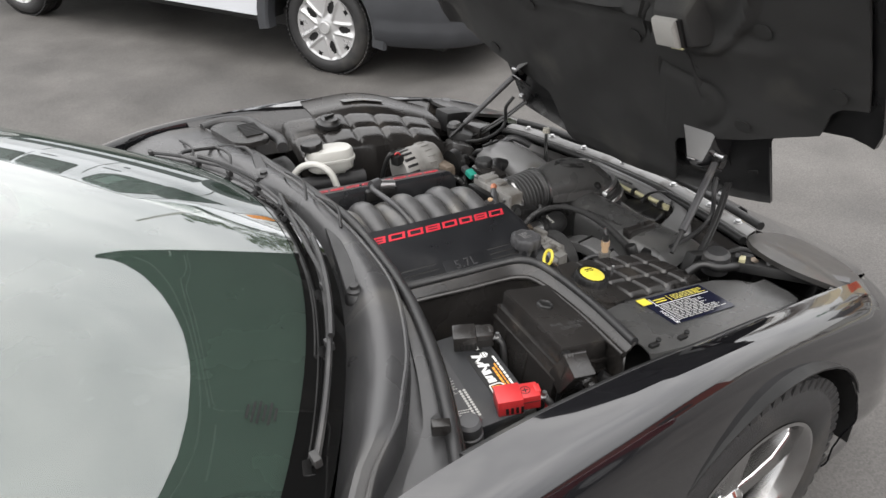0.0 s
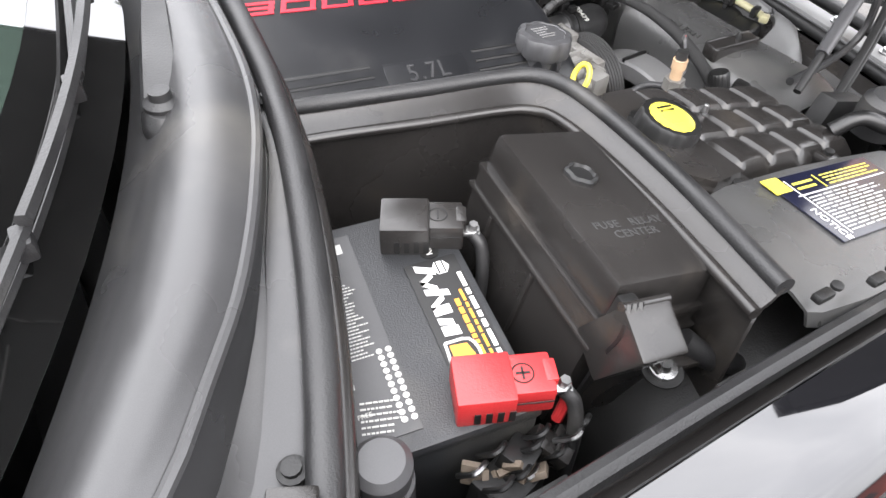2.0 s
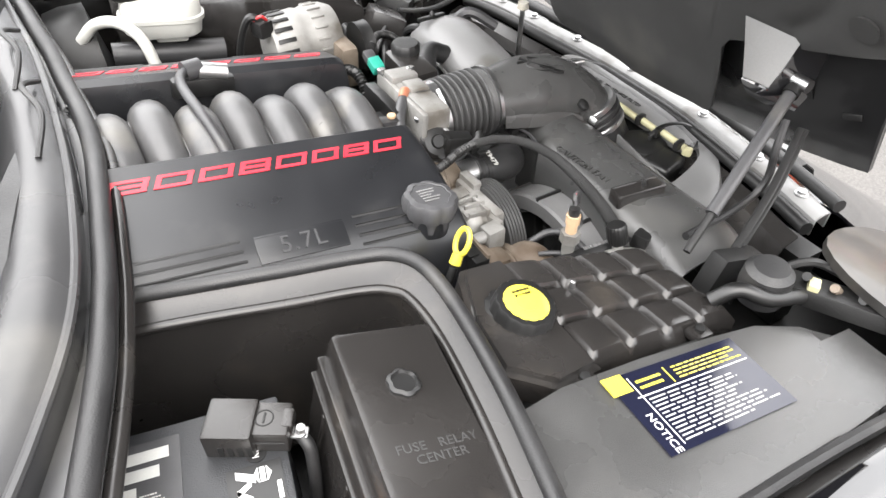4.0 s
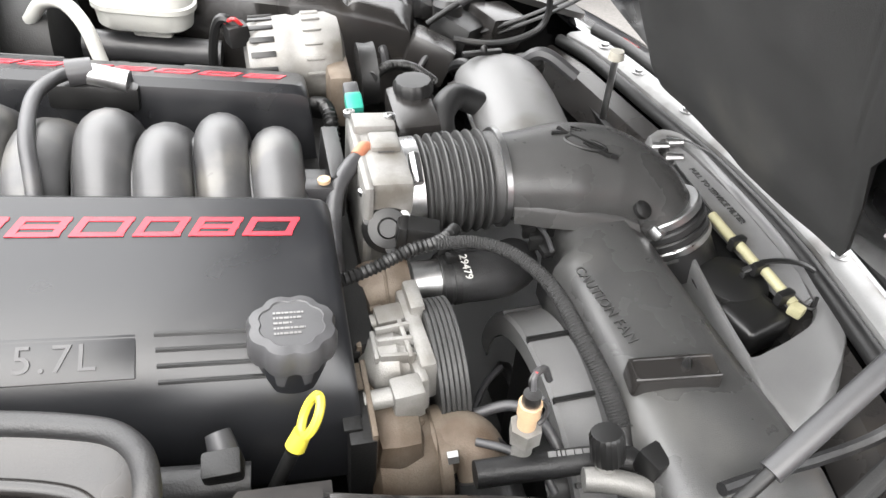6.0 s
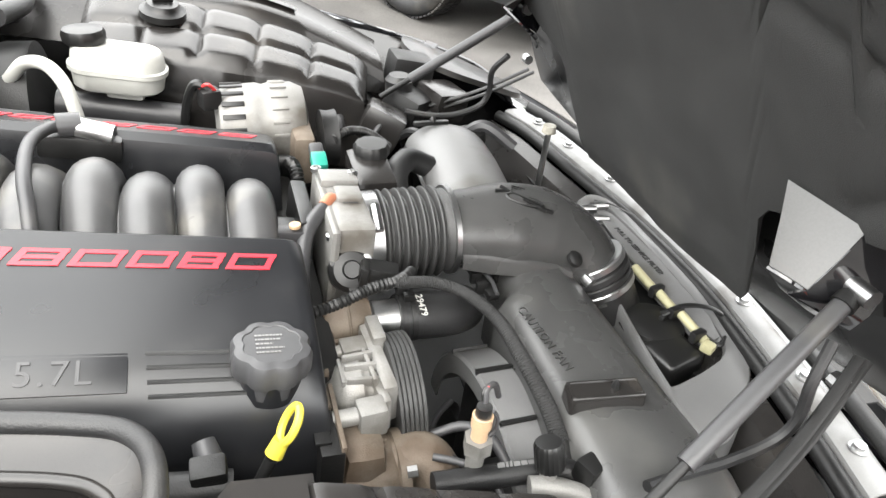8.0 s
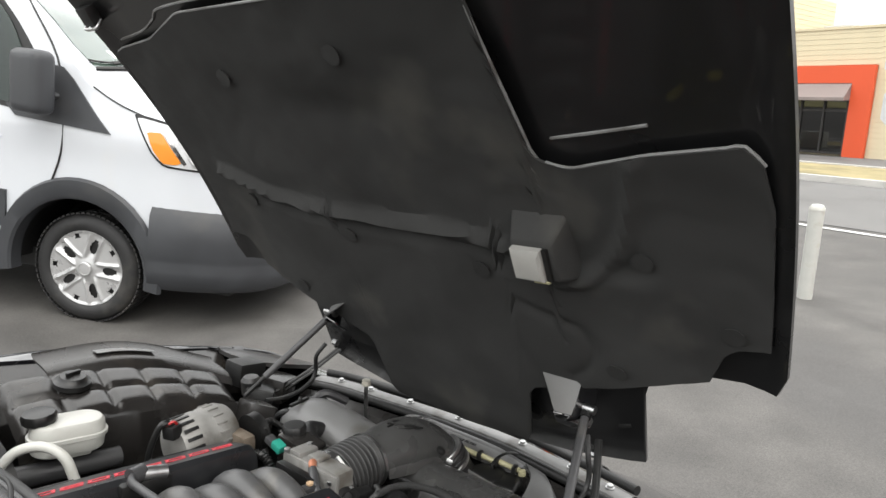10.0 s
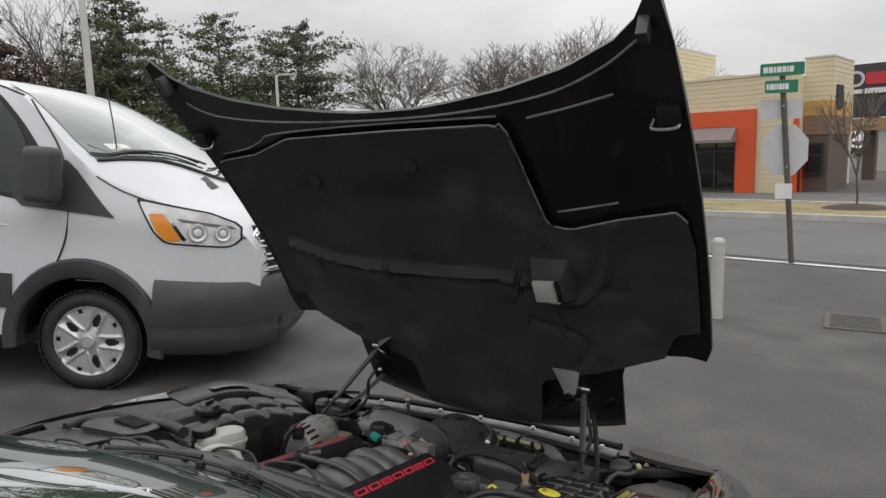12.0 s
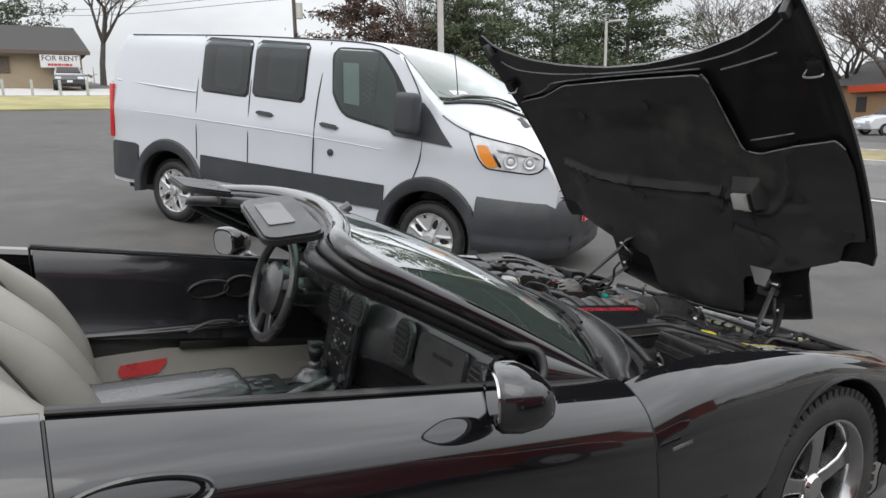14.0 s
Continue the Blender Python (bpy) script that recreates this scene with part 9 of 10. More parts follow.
part("grille_surround", tube(BM(), [(nose(y, z) + 0.006, y, z) for y, z in ((-0.62, 1.19), (0.0, 1.21), (0.62, 1.19), (0.70, 1.10), (0.68, 0.90), (0.58, 0.85), (0.0, 0.84), (-0.58, 0.85), (-0.68, 0.90), (-0.70, 1.10), (-0.62, 1.19))], 0.014, 8, 5), CHROME, gr)
path = [(x, half(x, 0.62) + 0.028) for x in (0.465, 0.52, 0.60, 0.68, 0.76, 0.84, 0.92, 0.98, 1.04)] + [(1.10, 0.72), (1.15, 0.60), (1.19, 0.42), (1.205, 0.2)]
path = [(x, -y) for x, y in path] + [(1.208, 0.0)] + [(x, y) for x, y in path[::-1]]
secs = []
for i, (x, y) in enumerate(path):
    p, q = Vector(path[max(0, i - 1)]), Vector(path[min(len(path) - 1, i + 1)])
    n = Vector(((q - p).y, -(q - p).x)).normalized()
    secs.append([Vector((x + n.x * d, y + n.y * d, z)) for d, z in ((-0.12, 0.30), (-0.03, 0.30), (0.004, 0.34), (0.020, 0.43), (0.008, 0.47), (0.014, 0.50), (0.018, 0.62), (0.0, 0.76), (-0.03, 0.81), (-0.10, 0.82))])
part("front_bumper", sheet(BM(), secs), CLAD, van, "dark grey plastic front bumper", solid=0.01, local=True)
part("bumper_intake", sheet(BM(), [[(1.226 - 0.07 * abs(y), y, z) for z in (0.36, 0.50)] for y in (-0.5, -0.25, 0, 0.25, 0.5)]), INKBLK, van, local=True)
pl = part("number_plate", box(BM(), (1.228, -0.16, 0.695), (0.015, 0.31, 0.155), bev=0.003), WHITEP, van, "white plate with red border and plain bars", local=True)
part("plate_border", tube(BM(), [(1.238, -0.16 + y, 0.695 + z) for y, z in ((-0.15, -0.07), (0.15, -0.07), (0.15, 0.07), (-0.15, 0.07), (-0.15, -0.07))], 0.012, 6, smooth=False), REDLENS, pl)
part("plate_bars", bars(BM(), basis((1.237, -0.16, 0.695), (0, 1, 0), (0, 0, 1)), 2, 0.22, 0.035, 0.055, 4, 0.2, 0.003), REDLENS, pl)

# ---- trees, shop and far things ----
PINE = mat("pine_needles", (0.076, 0.100, 0.050), 0.7, 0, 0.5, 0.6, 0.0, 60)
RUSSET = mat("russet_foliage", (0.085, 0.055, 0.042), 0.8, 0, 0.4, 0.6, 0.0, 60)
BARK = mat("bark", (0.085, 0.072, 0.062), 0.9, 0, 0.35, 3, 0.8, 40)
TWIGM = mat("twigs", (0.12, 0.098, 0.085), 0.9, 0, 0.3, 1, 0.0, 40)
SIDING = mat("cream_siding", (0.56, 0.49, 0.34), 0.65, 0, 0.08, 1.2, 0.2, 60)
MUSTARD = mat("mustard_siding", (0.46, 0.27, 0.09), 0.65, 0, 0.1, 1.2, 0.2, 60)
TANSIDE = mat("tan_siding", (0.34, 0.21, 0.115), 0.65, 0, 0.1, 1.2, 0.2, 60)
BROWNSIDE = mat("brown_siding", (0.20, 0.125, 0.085), 0.65, 0, 0.1, 1.2, 0.2, 60)
UMBER = mat("umber_siding", (0.105, 0.075, 0.062), 0.65, 0, 0.1, 1.2, 0.2, 60)
PORTAL = mat("orange_red_panel", (0.58, 0.075, 0.022), 0.5, 0, 0.06, 0.8, 0.1, 40)
AWNING = mat("grey_awning", (0.20, 0.165, 0.155), 0.6, 0, 0.1, 2, 0.1, 40)
FRAMEM = mat("dark_window_frame", (0.03, 0.028, 0.027), 0.45, 0.3, 0.1, 4, 0.1, 90)
INSIDE = mat("shop_inside", (0.05, 0.045, 0.042), 0.8, 0, 0.5, 0.7, 0.1, 30)
STUCCO = mat("tan_stucco", (0.40, 0.32, 0.22), 0.85, 0, 0.12, 0.8, 0.4, 60)
ROOFM = mat("dark_shingles", (0.055, 0.052, 0.052), 0.85, 0, 0.25, 3, 0.6, 20)
BRICKRED = mat("red_brick_wall", (0.30, 0.065, 0.045), 0.8, 0, 0.25, 2, 0.5, 60)
SIGNGREEN = mat("sign_green", (0.008, 0.16, 0.085), 0.4, 0, 0.08, 3, 0, 60)
SIGNBACK = mat("sign_back", (0.52, 0.53, 0.54), 0.45, 0.3, 0.1, 4, 0.05, 60)
POSTM = mat("rusty_post", (0.10, 0.085, 0.072), 0.7, 0.3, 0.25, 8, 0.3, 90)
PINKP = mat("magenta_sign", (0.70, 0.03, 0.22), 0.4, 0, 0.05, 4)
ORANGEP = mat("orange_sign", (0.78, 0.16, 0.03), 0.4, 0, 0.05, 4)
BOARDM = mat("charcoal_board", (0.035, 0.036, 0.042), 0.5, 0, 0.1, 2)
MULCH = mat("mulch", (0.05, 0.036, 0.028), 0.95, 0, 0.3, 8, 1.0, 60)
POLEM = mat("pale_pole", (0.46, 0.45, 0.43), 0.6, 0.1, 0.1, 3, 0.2, 40)
POLEB = mat("bronze_pole", (0.10, 0.07, 0.055), 0.5, 0.3, 0.1, 3, 0.2, 40)
DARKRED = mat("dark_red_paint", (0.16, 0.008, 0.010), 0.15, 0, 0.1, 2, 0, 60, 0.9)
CARDARK = mat("dark_car_paint", (0.02, 0.02, 0.024), 0.2, 0, 0.1, 2, 0, 60, 0.8)


class Soup:
    """Many small pieces gathered into one mesh."""

    def __init__(self):
        self.v, self.f = [], []

    def stick(self, a, b, r0, r1, n=4):
        a, b = Vector(a), Vector(b)
        d = b - a
        if d.length < 1e-4:
            return
        q = d.to_track_quat("Z", "Y").to_matrix()
        k = len(self.v)
        for p, r in ((a, r0), (b, r1)):
            for i in range(n):
                w = 2 * math.pi * i / n
                self.v.append(p + q @ Vector((math.cos(w) * r, math.sin(w) * r, 0)))
        for i in range(n):
            j = (i + 1) % n
            self.f.append((k + i, k + j, k + n + j, k + n + i))

    def tuft(self, c, s, rng):
        """A small uneven leaf clump of three blades."""
        for _ in range(3):
            u = Vector((rng.gauss(0, 1), rng.gauss(0, 1), rng.gauss(0, 0.7))).normalized() * s * rng.uniform(0.6, 1.2)
            w = Vector((rng.gauss(0, 1), rng.gauss(0, 1), rng.gauss(0, 1))).normalized() * s * 0.26
            k = len(self.v)
            self.v += [c - w * 0.5, c + u * 0.55 - w, c + u, c + u * 0.5 + w]
            self.f.append((k, k + 1, k + 2, k + 3))

    def mesh(self, name, material, parent):
        me = bpy.data.meshes.new(name)
        me.from_pydata([tuple(p) for p in self.v], [], self.f)
        me.materials.append(material)
        ob = new(name, me)
        ob.parent = parent
        return ob


def pine_tree(x, y, h, spread, seed, label, material=PINE, dense=1.0, bare_to=0.12):
    rng = random.Random(seed)
    z0 = ground_z(x, y)
    tree = thing("pine_tree", label, "tree", Matrix.Translation((x, y, z0)), "trees beyond the lot")
    wood, leaf = Soup(), Soup()
    lean = Vector((rng.uniform(-0.03, 0.03), rng.uniform(-0.03, 0.03), 1))
    last = Vector((0, 0, -0.1))
    for i in range(1, 9):
        p = lean * h * i / 8
        wood.stick(last, p, 0.022 * h * (1.02 - (i - 1) / 8), 0.022 * h * (1.02 - i / 8), 7)
        last = p
    z = bare_to * h
    while z < h * 0.985:
        f = z / h
        reach = 1.6 * spread * (1 - f) ** 0.58 * (0.60 + 0.40 * min(1, f / 0.3))
        n = 5 if f < 0.8 else 4
        a0 = rng.random() * 6.28
        for i in range(n):
            if rng.random() < 0.14:
                continue
            a = a0 + 6.28 * i / n + rng.uniform(-0.4, 0.4)
            L = reach * rng.uniform(0.5, 1.22)
            base = lean * z
            tip = base + Vector((math.cos(a) * L, math.sin(a) * L, L * rng.uniform(-0.04, 0.38)))
            wood.stick(base, tip, 0.006 * h * (1.1 - f), 0.012, 4)
            m = max(6, int(L * 20 * dense))
            for j in range(m):
                u = 0.22 + 0.8 * (j + rng.random()) / m
                c = base.lerp(tip, u) + Vector((rng.gauss(0, 0.11 * L), rng.gauss(0, 0.11 * L), rng.gauss(0.04, 0.055) * L * 0.8))
                leaf.tuft(c, rng.uniform(0.16, 0.36), rng)
        z += h * rng.uniform(0.026, 0.05)
    wood.mesh("trunk", BARK, tree)
    leaf.mesh("crown", material, tree)
    return tree


def bare_tree(x, y, h, seed, label, spread=0.55, levels=6, fork=0.22, r=0.018, group="bare trees beyond the lot"):
    rng = random.Random(seed)
    tree = thing("bare_tree", label, "tree", Matrix.Translation((x, y, ground_z(x, y) - 0.05)), group)
    wood, twig = Soup(), Soup()

    def grow(p, d, length, rad, level):
        q = p
        for s in range(2):
            d = (d + Vector((rng.gauss(0, 0.10), rng.gauss(0, 0.10), rng.gauss(0.02, 0.06)))).normalized()
            e = q + d * length * 0.5
            (wood if level < 3 else twig).stick(q, e, max(rad * (1 - 0.2 * s), 0.009), max(rad * (0.8 - 0.15 * s), 0.008), 6 if level < 2 else 3)
            if level >= 1 and level < levels and s == 0 and rng.random() < 0.75:
                side = (d + Vector((rng.gauss(0, 1), rng.gauss(0, 1), rng.gauss(0.2, 0.5))).normalized() * 0.8).normalized()
                grow(e, side, length * rng.uniform(0.5, 0.7), rad * 0.45, level + 1)
            q = e
        if level < levels:
            n = rng.choice((2, 2, 3)) if level else 4
            a0 = rng.random() * 6.28
            for i in range(n):
                a = a0 + 6.28 * i / n + rng.uniform(-0.5, 0.5)
                out = Vector((math.cos(a), math.sin(a), 0)) * spread * rng.uniform(0.6, 1.15)
                grow(q, (d + out).normalized(), length * rng.uniform(0.66, 0.84), rad * rng.uniform(0.5, 0.66), level + 1)

    grow(Vector((0, 0, 0)), Vector((0, 0, 1)), h * fork, r * h, 0)
    k = h / max(p.z for p in twig.v + wood.v)
    wood.v, twig.v = [p * k for p in wood.v], [p * k for p in twig.v]
    wood.mesh("trunk", BARK, tree)
    twig.mesh("crown", TWIGM, tree)
    return tree


def out(head, dist):
    return (-1.5 + math.cos(radians(head)) * dist, -1.25 + math.sin(radians(head)) * dist)


pine_tree(*out(64.5, 50), 10.6, 4.2, 11, "russet brown evergreen beside bare trees beyond the lot", RUSSET, 1.3, 0.1)
pine_tree(*out(56.0, 52), 14.5, 3.6, 12, "dark green pine with a dense straight crown", PINE, 1.4, 0.08)
pine_tree(*out(52.8, 60), 12.9, 2.2, 13, "slim open pine with a pointed crown", PINE, 0.8, 0.2)
pine_tree(*out(48.7, 56), 13.0, 4.6, 14, "open light green pine with a wide crown", PINE, 0.85, 0.12)
pine_tree(*out(43.3, 54), 12.0, 4.6, 15, "broad green pine with a rounded crown", PINE, 1.15, 0.12)
pine_tree(*out(57.4, 66), 11.5, 4.0, 16, "dark green pine behind the others", PINE, 1.2, 0.06)
pine_tree(*out(46.4, 70), 9.5, 4.4, 17, "lower green pine behind the others", PINE, 1.1, 0.06)
pine_tree(-4.0, 66, 15.5, 4.6, 18, "tall dark evergreen behind the low building", PINE, 1.3, 0.08)
pine_tree(-10.0, 67, 14.5, 4.6, 19, "tall dark evergreen behind the low building", PINE, 1.3, 0.08)
bare_tree(4.2, 60, 12.0, 31, "leafless tree with fine twigs beside the low building", 0.6, 6)
bare_tree(*out(60.4, 54), 13.5, 32, "tall leafless tree with spreading limbs", 0.5, 6)
bare_tree(*out(58.7, 58), 12.0, 33, "leafless tree with upright limbs", 0.45, 6)
bare_tree(*out(33.9, 62), 11.8, 34, "round leafless tree with a fan of fine twigs", 0.62, 7, 0.16)
bare_tree(*out(27.2, 64), 11.2, 35, "round leafless tree with fine twigs", 0.62, 6, 0.17)
bare_tree(*out(23.6, 58), 11.2, 36, "leafless tree with a round twiggy crown", 0.6, 7, 0.17)
bare_tree(*out(18.7, 52), 11.4, 37, "leafless tree with grey limbs behind the shop", 0.55, 6)
bare_tree(*out(16.2, 56), 11.6, 38, "leafless tree with grey limbs behind the shop", 0.55, 6)
bare_tree(*out(12.8, 55), 9.3, 39, "leafless tree with a low crown behind the shop", 0.65, 6)
bare_tree(*out(21.1, 44), 9.0, 40, "leafless tree with tangled brown twigs", 0.65, 6)
bare_tree(*out(66.9, 62), 8.5, 41, "leafless tree with fine twigs", 0.6, 6)
bare_tree(*out(73.7, 110), 9.0, 42, "far leafless tree with a low crown", 0.7, 6)

# far woods close the horizon
rng = random.Random(5)
woods = Soup()
for i in range(900):
    a = rng.uniform(0, 2 * math.pi)
    d = rng.uniform(105, 150)
    x, y = d * math.cos(a), d * math.sin(a)
    b = Vector((x, y, ground_z(x, y) - 0.3))
    h = rng.uniform(3.0, 6.5)
    woods.stick(b, b + Vector((rng.gauss(0, 0.3), rng.gauss(0, 0.3), h)), 0.14, 0.03, 3)
    for j in range(9):
        c = b + Vector((rng.gauss(0, 1.4), rng.gauss(0, 1.4), rng.uniform(0.1, 0.95) * h))
        woods.tuft(c, rng.uniform(0.9, 1.9), rng)
tagged(woods.mesh("far_woods", TWIGM, None), "low brown leafless woods all along the horizon", "woods", kind="stuff")

# --- the shop across the street: s along its front, n behind it, z up
SHOP = Matrix(((SD.x, SN.x, 0, 24.65), (SD.y, SN.y, 0, 1.48), (0, 0, 1, 0), (0, 0, 0, 1)))
shop = thing("corner_shop", "single-storey shop with cream and brown siding and an orange-red portal", "shop", SHOP)


def sbox(bm, s0, s1, n0, n1, z0, z1):
    return box(bm, ((s0 + s1) / 2, (n0 + n1) / 2, (z0 + z1) / 2), (s1 - s0, n1 - n0, z1 - z0))


def spart(name, s0, s1, n0, n1, z0, z1, material, parent=shop, label=""):
    return part(name, sbox(BM(), s0, s1, n0, n1, z0, z1), material, parent, label, flat=True, local=True)


wall_body = spart("wall", -0.75, 6.9, 0.05, 8.0, 0.0, 4.05, SIDING, shop, "cream lap siding")
spart("roof_edge", -0.8, 3.5, 0.0, 0.4, 4.06, 4.14, SIDING)
spart("roof_unit", 2.0, 3.0, 2.0, 3.0, 4.10, 4.42, SIGNBACK, shop, "flat grey rooftop unit")
towers = spart("tower", 3.52, 6.95, -0.1, 4.0, 0.0, 5.42, UMBER, shop, "siding tower banded from cream to dark brown")
spart("tower_cap", 3.48, 6.99, -0.16, 4.04, 5.42, 5.50, SIGNBACK)
side_tower = spart("side_tower", -1.62, -0.75, 1.4, 4.0, 2.0, 4.62, SIDING, shop, "narrow cream siding tower")
spart("tower_cap", -1.66, -0.71, 1.36, 4.04, 4.62, 4.68, SIGNBACK)
spart("tower_base", -1.60, -0.77, 1.42, 4.0, 0.0, 2.0, UMBER)

# siding boards, each lapped over the next
def boards(s0, s1, n, z0, z1, parent, bands, side=None):
    z = z0
    while z < z1 - 0.02:
        h = min(0.165, z1 - z)
        m = next(b for top, b in bands if z < top)
        bm = BM()
        if side is None:
            v = [(s0, n - 0.012, z + 0.002), (s1, n - 0.012, z + 0.002), (s1, n - 0.003, z + h), (s0, n - 0.003, z + h)]
            w = [(a, n + 0.03, c) for a, b, c in v]
        else:
            v = [(side - 0.012, s0, z + 0.002), (side - 0.012, s1, z + 0.002), (side - 0.003, s1, z + h), (side - 0.003, s0, z + h)]
            w = [(side + 0.03, b, c) for a, b, c in v]
        loft(bm, [v, w])
        part("board", bm, m, parent, flat=True, local=True)
        z += h


CREAM = [(99, SIDING)]
BANDS = [(1.25, UMBER), (2.5, BROWNSIDE), (3.12, TANSIDE), (3.72, MUSTARD), (99, SIDING)]
boards(-0.75, 0.34, 0.04, 0.0, 4.06, wall_body, CREAM)
boards(0.34, 3.50, 0.04, 2.94, 4.06, wall_body, CREAM)
boards(3.52, 6.95, -0.11, 0.0, 5.42, towers, BANDS)
boards(-0.1, 4.0, 0, 0.0, 5.42, towers, BANDS, 6.95 - 3.46)
boards(-1.62, -0.75, 1.39, 2.0, 4.62, side_tower, [(2.5, BROWNSIDE), (3.0, MUSTARD), (99, SIDING)])
boards(1.4, 4.0, 0, 2.0, 4.62, side_tower, [(2.5, BROWNSIDE), (3.0, MUSTARD), (99, SIDING)], -1.64)

portal = spart("portal", 0.36, 0.98, -0.16, 0.03, 0.0, 2.92, PORTAL, shop, "orange-red panel frame round the shop window")
spart("portal_top", 0.98, 3.50, -0.16, 0.03, 2.36, 2.92, PORTAL)
spart("portal_side", 3.20, 3.50, -0.157, 0.03, 0.0, 2.36, PORTAL)
spart("side_portal", -0.83, -0.76, 0.35, 0.75, 0.0, 2.62, PORTAL, shop, "orange-red panel frame of the side door")
spart("side_portal", -0.83, -0.76, 1.15, 1.38, 0.0, 1.0, PORTAL)
spart("side_door", -0.80, -0.76, 0.76, 1.14, 0.0, 1.95, FRAMEM, shop, "dark side door")


def shop_window(s0, s1, z0, z1, n, k):
    w = spart("window", s0, s1, n + 0.14, n + 0.16, z0, z1, INSIDE, shop, "dark shop window with slim frames")
    spart("pane", s0, s1, n + 0.028, n + 0.036, z0, z1, GLASS_SHOP, w)
    for i in range(k + 1):
        s = s0 + (s1 - s0) * i / k
        spart("mullion", s - 0.03, s + 0.03, n - 0.03, n + 0.05, z0, z1, FRAMEM, w)
    for z in (z0 + 0.03, z1 - 0.03, z0 + 0.62 * (z1 - z0)):
        spart("transom", s0, s1, n - 0.022, n + 0.046, z - 0.03, z + 0.03, FRAMEM, w)


shop_window(1.0, 3.18, 0.08, 2.34, -0.12, 3)
shop_window(4.62, 6.05, 0.22, 2.0, -0.30, 2)
shop_window(-1.45, -0.92, 0.6, 1.7, 1.25, 1)


def awning(s0, s1, z0, z1, n, reach):
    bm = BM()
    for a, b in ((n, z1), (n - reach, z0)):
        pass
    loft(bm, [[(s0, n, z1), (s0, n - reach, z0 + 0.1), (s0, n - reach, z0), (s0, n, z0 + 0.02)], [(s1, n, z1), (s1, n - reach, z0 + 0.1), (s1, n - reach, z0), (s1, n, z0 + 0.02)]])
    part("awning", bm, AWNING, shop, "grey fabric awning over the window", flat=True, local=True)


awning(0.98, 3.20, 1.80, 2.36, -0.13, 0.5)
awning(4.42, 6.16, 1.96, 2.52, -0.12, 0.6)

# the sign on the tower: a cup in colour and two rows of plain blocks on white
sign = spart("sign", 4.02, 6.55, -0.20, -0.13, 3.86, 4.60, PAPER, shop, "white sign board with orange and magenta shapes")
for z, m, shift in ((4.40, ORANGEP, 0.06), (4.03, PINKP, 0.0)):
    for i in range(6):
        s = 4.18 + shift + i * 0.29
        bm = BM()
        prism(bm, [(0, 0), (0.22, 0), (0.245, 0.24), (0.025, 0.24)] if i % 2 else [(0.0, 0), (0.23, 0.0), (0.23, 0.18), (0.17, 0.24), (0.0, 0.24)], basis((s, -0.205, z - 0.12), (1, 0, 0), (0, 0, 1)), 0.03)
        part("sign_block", bm, m, sign, local=True)
part("cup", prism(BM(), [(0, 0), (0.24, 0), (0.3, 0.46), (-0.06, 0.46)], basis((6.14, -0.205, 3.95), (1, 0, 0), (0, 0, 1)), 0.03), PAPER, sign, local=True)
part("cup_band", prism(BM(), [(0.0, 0), (0.26, 0), (0.30, 0.26), (0.02, 0.14)], basis((6.13, -0.24, 3.98), (1, 0, 0), (0, 0, 1)), 0.02), ORANGEP, sign, local=True)
part("sign", sbox(BM(), -1.72, -1.66, 1.8, 2.5, 2.9, 3.7), BOARDM, shop, "small dark sign on the side tower", flat=True, local=True)

# lamp post, white box, young trees before the shop
def lamp_post(x, y, h, r, arm, material, label, head=(0.5, 0.2)):
    lp = thing("street_lamp", label, "lamp post", Matrix.Translation((x, y, ground_z(x, y))), "lamp posts")
    part("pole", cyl(BM(), (0, 0, 0), (0, 0, h), r, r * 0.8, 14), material, lp, local=True)
    part("base", cyl(BM(), (0, 0, 0), (0, 0, 0.35), r * 2.6, r * 2.4, 16), CONCRETE, lp, local=True)
    if arm is not None:
        d = Vector((*arm, 0)).normalized()
        part("arm", tube(BM(), [(0, 0, h - 0.1), tuple(d * 0.3 + Vector((0, 0, h)))], 0.04, 8), material, lp, local=True)
        c = d * (0.3 + head[0] / 2)
        part("lamp_head", box(BM(), (0, 0, 0), (head[0], head[1], 0.1), m=basis((c.x, c.y, h), d, (-d.y, d.x, 0)), bev=0.03), material, lp, local=True)
    return lp


p = SHOP @ Vector((5.75, -1.3, 0))
lamp_post(p.x, p.y, 5.15, 0.065, -SD.xy, POLEB, "slim bronze lamp post before the shop")
lamp_post(*out(44.7, 42), 6.65, 0.10, (0.7, -0.7), POLEM, "pale lamp post with a single flat head", (0.9, 0.35))
lamp_post(*out(58.3, 30), 11.5, 0.15, None, POLEM, "tall pale round pole beyond the van")


def utility_pole(x, y, h, label):
    u = thing("utility_pole", label, "utility pole", Matrix.Translation((x, y, ground_z(x, y))), "utility poles")
    part("pole", cyl(BM(), (0, 0, 0), (0, 0, h), 0.17, 0.12, 10), BARK, u, local=True)
    part("crossarm", box(BM(), (0, 0, h - 0.5), (1.9, 0.1, 0.12), (0, 0, 20)), BARK, u, local=True)
    part("transformer", cyl(BM(), (0.32, -0.1, h - 2.3), (0.32, -0.1, h - 1.3), 0.24, None, 14), POLEM, u, local=True)
    for k in (-0.8, 0.0, 0.8):
        part("insulator", cyl(BM(), (k * 0.94, k * 0.34, h - 0.44), (k * 0.94, k * 0.34, h - 0.26), 0.05, None, 8), POLEM, u, local=True)


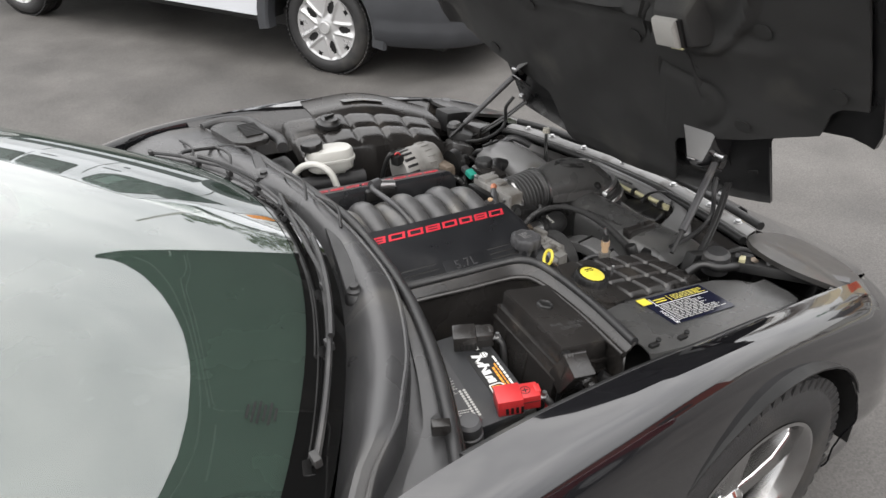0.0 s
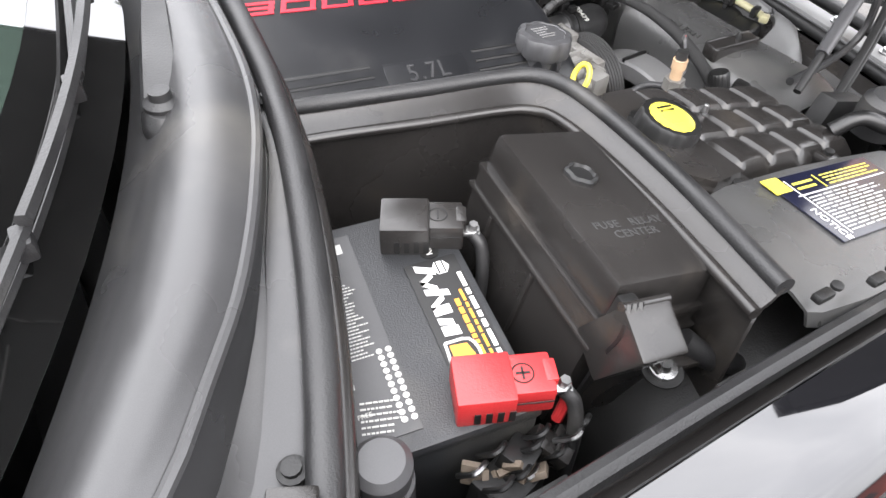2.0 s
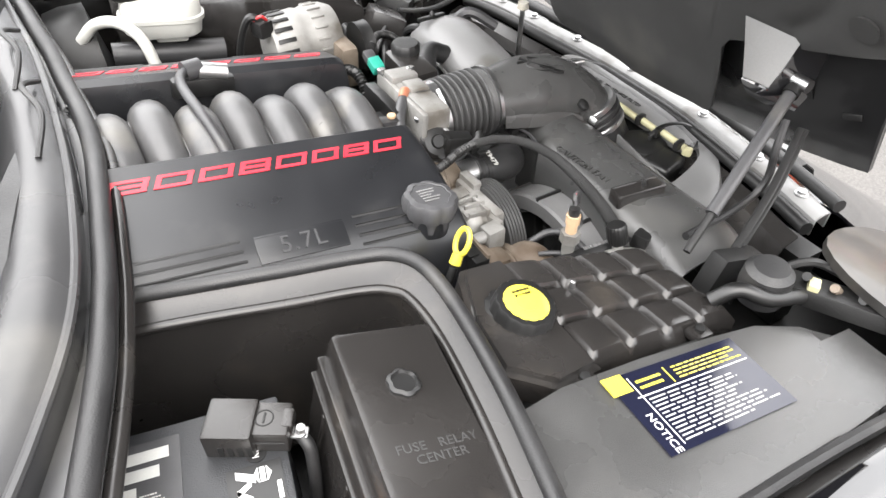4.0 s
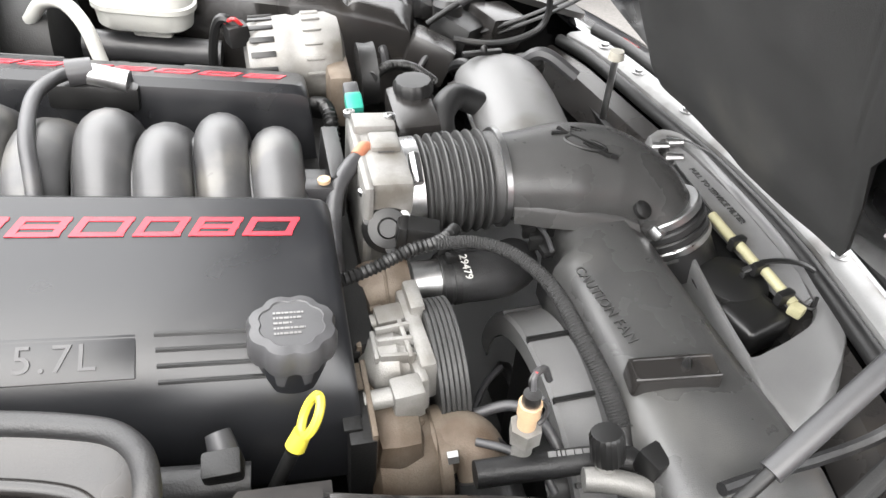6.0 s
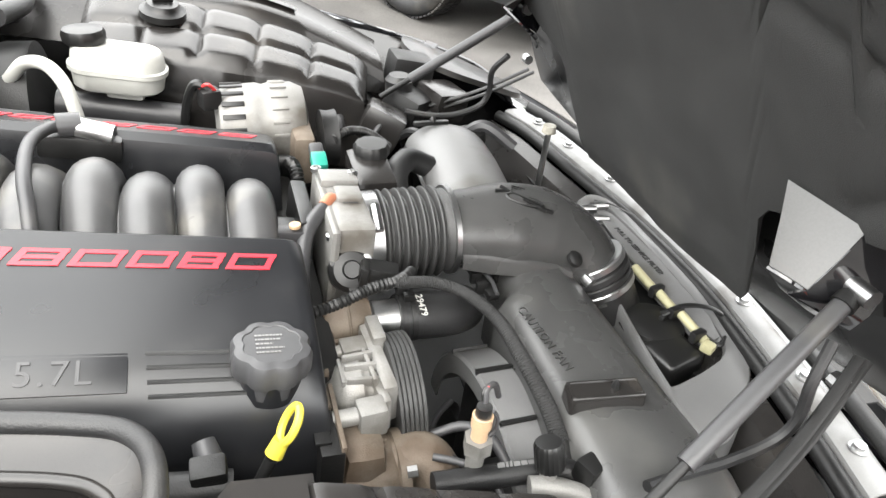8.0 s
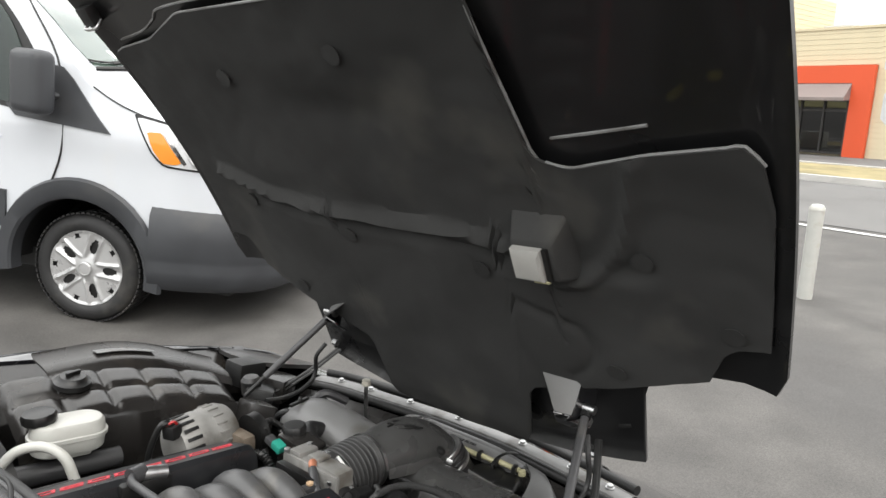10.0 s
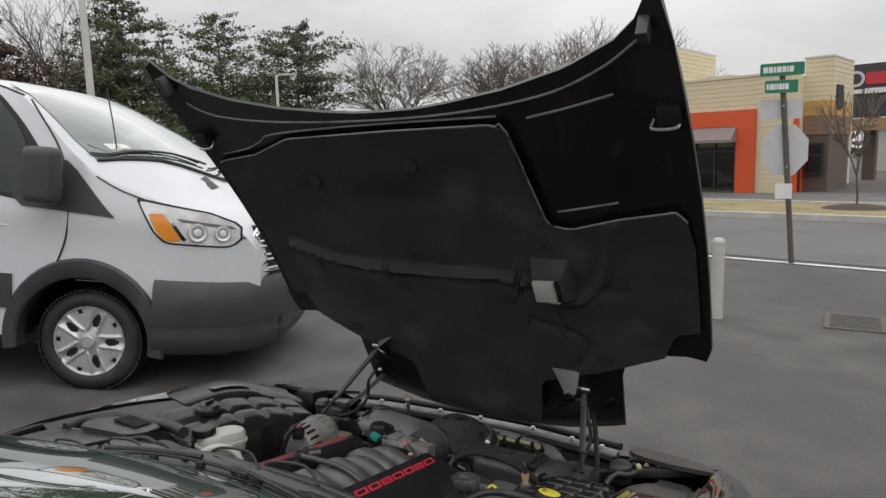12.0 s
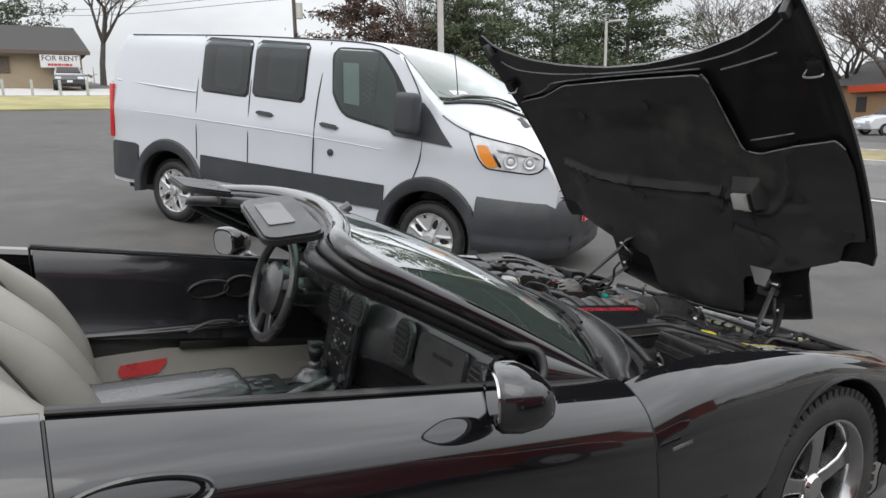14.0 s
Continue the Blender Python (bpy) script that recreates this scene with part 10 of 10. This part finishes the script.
utility_pole(*out(70.2, 48), 10.2, "brown wooden utility pole with a transformer")
utility_pole(*out(94.2, 90), 9.0, "far brown wooden utility pole")
for k in (0.0, 0.5):
    a, b = Vector((*out(70.2, 48), 0)), Vector((*out(94.2, 90), 0))
    a.z, b.z = ground_z(a.x, a.y) + 9.7 - k, ground_z(b.x, b.y) + 8.5 - k
    w = a.lerp(b, 0.5) - Vector((0, 0, 1.2))
    tagged(part("overhead_wire", tube(BM(), [a, w, b], 0.018, 4, 10), DARK, None), "thin black overhead wire between poles", "wire", group="overhead wires")

bm = BM()
box(bm, (21.3, 6.0, 0.36), (0.45, 0.85, 0.62), (0, 0, -13), 0.03)
wb = thing("planter_box", "low white box on the verge before the shop", "box", Matrix.Translation((21.3, 6.0, 0.05)))
part("body", bm, WHITEP, wb)


def sapling(x, y, h, seed):
    t = bare_tree(x, y, h, seed, "young thin leafless tree in a mound of dark mulch", 0.28, 4, 0.34, 0.011, "young trees on the verge")
    t.name = "young_tree"
    return t


for x, y, h, sd in ((20.0, 4.5, 3.0, 51), (17.1, -1.25, 2.9, 52)):
    sapling(x, y, h, sd)
    bm = BM()
    lathe(bm, [(0.75, 0), (0.6, 0.05), (0.3, 0.09), (0.0, 0.10)], Matrix.Translation((x, y, 0.098)), 24)
    tagged(part("mulch_mound", bm, MULCH, None), "low mound of dark mulch round a young tree", "mulch", group="mulch mounds")

# billboard and the garage behind it
bb = thing("billboard", "charcoal billboard with red and white shapes on brown posts", "billboard", SHOP)
spart("board", -7.5, 0.92, 11.0, 11.2, 2.85, 5.25, BOARDM, bb)
spart("walkway", -7.5, 0.95, 10.5, 11.0, 2.26, 2.80, TANSIDE, bb, "brown lower strip")
for s in (-6.0, -0.75):
    spart("post", s - 0.25, s + 0.25, 11.2, 11.7, 0.0, 2.9, UMBER, bb)
for s in (0.55, -0.12):
    part("disc", cyl(BM(), (s, 10.99, 4.60), (s, 10.95, 4.60), 0.36, None, 28), SIGNBACK, bb, local=True)
    part("ring", cyl(BM(), (s, 10.955, 4.60), (s, 10.94, 4.60), 0.24, None, 24), BOARDM, bb, local=True)
spart("panel", -1.42, -0.52, 10.94, 11.0, 4.32, 4.85, REDINK, bb, "red panel")
spart("panel", -1.36, -0.50, 10.94, 11.0, 3.92, 4.15, PAPER, bb, "pale strip")
spart("panel", -0.42, 0.30, 10.94, 11.0, 3.94, 4.12, PAPER, bb, "pale strip")
spart("panel", -2.25, -2.0, 10.94, 11.0, 4.45, 4.95, YELLOW, bb, "yellow block")
spart("panel", -1.2, -0.5, 10.45, 10.5, 2.48, 2.62, CREAMP, bb, "cream strip")

gar = thing("garage_building", "low white garage building behind the billboard", "building", SHOP)
spart("wall", -16, 1.6, 24.0, 32.0, 0.0, 2.7, WHITEP, gar)
spart("roof", -16.3, 1.9, 23.7, 32.3, 2.7, 2.95, SIGNBACK, gar)
for s in (-0.6, -4.4, -8.0):
    d = spart("garage_door", s - 1.3, s + 1.3, 23.9, 24.0, 0.1, 2.1, SIGNBACK, gar)
    for i in range(4):
        for j in range(2):
            spart("pane", s - 1.15 + i * 0.6, s - 0.65 + i * 0.6, 23.86, 23.9, 0.9 + j * 0.5, 1.3 + j * 0.5, INSIDE, d)

# a brown house behind the bare trees beside the shop
hs = thing("brown_house", "low brown house with a red fascia behind bare trees", "house", pose(*out(22.5, 60), 0, 0, 0, 64))
part("wall", box(BM(), (0, 0, 1.5), (12, 7, 3.0)), TANSIDE, hs, flat=True, local=True)
bm = BM()
loft(bm, [[(-6.4, -3.9, 3.0), (-6.4, 3.9, 3.0), (-6.4, 0, 5.0)], [(6.4, -3.9, 3.0), (6.4, 3.9, 3.0), (6.4, 0, 5.0)]])
part("roof", bm, ROOFM, hs, flat=True, local=True)
part("fascia", box(BM(), (0, 3.95, 2.75), (6, 0.1, 0.5)), PORTAL, hs, "red fascia", flat=True, local=True)
for k in (-4, -1.2, 2.0, 4.4):
    w = part("window", box(BM(), (k, 3.53, 1.6), (1.0, 0.06, 1.1)), INSIDE, hs, flat=True, local=True)


# parked cars far off
def far_car(name, x, y, turn, paint, label):
    c = thing(name, label, "car", pose(x, y, ground_z(x, y), 0, 0, turn), "parked cars far off")
    bm = BM()
    prof = [(-2.2, 0.30), (-2.25, 0.75), (-1.9, 0.98), (-1.2, 1.02), (-0.75, 1.42), (0.55, 1.44), (1.15, 1.03), (2.0, 0.88), (2.25, 0.62), (2.2, 0.3)]
    loft(bm, [[(a, -0.82 * (0.82 if b > 1.1 else 1), b) for a, b in prof], [(a, 0.82 * (0.82 if b > 1.1 else 1), b) for a, b in prof]])
    part("body", bm, paint, c, bevel=0.05, local=True)
    for sx in (-1.35, 1.4):
        for sy in (-0.80, 0.80):
            w = part("wheel", cyl(BM(), (sx, sy - 0.1, 0.31), (sx, sy + 0.1, 0.31), 0.31, None, 20), TYRE, c, local=True)
            part("rim", cyl(BM(), (sx, sy - 0.11, 0.31), (sx, sy + 0.11, 0.31), 0.19, None, 16), SILVER, w, local=True)
    for sy in (-1, 1):
        part("window", loft(BM(), [[(-1.0, sy * 0.755, 1.08), (-0.68, sy * 0.70, 1.36), (0.45, sy * 0.70, 1.37), (0.9, sy * 0.755, 1.08)], [(-1.0, sy * 0.765, 1.08), (-0.68, sy * 0.71, 1.36), (0.45, sy * 0.71, 1.37), (0.9, sy * 0.765, 1.08)]]), INSIDE, c, flat=True, local=True)
    part("windscreen", loft(BM(), [[(0.62, -0.58, 1.40), (0.62, 0.58, 1.40), (1.12, 0.66, 1.06), (1.12, -0.66, 1.06)], [(0.64, -0.58, 1.41), (0.64, 0.58, 1.41), (1.14, 0.66, 1.07), (1.14, -0.66, 1.07)]]), INSIDE, c, flat=True, local=True)
    for sy in (-0.6, 0.6):
        part("headlight", box(BM(), (2.2, sy, 0.68), (0.1, 0.34, 0.14), bev=0.03), LENS, c, local=True)
    part("number_plate", box(BM(), (2.27, 0, 0.48), (0.02, 0.3, 0.13)), PAPER, c, flat=True, local=True)
    return c


far_car("parked_car", 1.0, 47.6, -92, CARDARK, "dark parked car before the low tan building")
far_car("parked_car", 8.8, 50.0, -95, SILVER, "silver car parked beyond the low building")
far_car("parked_car", *out(23.6, 42), 150, VANW, "white car parked beside the shop")
far_car("parked_car", *out(40.5, 38), 170, VANW, "white car parked beyond the van")

# unseen car, added so the black flank mirrors red and turns darker
far_car("parked_car", -0.2, -4.4, 0, DARKRED, "dark red car in the next bay, out of view, added for reflections")

# the low building to let
lb = thing("low_building", "low tan building with a dark roof and a banner", "building", Matrix.Translation((2.1, 0, ground_z(-5, 52))))
zb = 0.0
part("wall", box(BM(), (-7.0, 55.0, 1.15), (14.2, 6.0, 2.5)), STUCCO, lb, flat=True, local=True)
bm = BM()
loft(bm, [[(-15, 51.2, 2.4), (-15, 58.8, 2.4), (-15, 55.5, 4.3), (-15, 54.5, 4.3)], [(0.6, 51.2, 2.4), (0.6, 58.8, 2.4), (0.0, 55.5, 4.3), (0.0, 54.5, 4.3)]])
part("roof", bm, ROOFM, lb, "dark shingled roof", flat=True, local=True)
part("fascia", box(BM(), (-7.2, 51.15, 2.30), (15.6, 0.1, 0.24)), UMBER, lb, flat=True, local=True)
for x in (-4.6, -8.4, -11.5):
    w = part("window", box(BM(), (x, 51.96, 1.45), (0.85, 0.1, 0.95)), RUSTALU, lb, flat=True, local=True)
    part("window_frame", box(BM(), (x, 51.95, 1.96), (0.98, 0.14, 0.08)), UMBER, w, flat=True, local=True)
part("door", box(BM(), (-1.2, 51.96, 1.05), (0.9, 0.1, 2.0)), RUSTALU, lb, flat=True, local=True)
ban = part("banner", box(BM(), (-1.25, 51.1, 1.72), (2.35, 0.03, 0.82)), PAPER, lb, "white banner with red letters", flat=True, local=True)
part("lettering", words("FOR RENT", 0.47, basis((-1.25, 51.08, 1.90), (1, 0, 0), (0, 0, 1)), 0.006), NAVY, ban, local=True)
bm = BM()
bars(bm, basis((-1.25, 51.08, 1.50), (1, 0, 0), (0, 0, 1)), 1, 1.5, 0.15, 0.2, 3, 0.1, 0.008)
part("lettering", bm, REDINK, ban, local=True)
for i in range(12):
    x = -7.6 + i * 1.28
    fp = thing("fence_post", "short white post at the edge of the lawn", "post", Matrix.Translation((x, 39.6, ground_z(x, 39.6))), "white posts along the lawn")
    part("post", box(BM(), (0, 0, 0.42), (0.13, 0.13, 0.86), bev=0.015), WHITEP, fp, local=True)

# unseen brick building behind the walk, added for a red band in the paint
br = thing("brick_building", "long low red brick building, out of view, added for a reflection", "building")
part("wall", box(BM(), (-2, -17, 1.7), (34, 6, 3.4)), BRICKRED, br, flat=True)
part("roof_edge", box(BM(), (-2, -17, 3.5), (34.6, 6.6, 0.25)), SIGNBACK, br, flat=True)
for i in range(6):
    part("window", box(BM(), (-15 + i * 5.2, -13.97, 1.6), (2.0, 0.1, 1.3)), INSIDE, br, flat=True)

# --- street sign, posts and grate
sp = thing("street_sign", "leaning brown sign post with green street name panels", "street sign")
a, b = Vector((8.58, -0.46, 0)), Vector((8.58, -0.25, 2.58))
ax = (b - a).normalized()
part("post", tube(BM(), [a, b], 0.035, 8), POSTM, sp)
fx = Vector((0.10, -0.995, 0))
for k, w, turn, txt in ((2.50, 0.52, 0.0, 3), (2.28, 0.40, 0.22, 3)):
    d = (fx + Vector((turn, 0, 0))).normalized()
    c = a + (b - a) * (k / 2.58) + Vector((-0.05, 0, 0.06)) - d * (0.02 if turn else 0.0)
    m = basis(c, d, ax - d * ax.dot(d))
    pl = part("sign_panel", prism(BM(), rounded(w, 0.165, 0.02), m, 0.006), SIGNGREEN, sp, "green street name panel")
    bm = BM()
    bars(bm, m @ Matrix.Translation((-0.04, 0, 0.006)), 1, w * 0.7, 0.075, 0.1, int(k * 10), 0.05, 0.002)
    part("lettering", bm, PAPER, pl)
m = basis(a + ax * 1.52 + Vector((0.045, 0.02, 0)), fx, ax)
part("stop_sign_back", prism(BM(), [(0.30 * math.cos(radians(22.5 + 45 * i)), 0.36 * math.sin(radians(22.5 + 45 * i))) for i in range(8)], m, 0.006), SIGNBACK, sp, "bare grey back of an octagonal sign")
m = basis(a + ax * 2.06 + Vector((0.045, 0.04, 0)), fx, ax)
part("plate_back", prism(BM(), rounded(0.5, 0.26, 0.02), m, 0.005), SIGNBACK, sp, "grey back of a small plate")
m = basis(a + ax * 0.98 + Vector((-0.045, 0.05, 0)), fx, ax)
part("plate", prism(BM(), rounded(0.2, 0.2, 0.01), m, 0.005), PAPER, sp, "small white plate")
for k in (2.1, 1.3):
    part("bolt", cyl(BM(), a + ax * k + Vector((-0.05, 0, 0)), a + ax * k + Vector((-0.03, 0, 0)), 0.014, None, 8), STEEL, sp)


def bollard(x, y):
    bo = thing("bollard", "white painted round steel bollard on the asphalt", "bollard", Matrix.Translation((x, y, 0)), "white bollards")
    part("post", cyl(BM(), (0, 0, -0.02), (0, 0, 0.70), 0.055, None, 24), WHITEP, bo, local=True)
    part("cap", lathe(BM(), [(0.058, 0.70), (0.056, 0.72), (0.04, 0.742), (0.0, 0.75)], Matrix(), 24), WHITEP, bo, local=True)


bollard(5.05, -0.08)
bollard(5.0, -1.48)
gr = thing("drain_grate", "rusty iron drain grate set in the asphalt", "drain", Matrix.Translation((5.35, -1.18, 0.004)))
part("frame", box(BM(), (0, 0, 0), (0.62, 0.48, 0.012)), POSTM, gr, flat=True, local=True)
for i in range(9):
    part("slot", box(BM(), (-0.24 + i * 0.06, 0, 0.005), (0.03, 0.38, 0.008)), INKBLK, gr, flat=True, local=True)
